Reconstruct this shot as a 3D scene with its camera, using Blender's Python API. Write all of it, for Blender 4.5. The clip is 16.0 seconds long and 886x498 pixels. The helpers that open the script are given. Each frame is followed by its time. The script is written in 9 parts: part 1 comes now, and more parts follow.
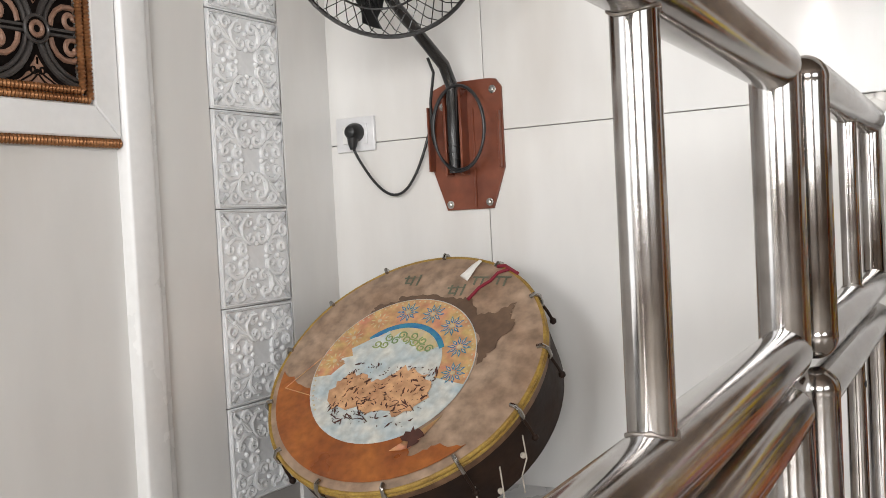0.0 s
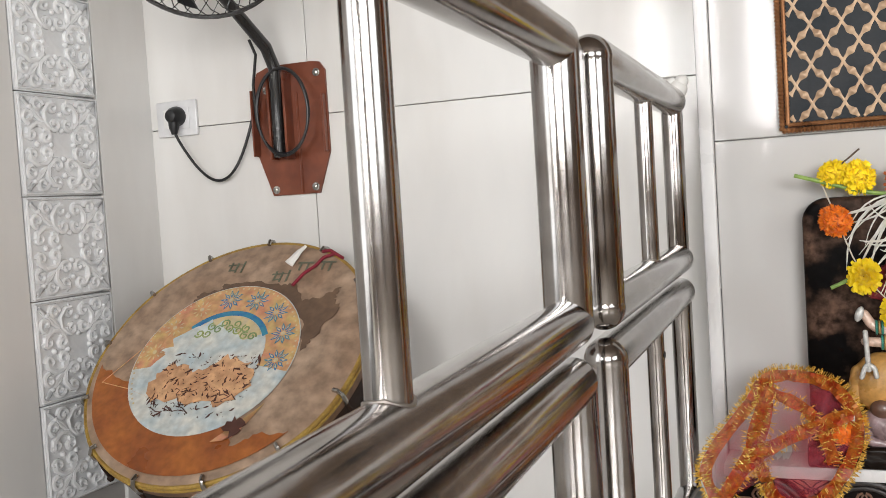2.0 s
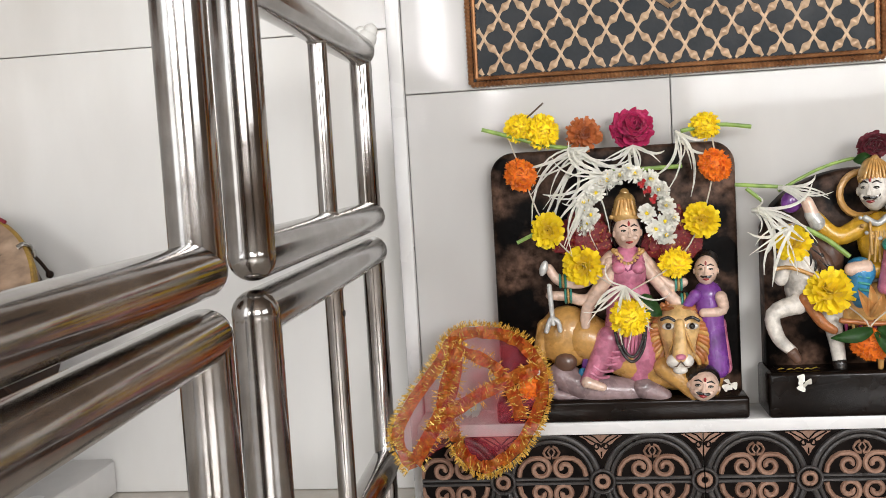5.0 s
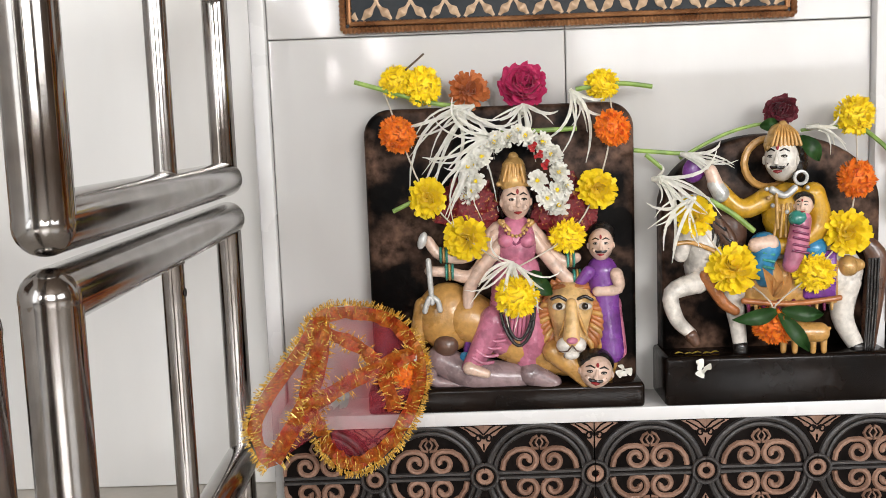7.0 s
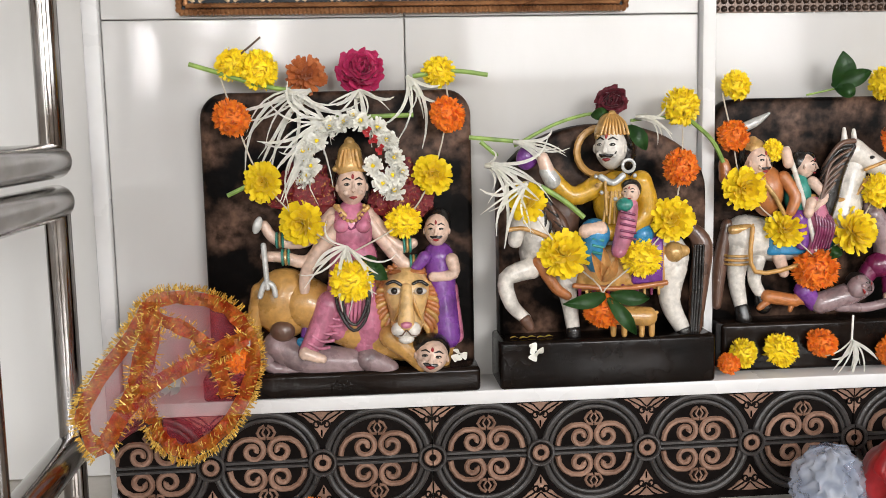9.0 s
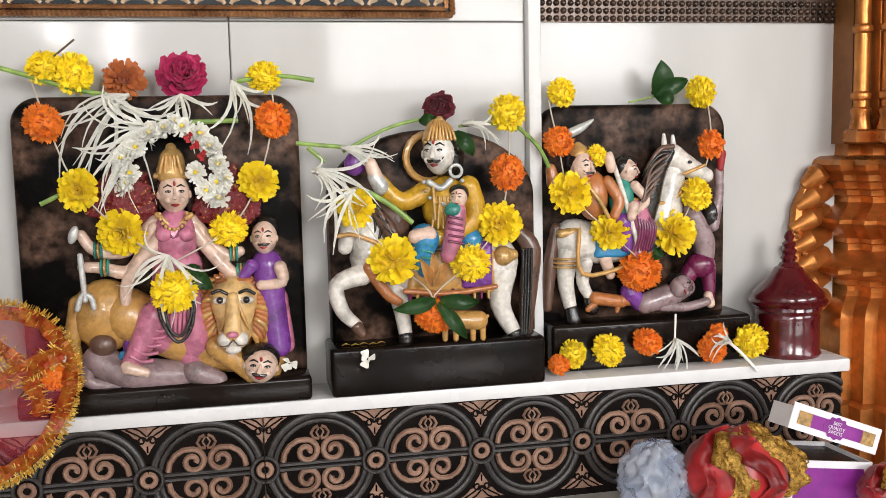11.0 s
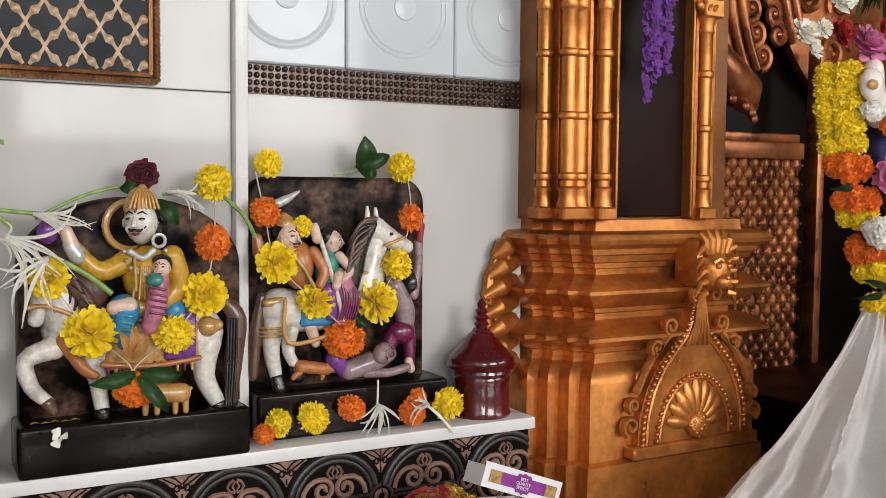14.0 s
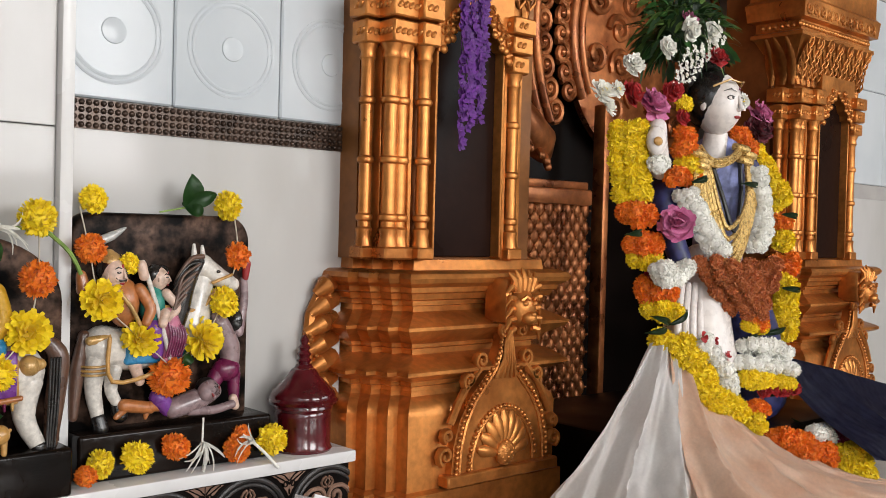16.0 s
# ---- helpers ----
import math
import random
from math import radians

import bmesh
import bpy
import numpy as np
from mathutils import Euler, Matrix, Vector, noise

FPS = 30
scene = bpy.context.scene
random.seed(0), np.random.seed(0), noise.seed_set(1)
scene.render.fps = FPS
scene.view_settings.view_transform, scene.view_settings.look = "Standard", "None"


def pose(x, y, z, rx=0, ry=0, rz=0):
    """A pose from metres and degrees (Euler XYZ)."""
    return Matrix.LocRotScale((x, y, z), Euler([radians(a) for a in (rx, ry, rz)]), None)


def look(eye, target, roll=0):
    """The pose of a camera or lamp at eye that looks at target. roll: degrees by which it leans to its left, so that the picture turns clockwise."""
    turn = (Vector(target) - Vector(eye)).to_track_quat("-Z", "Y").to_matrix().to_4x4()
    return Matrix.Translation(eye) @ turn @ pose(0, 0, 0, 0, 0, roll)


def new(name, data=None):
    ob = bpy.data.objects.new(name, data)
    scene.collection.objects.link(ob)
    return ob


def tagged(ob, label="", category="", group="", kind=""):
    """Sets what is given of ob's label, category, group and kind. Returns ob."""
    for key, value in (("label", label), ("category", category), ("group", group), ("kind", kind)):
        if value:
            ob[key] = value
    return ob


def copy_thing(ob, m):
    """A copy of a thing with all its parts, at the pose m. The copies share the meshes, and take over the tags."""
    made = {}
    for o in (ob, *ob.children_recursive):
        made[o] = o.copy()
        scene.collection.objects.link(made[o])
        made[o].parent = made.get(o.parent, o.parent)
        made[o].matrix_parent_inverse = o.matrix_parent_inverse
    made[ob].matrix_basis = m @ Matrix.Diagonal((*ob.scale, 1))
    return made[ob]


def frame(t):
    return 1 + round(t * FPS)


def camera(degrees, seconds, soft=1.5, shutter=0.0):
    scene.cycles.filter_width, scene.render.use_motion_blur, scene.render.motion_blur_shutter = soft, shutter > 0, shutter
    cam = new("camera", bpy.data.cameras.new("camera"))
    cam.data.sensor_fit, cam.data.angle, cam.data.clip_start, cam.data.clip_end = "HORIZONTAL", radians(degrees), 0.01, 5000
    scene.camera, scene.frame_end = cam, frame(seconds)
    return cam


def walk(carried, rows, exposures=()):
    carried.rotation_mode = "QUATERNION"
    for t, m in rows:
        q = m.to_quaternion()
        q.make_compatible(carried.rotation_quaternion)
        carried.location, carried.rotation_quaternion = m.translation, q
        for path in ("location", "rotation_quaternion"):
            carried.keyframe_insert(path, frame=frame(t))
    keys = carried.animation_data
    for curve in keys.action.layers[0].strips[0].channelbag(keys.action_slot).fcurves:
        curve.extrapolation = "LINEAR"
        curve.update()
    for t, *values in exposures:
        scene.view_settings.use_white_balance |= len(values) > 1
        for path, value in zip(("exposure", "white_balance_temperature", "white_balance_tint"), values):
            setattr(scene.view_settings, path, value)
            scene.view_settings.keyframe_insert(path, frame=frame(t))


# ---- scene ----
cam = camera(48.6, 16.0, soft=0.75)
PATH = [
    (0, (0.011, -0.084, 0.634), (-1.004, 1.638, 0.571), -2.9),
    (0.5, (0.014, -0.061, 0.632), (-0.939, 1.695, 0.554), -2.9),
    (1, (0.028, -0.054, 0.631), (-0.866, 1.733, 0.549), -3.0),
    (1.5, (0.046, -0.053, 0.624), (-0.78, 1.766, 0.536), -3.2),
    (2, (0.061, -0.047, 0.619), (-0.695, 1.802, 0.519), -3.6),
    (2.5, (0.083, -0.041, 0.615), (-0.599, 1.836, 0.507), -3.7),
    (3, (0.097, -0.016, 0.609), (-0.509, 1.886, 0.49), -3.4),
    (3.5, (0.103, 0.001, 0.605), (-0.406, 1.93, 0.469), -2.7),
    (4, (0.124, -0.003, 0.591), (-0.307, 1.944, 0.436), -2.5),
    (4.2, (0.137, -0.019, 0.567), (-0.268, 1.935, 0.437), -2.7),
    (6.3, (0.097, 0.248, 0.583), (0.007, 2.23, 0.331), -2.9),
    (6.5, (0.111, 0.241, 0.563), (0.022, 2.225, 0.327), -2.7),
    (7, (0.129, 0.237, 0.559), (0.091, 2.221, 0.313), -2.1),
    (7.5, (0.166, 0.233, 0.549), (0.156, 2.218, 0.301), -1.8),
    (8, (0.179, 0.233, 0.546), (0.224, 2.216, 0.291), -1.5),
    (8.5, (0.193, 0.23, 0.543), (0.296, 2.211, 0.29), -1.3),
    (9, (0.215, 0.228, 0.534), (0.375, 2.206, 0.288), -1.2),
    (9.2, (0.233, 0.229, 0.52), (0.397, 2.209, 0.293), -1.3),
    (11.5, (0.282, 0.225, 0.525), (0.796, 2.145, 0.302), -1.1),
    (12, (0.296, 0.224, 0.531), (0.898, 2.119, 0.317), -0.9),
    (12.5, (0.297, 0.222, 0.534), (0.989, 2.088, 0.34), -0.6),
    (13, (0.289, 0.224, 0.539), (1.076, 2.055, 0.37), -0.2),
    (13.5, (0.286, 0.213, 0.545), (1.158, 2.007, 0.396), 0.2),
    (14, (0.267, 0.205, 0.547), (1.239, 1.949, 0.428), 0.5),
    (14.5, (0.249, 0.194, 0.555), (1.322, 1.879, 0.456), 0.7),
    (15, (0.23, 0.206, 0.551), (1.402, 1.825, 0.477), 0.8),
    (15.5, (0.202, 0.209, 0.551), (1.461, 1.762, 0.499), 1.1),
    (16, (0.175, 0.198, 0.551), (1.511, 1.686, 0.515), 1.5),
]
walk(cam, [(t, look(eye, target, roll)) for t, eye, target, roll in PATH],
     exposures=[(0, -0.64), (3.5, -0.70), (6.5, -0.58), (9, -0.66), (11.5, -0.62), (12.5, -0.66), (14, -1.02), (16, -1.00)])

# ---- world and lights ----
W = bpy.data.worlds.new("world")
scene.world = W
W.use_nodes = True
wn = W.node_tree.nodes
sky = wn.new("ShaderNodeTexSky")
sky.sky_type, sky.sun_disc = "NISHITA", False
sky.sun_elevation, sky.sun_rotation = radians(58), radians(200)
W.node_tree.links.new(sky.outputs[0], wn["Background"].inputs[0])
wn["Background"].inputs[1].default_value = 0.12


def lamp(name, kind, m, energy, color=(1, 1, 1), **more):
    d = bpy.data.lights.new(name, kind)
    d.energy, d.color = energy, color
    if kind == "AREA":
        d.shape, d.size, d.size_y = "RECTANGLE", more["size"], more["size_y"]
    if kind == "SUN":
        d.angle = more["angle"]
    ob = new(name, d)
    ob.matrix_world = m
    return ob


lamp("sun", "SUN", look((0, 0, 5), (0.6, 3.4, 0)), 2.5, (1, 0.95, 0.88), angle=radians(0.5))
lamp("sky_through_side_door", "AREA", look((-1.48, -1.35, 1.15), (0.6, -1.35, 0.9)), 40, (0.94, 0.97, 1.0), size=1.5, size_y=1.7)
lamp("sky_through_front_window", "AREA", look((2.2, -4.1, 1.62), (1.2, 1.5, 0.6)), 340, (0.99, 0.98, 0.975), size=2.4, size_y=1.46)
# the lamp from the right is an added fill that brightens the left wall
lamp("added_fill_from_right", "AREA", look((4.5, -1.8, 1.55), (-1.0, 0.6, 0.8)), 95, (0.95, 0.98, 1.0), size=2.4, size_y=1.3)
for slit_x in (-1.22, -0.82, -0.42):
    lamp("sky_through_slit", "AREA", look((slit_x, -4.1, 1.45), (slit_x + 0.25, 1.5, 0.75)), 50, (0.98, 0.98, 0.98), size=0.16, size_y=1.2)

# ---- materials ----


def mat(name, col, rough=0.5, metal=0.0, col2=None, scale=8.0, amount=0.5, fine=0.0, bump=0.0, bscale=60.0, rvar=0.1, per=0.0,
        coat=0.0, sheen=0.0, sss=0.0, alpha=1.0, lo=0.35, hi=0.65, stretch=(1, 1, 1), spec=0.5):
    m = bpy.data.materials.new(name)
    m.use_nodes = True
    nt = m.node_tree
    N, L = nt.nodes, nt.links
    b = N["Principled BSDF"]
    b.inputs["Metallic"].default_value = metal
    b.inputs["Coat Weight"].default_value = coat
    b.inputs["Coat Roughness"].default_value = 0.08
    b.inputs["Sheen Weight"].default_value = sheen
    b.inputs["Subsurface Weight"].default_value = sss
    b.inputs["Subsurface Scale"].default_value = 0.004
    b.inputs["Alpha"].default_value = alpha
    b.inputs["Specular IOR Level"].default_value = spec
    tc = N.new("ShaderNodeTexCoord")
    mp = N.new("ShaderNodeMapping")
    mp.inputs["Scale"].default_value = stretch
    L.new(tc.outputs["Object"], mp.inputs[0])
    n1 = N.new("ShaderNodeTexNoise")
    n1.inputs["Scale"].default_value, n1.inputs["Detail"].default_value = scale, 6
    L.new(mp.outputs[0], n1.inputs["Vector"])
    r = N.new("ShaderNodeValToRGB")
    r.color_ramp.elements[0].position, r.color_ramp.elements[1].position = lo, hi
    c2 = col2 or tuple(c * (1 - 0.35 * amount) for c in col)
    r.color_ramp.elements[0].color, r.color_ramp.elements[1].color = (*c2, 1), (*col, 1)
    L.new(n1.outputs["Fac"], r.inputs[0])
    out = r.outputs[0]
    n2 = N.new("ShaderNodeTexNoise")
    n2.inputs["Scale"].default_value, n2.inputs["Detail"].default_value = bscale, 4
    L.new(mp.outputs[0], n2.inputs["Vector"])
    if fine:
        mx = N.new("ShaderNodeMix")
        mx.data_type, mx.blend_type = "RGBA", "MULTIPLY"
        mr = N.new("ShaderNodeMapRange")
        mr.inputs[1].default_value, mr.inputs[2].default_value = 0.3, 0.7
        mr.inputs[3].default_value, mr.inputs[4].default_value = 1 - fine, 1.0
        L.new(n2.outputs["Fac"], mr.inputs[0])
        mx.inputs[0].default_value = 1
        L.new(out, mx.inputs[6])
        L.new(mr.outputs[0], mx.inputs[7])
        out = mx.outputs[2]
    if per:
        oi = N.new("ShaderNodeObjectInfo")
        hs = N.new("ShaderNodeHueSaturation")
        mr = N.new("ShaderNodeMapRange")
        mr.inputs[3].default_value, mr.inputs[4].default_value = 1 - per, 1 + per
        L.new(oi.outputs["Random"], mr.inputs[0])
        L.new(mr.outputs[0], hs.inputs["Value"])
        L.new(out, hs.inputs["Color"])
        out = hs.outputs[0]
    L.new(out, b.inputs["Base Color"])
    rr = N.new("ShaderNodeMapRange")
    rr.inputs[1].default_value, rr.inputs[2].default_value = 0.3, 0.7
    rr.inputs[3].default_value, rr.inputs[4].default_value = max(0.02, rough - rvar), min(1, rough + rvar)
    L.new(n1.outputs["Fac"], rr.inputs[0])
    L.new(rr.outputs[0], b.inputs["Roughness"])
    if bump:
        bp = N.new("ShaderNodeBump")
        bp.inputs["Strength"].default_value, bp.inputs["Distance"].default_value = bump, 0.002
        L.new(n2.outputs["Fac"], bp.inputs["Height"])
        L.new(bp.outputs[0], b.inputs["Normal"])
    return m


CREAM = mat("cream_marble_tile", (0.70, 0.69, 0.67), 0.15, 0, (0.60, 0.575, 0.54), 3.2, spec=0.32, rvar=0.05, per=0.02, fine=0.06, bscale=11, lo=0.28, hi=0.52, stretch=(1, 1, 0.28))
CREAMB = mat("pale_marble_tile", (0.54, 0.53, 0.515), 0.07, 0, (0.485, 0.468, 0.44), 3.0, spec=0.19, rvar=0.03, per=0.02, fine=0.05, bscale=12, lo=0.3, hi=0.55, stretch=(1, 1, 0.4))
GROUT = mat("grey_grout", (0.42, 0.40, 0.38), 0.9, bump=0.3, bscale=300)
WHITE = mat("white_marble", (0.72, 0.715, 0.71), 0.25, 0, (0.72, 0.71, 0.70), 6, rvar=0.08, fine=0.05, bscale=30)
PAINT = mat("white_gloss_paint", (0.80, 0.80, 0.80), 0.32, 0, (0.74, 0.74, 0.73), 5, fine=0.04)
EMB = mat("white_embossed_tile", (0.80, 0.81, 0.82), 0.22, 0, (0.72, 0.73, 0.74), 12, rvar=0.08, per=0.03, fine=0.05, bump=0.1, bscale=120)
ICE = mat("bluish_white_glazed_tile", (0.56, 0.595, 0.62), 0.12, 0, (0.50, 0.54, 0.57), 5, spec=0.22, rvar=0.05, per=0.03, bump=0.25, bscale=18)
STEEL = mat("polished_stainless_steel", (0.385, 0.365, 0.35), 0.14, 1.0, (0.25, 0.222, 0.20), 12, rvar=0.06, fine=0.2, lo=0.3, hi=0.58, bscale=45, bump=0.04, stretch=(1, 1, 1))
WELD = mat("dull_weld_metal", (0.30, 0.27, 0.24), 0.45, 1.0, bump=0.6, bscale=200)
GOLD = mat("antique_gold_paint", (0.72, 0.285, 0.07), 0.36, 0.70, (0.42, 0.14, 0.03), 9, rvar=0.10, fine=0.3, bump=0.3, bscale=70, lo=0.3, hi=0.62)
BROWN = mat("dark_brown_lacquer", (0.022, 0.009, 0.006), 0.32, 0, (0.012, 0.005, 0.0035), 6, spec=0.06, rvar=0.1, fine=0.2, bump=0.15, bscale=50)
# near-black brown: the deep shade of the alcove is put into the colour
ALCOVE = mat("alcove_shade_brown", (0.006, 0.003, 0.0022), 0.4, 0, (0.003, 0.002, 0.0015), 6, spec=0.12, rvar=0.1, fine=0.2)
CARVE = mat("bronze_brown_carving", (0.66, 0.24, 0.08), 0.34, 0.6, (0.24, 0.07, 0.022), 14, rvar=0.12, fine=0.3, bump=0.3, bscale=60)
BRONZE = mat("bronze_relief", (0.36, 0.21, 0.145), 0.5, 0.1, (0.23, 0.125, 0.083), 30, rvar=0.1, fine=0.3, bump=0.3, bscale=260)
BLACKT = mat("black_brown_tile_ground", (0.0045, 0.003, 0.0026), 0.6, 0, (0.010, 0.007, 0.006), 25, spec=0.05, rvar=0.1, fine=0.3, bump=0.3, bscale=220)
GREYR = mat("charcoal_relief_ring", (0.060, 0.053, 0.050), 0.36, 0.0, spec=0.4, col2=(0.035, 0.031, 0.029), scale=25, fine=0.25, bump=0.35, bscale=260)
NAVY = mat("dark_slate_panel", (0.010, 0.015, 0.020), 0.5, 0, (0.006, 0.008, 0.011), 14, spec=0.25, fine=0.3, bump=0.25, bscale=150)
STONE = mat("black_brown_stone", (0.0030, 0.0020, 0.0016), 0.42, 0, (0.17, 0.098, 0.068), 15, spec=0.08, rvar=0.12, fine=0.85, bump=0.5, bscale=85, lo=0.36, hi=0.57)
STONEB = mat("glossy_black_stone", (0.0035, 0.0025, 0.0022), 0.2, 0, (0.012, 0.007, 0.005), 12, spec=0.16, rvar=0.08, fine=0.3, bump=0.3, bscale=60)
FLOORM = mat("pale_floor_marble", (0.62, 0.58, 0.52), 0.2, 0, (0.52, 0.48, 0.42), 4, rvar=0.06, fine=0.06, per=0.05)
HALL = mat("warm_brown_hall_paint", (0.21, 0.165, 0.13), 0.6, 0, (0.16, 0.12, 0.09), 3, bump=0.1)
PLASTER = mat("white_plaster", (0.72, 0.71, 0.68), 0.8, 0, (0.66, 0.65, 0.62), 4, bump=0.2, bscale=80)

# ---- building helpers ----


def part(name, bm, material, parent=None, label="", smooth=True, angle=40):
    me = bpy.data.meshes.new(name)
    bmesh.ops.recalc_face_normals(bm, faces=bm.faces)
    bm.to_mesh(me)
    bm.free()
    for m in material if isinstance(material, (list, tuple)) else [material]:
        me.materials.append(m)
    if smooth:
        me.shade_smooth()
        me.set_sharp_from_angle(angle=radians(angle))
    ob = new(name, me)
    if parent is not None:
        ob.parent = parent
    if label:
        tagged(ob, label)
    return ob


def again(name, me, parent, m=None):
    ob = new(name, me)
    ob.parent = parent
    if m is not None:
        ob.matrix_basis = m
    return ob


def thing(name, label, category, group="", at=(0, 0, 0), kind=""):
    ob = new(name)
    ob.location = at
    ob.empty_display_size = 0.05
    return tagged(ob, label, category, group, kind)


def mesh_thing(name, bm, material, label, category, group="", kind="", **k):
    return tagged(part(name, bm, material, **k), label, category, group, kind)


def box(bm, lo, hi, mi=0, bev=0.0, seg=2, m=None):
    vs = [bm.verts.new((x, y, z)) for x in (lo[0], hi[0]) for y in (lo[1], hi[1]) for z in (lo[2], hi[2])]
    fs = [bm.faces.new([vs[i] for i in q]) for q in ((0, 1, 3, 2), (4, 6, 7, 5), (0, 4, 5, 1), (2, 3, 7, 6), (0, 2, 6, 4), (1, 5, 7, 3))]
    for f in fs:
        f.material_index = mi
    if bev:
        es = list({e for f in fs for e in f.edges})
        r = bmesh.ops.bevel(bm, geom=es, offset=bev, segments=seg, profile=0.5, affect="EDGES")
        vs = list({v for f in r["faces"] for v in f.verts} | {v for v in vs if v.is_valid})
        for f in r["faces"]:
            f.material_index = mi
    if m is not None:
        bmesh.ops.transform(bm, matrix=m, verts=vs)
    return vs


def loft(bm, rings, mi=0, closed=True, caps=True):
    R = [[bm.verts.new(p) for p in r] for r in rings]
    n = len(R[0])
    for a, b in zip(R, R[1:]):
        for i in range(n if closed else n - 1):
            j = (i + 1) % n
            try:
                bm.faces.new((a[i], a[j], b[j], b[i])).material_index = mi
            except ValueError:
                pass
    if caps and closed and n > 2:
        bm.faces.new(R[0][::-1]).material_index = mi
        bm.faces.new(R[-1]).material_index = mi
    return R


def tube(bm, pts, r, seg=10, mi=0, caps=True, flat=1.0, up=None):
    P = [Vector(p) for p in pts]
    n = len(P)
    rs = list(r) if isinstance(r, (list, tuple)) else [r] * n
    T = [(P[min(i + 1, n - 1)] - P[max(i - 1, 0)]).normalized() for i in range(n)]
    u = Vector(up) if up else (Vector((0, 0, 1)) if abs(T[0].z) < 0.9 else Vector((1, 0, 0)))
    u = (u - T[0] * u.dot(T[0])).normalized()
    rings = []
    for i in range(n):
        if i:
            u = u - T[i] * u.dot(T[i])
            u = u.normalized() if u.length > 1e-6 else T[i].orthogonal().normalized()
        v = T[i].cross(u)
        rings.append([P[i] + rs[i] * (flat * math.cos(a) * u + math.sin(a) * v) for a in (2 * math.pi * k / seg for k in range(seg))])
    return loft(bm, rings, mi, True, caps)


def ball(bm, c, r, mi=0, u=14, v=9, rot=None):
    r = (r, r, r) if isinstance(r, (int, float)) else r
    m = Matrix.LocRotScale(c, Euler([radians(a) for a in rot]) if rot else None, r)
    rings = []
    for j in range(1, v):
        a = math.pi * j / v
        rings.append([m @ Vector((math.sin(a) * math.cos(t), math.sin(a) * math.sin(t), -math.cos(a))) for t in (2 * math.pi * k / u for k in range(u))])
    R = loft(bm, rings, mi, True, False)
    for ring, pole in ((R[0], -1), (R[-1], 1)):
        p = bm.verts.new(m @ Vector((0, 0, pole)))
        for i in range(u):
            bm.faces.new((ring[i], ring[(i + 1) % u], p)).material_index = mi


def lathe(bm, prof, seg=32, c=(0, 0, 0), mi=0, m=None):
    rings = [[Vector((c[0] + r * math.cos(a), c[1] + r * math.sin(a), c[2] + z)) for a in (2 * math.pi * k / seg for k in range(seg))] for r, z in prof]
    if m is not None:
        rings = [[m @ p for p in r] for r in rings]
    return loft(bm, rings, mi)


def offset_outline(poly, d):
    n, out = len(poly), []
    for i in range(n):
        p, a, b = Vector(poly[i]), Vector(poly[i - 1]), Vector(poly[(i + 1) % n])
        e1, e2 = (p - a).normalized(), (b - p).normalized()
        n1, n2 = Vector((e1.y, -e1.x)), Vector((e2.y, -e2.x))
        out.append(p + (n1 + n2) * d / (1 + n1.dot(n2)))
    return out


def stack(bm, poly, prof, mi=0):
    """A counter-clockwise outline carried up through (height, offset) steps."""
    return loft(bm, [[Vector((p.x, p.y, z)) for p in offset_outline(poly, d)] for z, d in prof], mi)


def spiral(c, r0, r1, a0, turns, n=16):
    return [(c[0] + (r0 + (r1 - r0) * i / n) * math.cos(a0 + turns * 2 * math.pi * i / n),
             c[1] + (r0 + (r1 - r0) * i / n) * math.sin(a0 + turns * 2 * math.pi * i / n)) for i in range(n + 1)]


def arc(c, r, a0, a1, n=14):
    return [(c[0] + r * math.cos(a0 + (a1 - a0) * i / n), c[1] + r * math.sin(a0 + (a1 - a0) * i / n)) for i in range(n + 1)]


def relief(bm, pts2, w, h, mi=0, seg=6, y0=0.0):
    """A half-round raised line on a wall that faces -y: points are (x, z)."""
    tube(bm, [(p[0], y0, p[1]) for p in pts2], w, seg, mi, True, h / w, up=(0, 1, 0))


# ---- the setting ----
YA, YB, YC, XL = 1.757, 1.598, 1.636, -1.36
ROOM_R, ROOM_B, ROOM_T = 4.6, -4.2, 2.7


def structure(name, boxes, material, label, category="wall"):
    bm = bmesh.new()
    for lo, hi in boxes:
        box(bm, lo, hi)
    return mesh_thing(name, bm, material, label, category, kind="structure", smooth=False)


floor = structure("floor", [((XL - 0.2, ROOM_B - 0.2, -0.12), (ROOM_R + 0.2, 2.3, -0.006))], GROUT, "pale polished marble floor tiles in thin grout", "floor")
structure("ceiling", [((XL - 0.2, ROOM_B - 0.2, ROOM_T), (ROOM_R + 0.2, 2.3, ROOM_T + 0.15))], HALL, "plain brown-painted ceiling", "ceiling")
wall_back = structure("wall_recess", [((XL - 0.2, YA + 0.009, -0.12), (-0.145, YA + 0.2, ROOM_T))], GROUT, "cream marble-tiled wall behind the leaning drum", "wall")
wall_shrine = structure("wall_shrine", [((-0.145, YB + 0.009, 0), (0.714, YA + 0.2, ROOM_T))], GROUT, "pale glossy marble-tiled wall above the idol shelf", "wall")
wall_niche = structure("wall_niche", [((0.714, YC + 0.009, 0), (1.222, YA + 0.2, ROOM_T)), ((2.80, YC + 0.009, 0), (ROOM_R + 0.2, YA + 0.2, ROOM_T))], GROUT, "pale marble wall with embossed white tiles above", "wall")
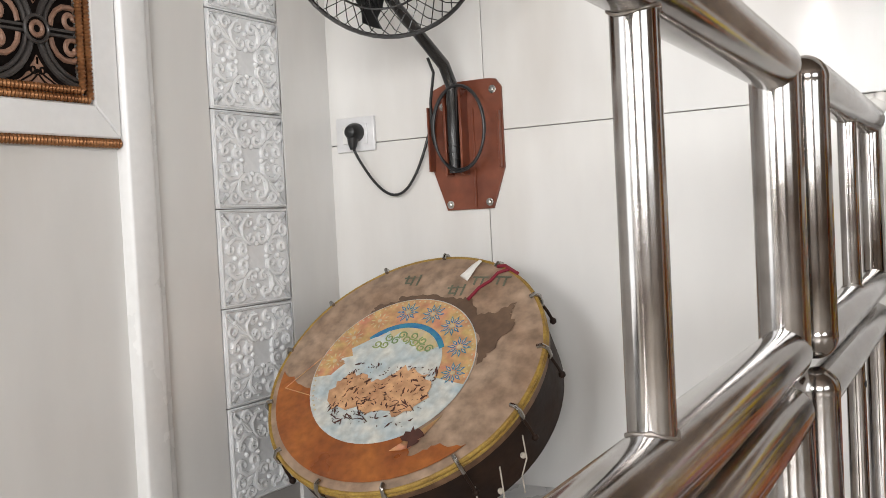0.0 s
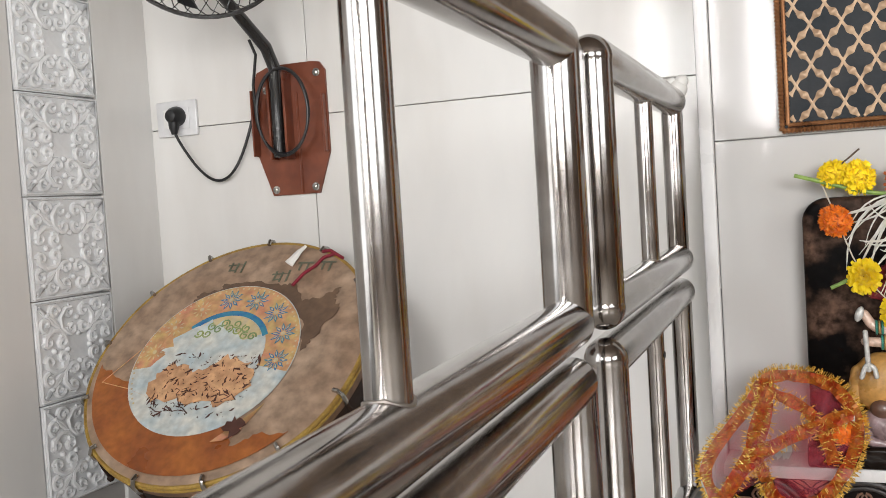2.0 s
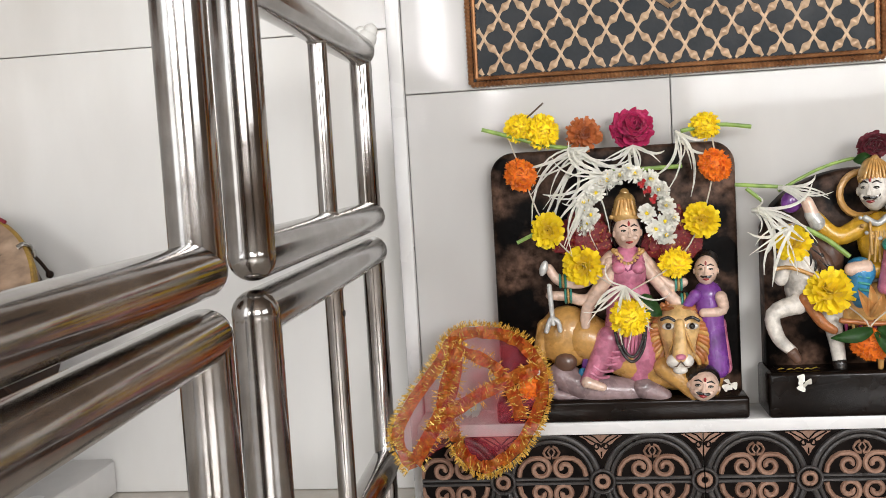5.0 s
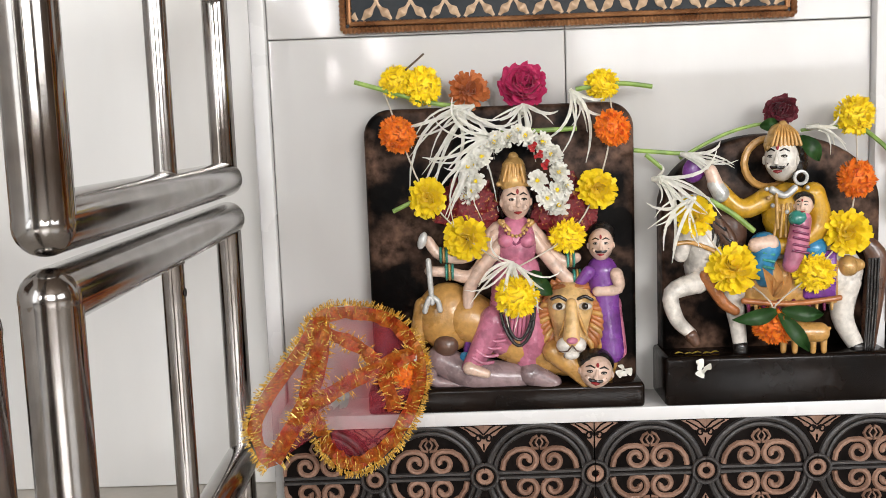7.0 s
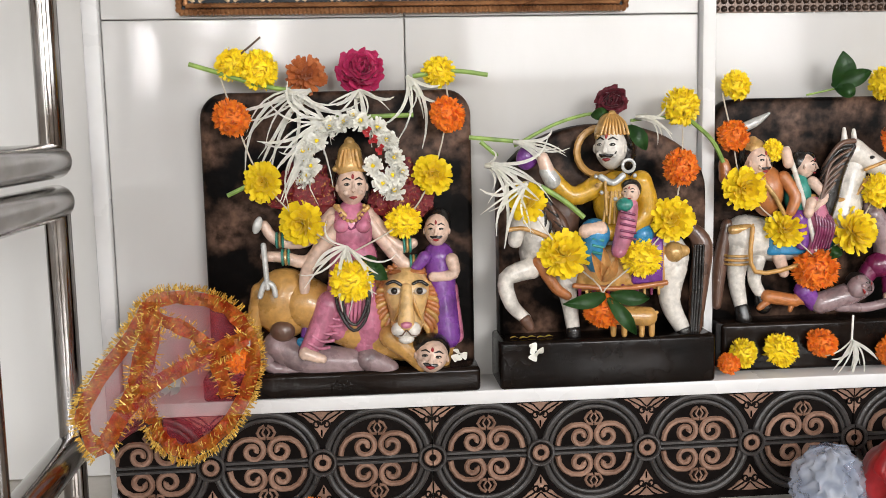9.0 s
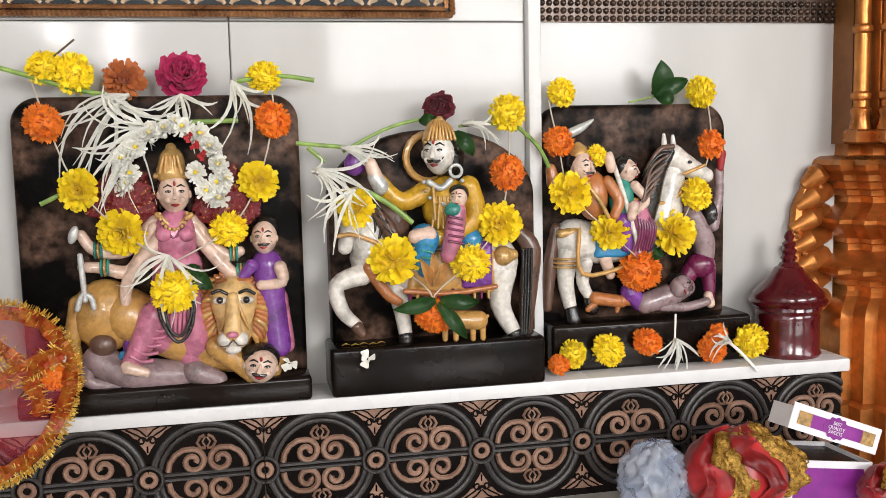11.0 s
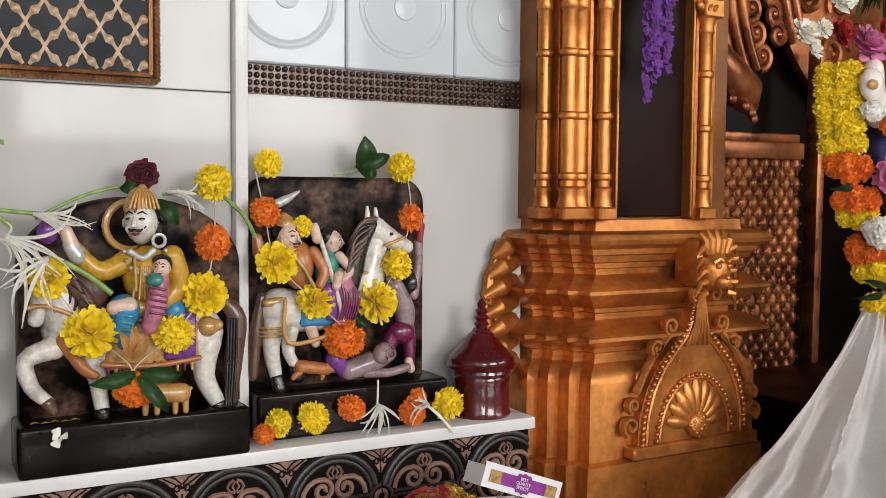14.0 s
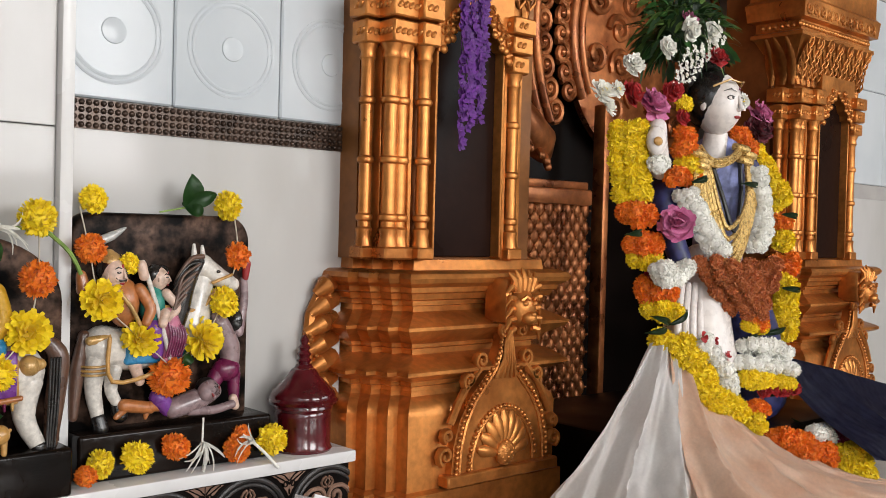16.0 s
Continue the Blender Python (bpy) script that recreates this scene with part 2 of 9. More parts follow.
wall_left = structure("wall_left", [((XL - 0.2, ROOM_B, 0), (XL - 0.009, -2.2, ROOM_T)), ((XL - 0.2, -0.5, 0), (XL - 0.009, YA + 0.009, ROOM_T)),
                                    ((XL - 0.2, -2.2, 2.05), (XL - 0.009, -0.5, ROOM_T))], GROUT, "marble-tiled side wall with a doorway", "wall")
SLITS = (-1.22, -0.82, -0.42)
structure("wall_front", [((a, ROOM_B - 0.2, z0), (b, ROOM_B, z1)) for a, b, z0, z1 in (
    (XL - 0.2, -1.30, 0, ROOM_T), (-1.14, -0.90, 0, ROOM_T), (-0.74, -0.50, 0, ROOM_T), (-0.34, 1.0, 0, ROOM_T), (3.4, ROOM_R + 0.2, 0, ROOM_T),
    (1.0, 3.4, 0, 0.88), (1.0, 3.4, 2.36, ROOM_T))] + [((x - 0.08, ROOM_B - 0.2, z0), (x + 0.08, ROOM_B, z1)) for x in SLITS for z0, z1 in ((0, 0.84), (2.06, ROOM_T))],
          HALL, "plain brown-painted wall with a wide window and narrow slits")
# the opening here is made up, to let the added fill lamp in
structure("wall_right", [((ROOM_R, a, z0), (ROOM_R + 0.2, b, z1)) for a, b, z0, z1 in ((ROOM_B, -3.0, 0, ROOM_T), (-0.6, YC, 0, ROOM_T), (-3.0, -0.6, 0, 0.9), (-3.0, -0.6, 2.2, ROOM_T))],
          HALL, "plain brown-painted side wall with an opening for the added fill")
bm = bmesh.new()
box(bm, (-300, -300, -0.5), (300, 300, -0.3))
mesh_thing("ground", bm, mat("dusty_ground", (0.22, 0.19, 0.15), 0.9, bump=0.3), "dusty ground outside", "ground", kind="structure")


def wall_tile(parent, lo, hi, material, bev=0.0012):
    bm = bmesh.new()
    box(bm, lo, hi, 0, bev, 1)
    return part("tile", bm, material, parent, smooth=False)


G = 0.0009
# recess wall: joints at one upright and two level lines
for x0, x1 in ((XL - 0.006, -0.955), (-0.955, -0.145)):
    for z0, z1 in ((0, 0.812), (0.812, 1.63), (1.63, ROOM_T)):
        wall_tile(wall_back, (x0 + G, YA, z0 + G), (x1 - G, YA + 0.012, z1 - G), CREAM)
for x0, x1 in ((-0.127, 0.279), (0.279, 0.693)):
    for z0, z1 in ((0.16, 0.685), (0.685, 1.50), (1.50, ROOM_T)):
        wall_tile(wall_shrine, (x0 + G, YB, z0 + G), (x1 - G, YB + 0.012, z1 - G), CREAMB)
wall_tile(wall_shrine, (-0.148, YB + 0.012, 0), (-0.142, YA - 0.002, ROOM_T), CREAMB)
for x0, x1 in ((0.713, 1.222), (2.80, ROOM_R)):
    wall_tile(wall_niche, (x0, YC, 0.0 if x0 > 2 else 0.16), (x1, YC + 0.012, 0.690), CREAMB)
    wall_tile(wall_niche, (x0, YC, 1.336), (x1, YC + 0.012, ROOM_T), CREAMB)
structure("alcove", [((1.0, 2.12, 0), (3.0, 2.25, ROOM_T)), ((1.222, YA + 0.2, 0), (1.24, 2.12, ROOM_T)), ((2.78, YA + 0.2, 0), (2.80, 2.12, ROOM_T))], ALCOVE, "back of the gilded shrine, deep shade put into its colour")
for k in range(2):
    for x0 in (0.692, 0.888, 1.084, 2.80, 2.996, 3.192, 3.388):
        wall_tile(wall_niche, (max(x0, 0.713) + G, YC, 0.735 + 0.3 * k + G), (min(x0 + 0.196, 1.222 if x0 < 2 else 9) - G, YC + 0.012, 1.035 + 0.3 * k - G), ICE, 0.003)
for y0, y1 in ((ROOM_B, -2.2), (-0.5, 0.40), (0.40, 1.13)):
    for z0, z1 in ((0, 0.815), (0.815, 1.63), (1.63, ROOM_T)) if y1 < -1 or y0 < 0 else ((0, ROOM_T),):
        wall_tile(wall_left, (XL - 0.012, y0 + G, z0 + G), (XL, y1 - G, z1 - G), CREAM)
for i in range(10):
    for j in range(11):
        wall_tile(floor, (XL + 0.6 * i + G, ROOM_B + 0.6 * j + G, -0.012), (XL + 0.6 * i + 0.6 - G, ROOM_B + 0.6 * j + 0.6 - G, 0), FLOORM)

# upright white trims at the ends of the shrine wall
for name, x0, x1, y0, y1 in (("trim", -0.149, -0.127, YB - 0.012, YB + 0.012), ("trim", 0.693, 0.713, YB - 0.016, YC + 0.009)):
    bm = bmesh.new()
    box(bm, (x0, y0, 0), (x1, y1, ROOM_T), 0, 0.004, 2)
    mesh_thing(name, bm, WHITE, "narrow white marble edge trim", "trim", kind="structure")

# ---- railing gates ----


def gate(label, x0, x1, y0, y1, bars, far_r):
    """Two stacked tube frames from y0 to y1, whose plan runs from x0 to x1."""
    o = Vector((x0, y0, 0))
    g = thing("railing_gate", label, "railing", "steel railing gates", o)

    def P(y, z):
        return Vector((x0 + (x1 - x0) * (y - y0) / (y1 - y0), y, z)) - o

    rh = 0.0228
    for zb, zt in ((0.5005, 0.7515), (0.115, 0.4475)):
        for z in (zb, zt):
            bm = bmesh.new()
            tube(bm, [P(y0, z), P(y0 + 0.1, z), P(y1 - 0.1, z), P(y1, z)], rh, 24)
            ball(bm, P(y1, z), rh, 0, 20, 12)
            ball(bm, P(y0, z), rh, 0, 20, 12)
            part("rail", bm, STEEL, g)
        for y, r in ((y0, 0.0222), (y1, far_r)) + tuple(bars):
            bm = bmesh.new()
            tube(bm, [P(y, zb), P(y, zb + 0.05), P(y, zt - 0.05), P(y, zt)], r, 22)
            bar = part("post" if r > 0.0155 else "bar", bm, STEEL, g)
            for zz, sg in ((zb, 1), (zt, -1)) if y not in (y0, y1) else ():
                bm = bmesh.new()
                q = random.Random(int(y * 1000) + int(zz * 100))
                pts = []
                for k in range(25):
                    a = 2 * math.pi * k / 24
                    rr = r + 0.0004
                    dz = math.sqrt(max(1e-6, rh * rh - min(rr, rh * 0.98) ** 2 * math.cos(a) ** 2))
                    pts.append(P(y, zz + sg * dz) + Vector((rr * math.cos(a), rr * math.sin(a), q.uniform(-0.0006, 0.0006))))
                tube(bm, pts, 0.0013, 6)
                part("weld", bm, WELD, bar)
    for y in (y0 + 0.0, y1 - 0.0):
        bm = bmesh.new()
        tube(bm, [P(y, 0.0), P(y, 0.115)], 0.016, 16)
        part("foot", bm, STEEL, g)
    return g


g2 = gate("polished steel railing gate ending at the shrine wall", -0.166, -0.184, 0.925, 1.546, [(1.254, 0.0118)], 0.0168)
bm = bmesh.new()
lathe(bm, [(0.0045, 0), (0.0045, 0.0008), (0.001, 0.001)], 16, (0, 0, 0), 0, Matrix.Translation((0.0118 - 0.0098, 0.329 - 0.0, 0.396)) @ Matrix.Rotation(radians(90), 4, "Y"))
part("bolt_hole", bm, mat("dark_hole", (0.01, 0.009, 0.008), 0.7), g2)
gate("polished steel railing gate beside the drum", -0.105, -0.170, -0.62, 0.806, [(0.388, 0.0125)], 0.0222)

bm = bmesh.new()
for dx, dz, r in ((0, 0, 0.016), (0.007, 0.012, 0.011), (-0.008, 0.010, 0.010), (0.002, -0.012, 0.010)):
    ball(bm, (-0.176 + dx, 1.566, 0.772 + dz), (r, r * 1.2, r), 0, 12, 8)
bmesh.ops.translate(bm, vec=-Vector(g2.location), verts=bm.verts)
part("cement_patch", bm, PLASTER, g2, "rough white cement at the rail end")

# ---- shelf with patterned tile front ----
bm = bmesh.new()
box(bm, (-0.126, 1.513, 0.160), (1.172, YC, 0.180), 0, 0.003, 2)
shelf = mesh_thing("shelf", bm, WHITE, "white marble shelf slab under the carved idols", "shelf")
bm = bmesh.new()
box(bm, (-0.126, 1.540, 0), (1.170, YB + 0.009, 0.160))
front = mesh_thing("plinth", bm, GROUT, "low plinth faced with black and bronze scroll tiles", "plinth", kind="structure", smooth=False)


def scroll_motif(bm, cx, cz, y):
    h = 0.004
    ring = [(cx + 0.070 * math.cos(a), cz + 0.070 * math.sin(a)) for a in (2 * math.pi * k / 40 for k in range(41))]
    relief(bm, ring, 0.0046, h * 1.2, 1, 8, y)
    ring = [(cx + 0.0615 * math.cos(a), cz + 0.0615 * math.sin(a)) for a in (2 * math.pi * k / 40 for k in range(41))]
    relief(bm, ring, 0.0034, h, 1, 8, y)
    for dz in (0.0035, -0.0035):
        relief(bm, [(cx - 0.058, cz + dz), (cx + 0.058, cz + dz)], 0.0029, h, 1, 5, y)
    for sx in (-1, 1):
        for sz in (-1, 1):
            def M(p):
                return (cx + sx * p[0], cz + sz * p[1])
            lead = [(0.0505, 0.0075), (0.0480, 0.0190), (0.0410, 0.0290), (0.0310, 0.0350)]
            relief(bm, [M(p) for p in lead + spiral((0.0185, 0.0190), 0.0172, 0.0040, math.pi * 0.42, 1.35, 26)], 0.0040, h, 2, 7, y)
            relief(bm, [M(p) for p in ((0.001, 0.036), (0.008, 0.037), (0.012, 0.044), (0.008, 0.051), (0.002, 0.054))], 0.0022, h, 2, 6, y)
            relief(bm, [M(p) for p in ((0.001, 0.052), (0.005, 0.045), (0.001, 0.038))], 0.0016, h, 2, 5, y)
    # corner leaf between two rings: a low dotted plate under curled lines
    for ex in (-1, 1):
        for sz in (-1, 1):
            plate = [(cx + ex * a, cz + sz * b) for a, b in ((0.0749, 0.033), (0.0700, 0.0415), (0.0655, 0.0475), (0.0660, 0.0540), (0.0590, 0.0565), (0.0520, 0.0640), (0.0430, 0.0690), (0.0749, 0.0705))]
            loft(bm, [[Vector((a, yy, b)) for a, b in plate] for yy in (y + 0.001, y - 0.0018)], 2)
    for ex in (-1, 1):
        for sz in (-1, 1):
            for pts in (((0.075, 0.036), (0.075, 0.045)), ((0.075, 0.052), (0.064, 0.060), (0.049, 0.069)), ((0.0745, 0.058), (0.066, 0.067), (0.058, 0.071))):
                relief(bm, [(cx + ex * p[0], cz + sz * p[1]) for p in pts], 0.0016, 0.0036, 0, 5, y)
            relief(bm, [(cx + ex * p[0], cz + sz * p[1]) for p in spiral((0.0685, 0.0525), 0.006, 0.002, 0, 1.2, 12)], 0.0017, 0.0040, 0, 5, y)
        a0, a1 = (math.pi / 2, 3 * math.pi / 2) if ex > 0 else (-math.pi / 2, math.pi / 2)
        disc = arc((cx + ex * 0.0748, cz), 0.0190, a0, a1, 18)
        loft(bm, [[Vector((a, yy, b)) for a, b in disc] for yy in (y + 0.001, y - 0.0052)], 0)
        for r, mi, w in ((0.0172, 1, 0.0026), (0.0082, 2, 0.0036)):
            relief(bm, arc((cx + ex * 0.0748, cz), r, a0, a1, 18), w, 0.0030, mi, 7, y - 0.0052)


def scroll_tile(x0, x1, first, parent):
    bm = bmesh.new()
    box(bm, (x0 + G, 1.5305, 0.004), (x1 - G, 1.540, 0.159), 0)
    tile = part("tile", bm, BLACKT, parent, smooth=False)
    k = first
    while k < x1 - 1e-6:
        bm = bmesh.new()
        scroll_motif(bm, k + 0.075, 0.085, 1.5305)
        for plane, nrm in ((x0 + G, (-1, 0, 0)), (x1 - G, (1, 0, 0))):
            bmesh.ops.bisect_plane(bm, geom=bm.verts[:] + bm.edges[:] + bm.faces[:], plane_co=(plane, 0, 0), plane_no=nrm, clear_outer=True)
        part("scroll_medallion", bm, [BLACKT, GREYR, BRONZE], tile)
        k += 0.15


scroll_tile(-0.126, 0.30, -0.15, front)
scroll_tile(0.30, 0.90, 0.30, front)
scroll_tile(0.90, 1.170, 0.90, front)

# ---- gold beaded strip and lattice panel on the shrine wall ----
LATT = mat("aged_gold_lattice", (0.46, 0.32, 0.20), 0.42, 0.3, (0.34, 0.22, 0.13), 18, fine=0.25, bump=0.3, bscale=160)
COPPER = mat("copper_rope_moulding", (0.42, 0.20, 0.085), 0.35, 0.7, (0.26, 0.11, 0.045), 30, fine=0.3, bump=0.2, bscale=200)
BEADM = mat("dark_bronze_beading", (0.085, 0.052, 0.036), 0.3, 0.5, (0.045, 0.028, 0.02), 30, fine=0.2)


def rope(bm, a, b, r, y, mi=0, step=0.006):
    """A ribbed moulding from a to b, both (x, z)."""
    a, b = Vector((a[0], y, a[1])), Vector((b[0], y, b[1]))
    n = int((b - a).length / step)
    pts, rs = [], []
    for i in range(n * 2 + 1):
        pts.append(a.lerp(b, i / (2 * n)))
        rs.append(r if i % 2 else r * 0.72)
    tube(bm, pts, rs, 8, mi)


PX0, PX1, PZ0, PZ1 = -0.026, 0.590, 0.688, 1.30
panel = thing("wall_panel", "dark panel with gold quatrefoil lattice in a copper rope frame", "wall panel", at=(0.282, YB, PZ0))
T0 = Matrix.Translation(-Vector(panel.location))


def placed(bm, m):
    bmesh.ops.transform(bm, matrix=m, verts=bm.verts)
    return bm


bm = bmesh.new()
box(bm, (PX0 + 0.008, YB - 0.008, PZ0 + 0.008), (PX1 - 0.008, YB - 0.0005, PZ1 - 0.008))
part("backboard", placed(bm, T0), NAVY, panel)
bm = bmesh.new()
for d, r in ((0.005, 0.005), (0.0135, 0.0042)):
    c = [(PX0 + d, PZ0 + d), (PX1 - d, PZ0 + d), (PX1 - d, PZ1 - d), (PX0 + d, PZ1 - d)]
    for i in range(4):
        rope(bm, c[i], c[(i + 1) % 4], r, YB - 0.010 if d < 0.01 else YB - 0.009)
part("rope_frame", placed(bm, T0), COPPER, panel)
MX, MZ = 0.282, 0.96


def in_medallion(x, z):
    dx, dz = abs(x - MX), abs(z - MZ)
    return dx / 0.125 + dz / 0.172 < 1.0


bm = bmesh.new()
cw, ch = 0.0462, 0.0615


def wavy(a, b, n=16):
    """One side of a lattice cell: a line with a slight bend."""
    a, b = Vector(a), Vector(b)
    d = b - a
    nrm = Vector((-d.y, d.x)).normalized()
    return [a + d * (i / n) + nrm * (0.0010 * math.sin(2 * math.pi * i / n)) for i in range(n + 1)]


for i in range(-1, 28):
    for j in range(-1, 42):
        if (i + j) % 2:
            continue
        x, z = PX0 + 0.028 + i * cw / 2, PZ0 + 0.012 + j * ch / 2
        for sx in (-1, 1):
            x2, z2 = x + sx * cw / 2, z + ch / 2
            pts = wavy((x, z), (x2, z2)) if sx > 0 else [Vector((2 * x - p.x, p.y)) for p in wavy((x, z), (x + cw / 2, z2))]
            ok = [p for p in pts if PX0 + 0.017 < p.x < PX1 - 0.017 and PZ0 + 0.017 < p.y < PZ1 - 0.017 and not in_medallion(p.x, p.y)]
            if len(ok) > 2:
                w_ = [0.0026 + 0.0044 * math.exp(-(((p.y - z) / (ch / 2) - 0.5) / 0.13) ** 2) for p in ok]
                tube(bm, [(p.x, YB - 0.0075, p.y) for p in ok], w_, 6, 0, True, 0.55, up=(0, 1, 0))
part("lattice", placed(bm, T0), LATT, panel)
bm = bmesh.new()
med = []
for sx, sz in ((1, -1), (1, 1), (-1, 1), (-1, -1)):
    a, b = ((MX, MZ - 0.172), (MX + 0.125, MZ)) if sz < 0 else ((MX + 0.125, MZ), (MX, MZ + 0.172))
    seg_pts = [Vector(a).lerp(Vector(b), i / 18) + Vector((0.006 * math.sin(4 * math.pi * i / 18), 0.006 * math.cos(4 * math.pi * i / 18) - 0.006)) for i in range(19)]
    if sx < 0:
        seg_pts = [Vector((2 * MX - p.x, p.y)) for p in seg_pts][::-1]
    med += seg_pts
relief(bm, med, 0.0036, 0.005, 0, 6, YB - 0.008)
part("medallion_rim", placed(bm, T0), LATT, panel)
bm = bmesh.new()
rnd = random.Random(4)
for i in range(240):
    a, d = rnd.uniform(0, 2 * math.pi), math.sqrt(rnd.random())
    x, z = d * 0.042 * math.cos(a), d * 0.062 * math.sin(a)
    if z < 0:
        x *= 1 + 0.9 * z / 0.062
    ball(bm, (MX + x, YB - 0.010 - 0.003 * (1 - d), 0.895 + z), (0.0036, 0.003, 0.0042), 0, 7, 5, (0, rnd.uniform(0, 90), 0))
part("bead_cluster", placed(bm, T0), BRONZE, panel)

bm = bmesh.new()
box(bm, (0.7135, YC - 0.004, 0.689), (1.222, YC - 0.0005, 0.733), 0)
for k in range(4):
    z = 0.6945 + k * 0.0112
    for i in range(46):
        x = 0.719 + i * 0.0111
        ball(bm, (x, YC - 0.005, z), (0.0047, 0.0042, 0.0047), 0, 8, 5)
strip = mesh_thing("beaded_strip", bm, BEADM, "dark bronze beaded border strip between wall tiles", "trim", kind="structure")
# raised discs on the glazed tiles
for i in range(3):
    for k in range(2):
        x, z = 0.790 + 0.196 * i + (0.005 if i else 0), 0.735 + 0.3 * k + 0.105
        bm = bmesh.new()
        for r in (0.078, 0.070):
            relief(bm, [(x + r * math.cos(a), z + r * math.sin(a)) for a in (2 * math.pi * q / 40 for q in range(41))], 0.0035, 0.0022, 0, 6, YC)
        lathe(bm, [(0.020, 0.0), (0.019, 0.002), (0.012, 0.003), (0.0, 0.0035)][:3], 24, (0, 0, 0), 0, Matrix.Translation((x, YC, z)) @ Matrix.Rotation(radians(90), 4, "X"))
        part("raised_disc", bm, ICE, wall_niche)

# ---- side wall: white pilaster, embossed tiles, framed scroll panel ----
KY = (YA + 0.09) / (1.637 + 0.09)


def ly(y):
    return -0.09 + (y + 0.09) * KY


ZE = 0.628


def lz(z):
    return ZE + (z - ZE) * KY


for lo, hi in ((ly(1.125) + G, ly(1.270)), (ly(1.478), YA + 0.006)):
    wall_tile(wall_left, (XL - 0.012, lo, 0), (XL, hi - G, ROOM_T), CREAM)


def embossed(bm, s):
    """White relief tile of side s facing +x, drawn in (y, z)."""
    box(bm, (-0.008, -s / 2 + 0.001, -s / 2 + 0.001), (0.002, s / 2 - 0.001, s / 2 - 0.001), 0, 0.002, 1)

    def rel(p2, w, h=0.006):
        tube(bm, [(0.003, p[0] * s, p[1] * s) for p in p2], w * s * 1.25, 7, 0, True, 1.0)

    rel([(-0.47, -0.47), (0.47, -0.47), (0.47, 0.47), (-0.47, 0.47), (-0.47, -0.47)], 0.012)
    for q in range(4):
        c, d = math.cos(q * math.pi / 2), math.sin(q * math.pi / 2)

        def R(p):
            return (p[0] * c - p[1] * d, p[0] * d + p[1] * c)
        for sx in (-1, 1):
            def S(p):
                return R((p[0] * sx, p[1]))
            rel([S(p) for p in spiral((0.075, 0.20), 0.065, 0.02, math.pi * 0.1, -1.1, 14)], 0.024)
            rel([S(p) for p in ((0.13, 0.16), (0.19, 0.22), (0.20, 0.31), (0.14, 0.39), (0.06, 0.40))], 0.026)
            rel([S(p) for p in spiral((0.10, 0.36), 0.06, 0.02, math.pi * 0.5, 0.9, 10)], 0.02)
            rel([S(p) for p in spiral((0.27, 0.38), 0.07, 0.02, math.pi, -1.1, 12)], 0.022)
            rel([S(p) for p in ((0.22, 0.22), (0.30, 0.28), (0.36, 0.36), (0.44, 0.44))], 0.02)
        for p in ((0.0, 0.30), (0.36, 0.36), (0.0, 0.14)):
            w = R(p)
            ball(bm, (0.004, w[0] * s, w[1] * s), (0.006, 0.03 * s, 0.03 * s), 0, 8, 5)


TS = 0.187 * KY
bm = bmesh.new()
embossed(bm, TS)
first = None
for k in range(-3, 7):
    m = Matrix.Translation((XL - 0.002, ly(1.374), lz(0.764 + 0.187 * k))) @ Matrix.Diagonal((1, (ly(1.476) - ly(1.272)) / TS, 1, 1))
    if first is None:
        first = part("embossed_tile", bm, EMB, wall_left)
        first.matrix_basis = m
    else:
        again("embossed_tile", first.data, wall_left, m)
bm = bmesh.new()
box(bm, (XL - 0.009, ly(1.048), 0), (XL + 0.028, ly(1.104), ROOM_T), 0, 0.006, 3)
box(bm, (XL - 0.009, ly(1.104), 0), (XL + 0.016, ly(1.124), ROOM_T), 0, 0.006, 3)
mesh_thing("trim_pilaster", bm, PAINT, "white gloss-painted upright door trim", "trim", kind="structure")
fp = thing("framed_panel", "black and bronze scroll panel in copper and white frames", "wall panel", at=(XL, ly(0.7), lz(0.79)))
Lm = Matrix.Rotation(radians(90), 4, "Z")  # draws a wall facing -y onto one that faces +x
PW, PZ = ly(0.996), lz(0.843)


def side(bm):
    """From (y as x, -) drawing coordinates to the side wall, about the panel's own origin."""
    return placed(bm, Matrix.Translation(-Vector(fp.location)) @ Matrix.Translation((XL, 0, 0)) @ Lm)


bm = bmesh.new()
y1, z0 = ly(1.048) - 0.001, lz(0.790)
for pts in ([(0.30, z0), (y1, z0), (PW, PZ), (0.30, PZ)], [(y1, z0), (y1, 1.75), (PW, 1.75), (PW, PZ)]):
    loft(bm, [[Vector((p[0], -0.001, p[1])) for p in pts], [Vector((p[0], -0.016, p[1])) for p in pts]])
bmesh.ops.bevel(bm, geom=bm.edges[:], offset=0.003, segments=1, affect="EDGES")
part("white_frame", side(bm), PAINT, fp)
bm = bmesh.new()
rope(bm, (0.30, z0 - 0.008), (y1, z0 - 0.008), 0.009, -0.010, 0, 0.007)
for d in (0.007, 0.021):
    rope(bm, (0.30, PZ + d), (PW - d, PZ + d), 0.0075, -0.012, 0, 0.007)
    rope(bm, (PW - d, PZ + d), (PW - d, 1.75), 0.0075, -0.012, 0, 0.007)
part("rope_frame", side(bm), COPPER, fp)
bm = bmesh.new()
box(bm, (0.30, -0.006, PZ + 0.026), (PW - 0.026, -0.001, 1.75))
SC = 1.25
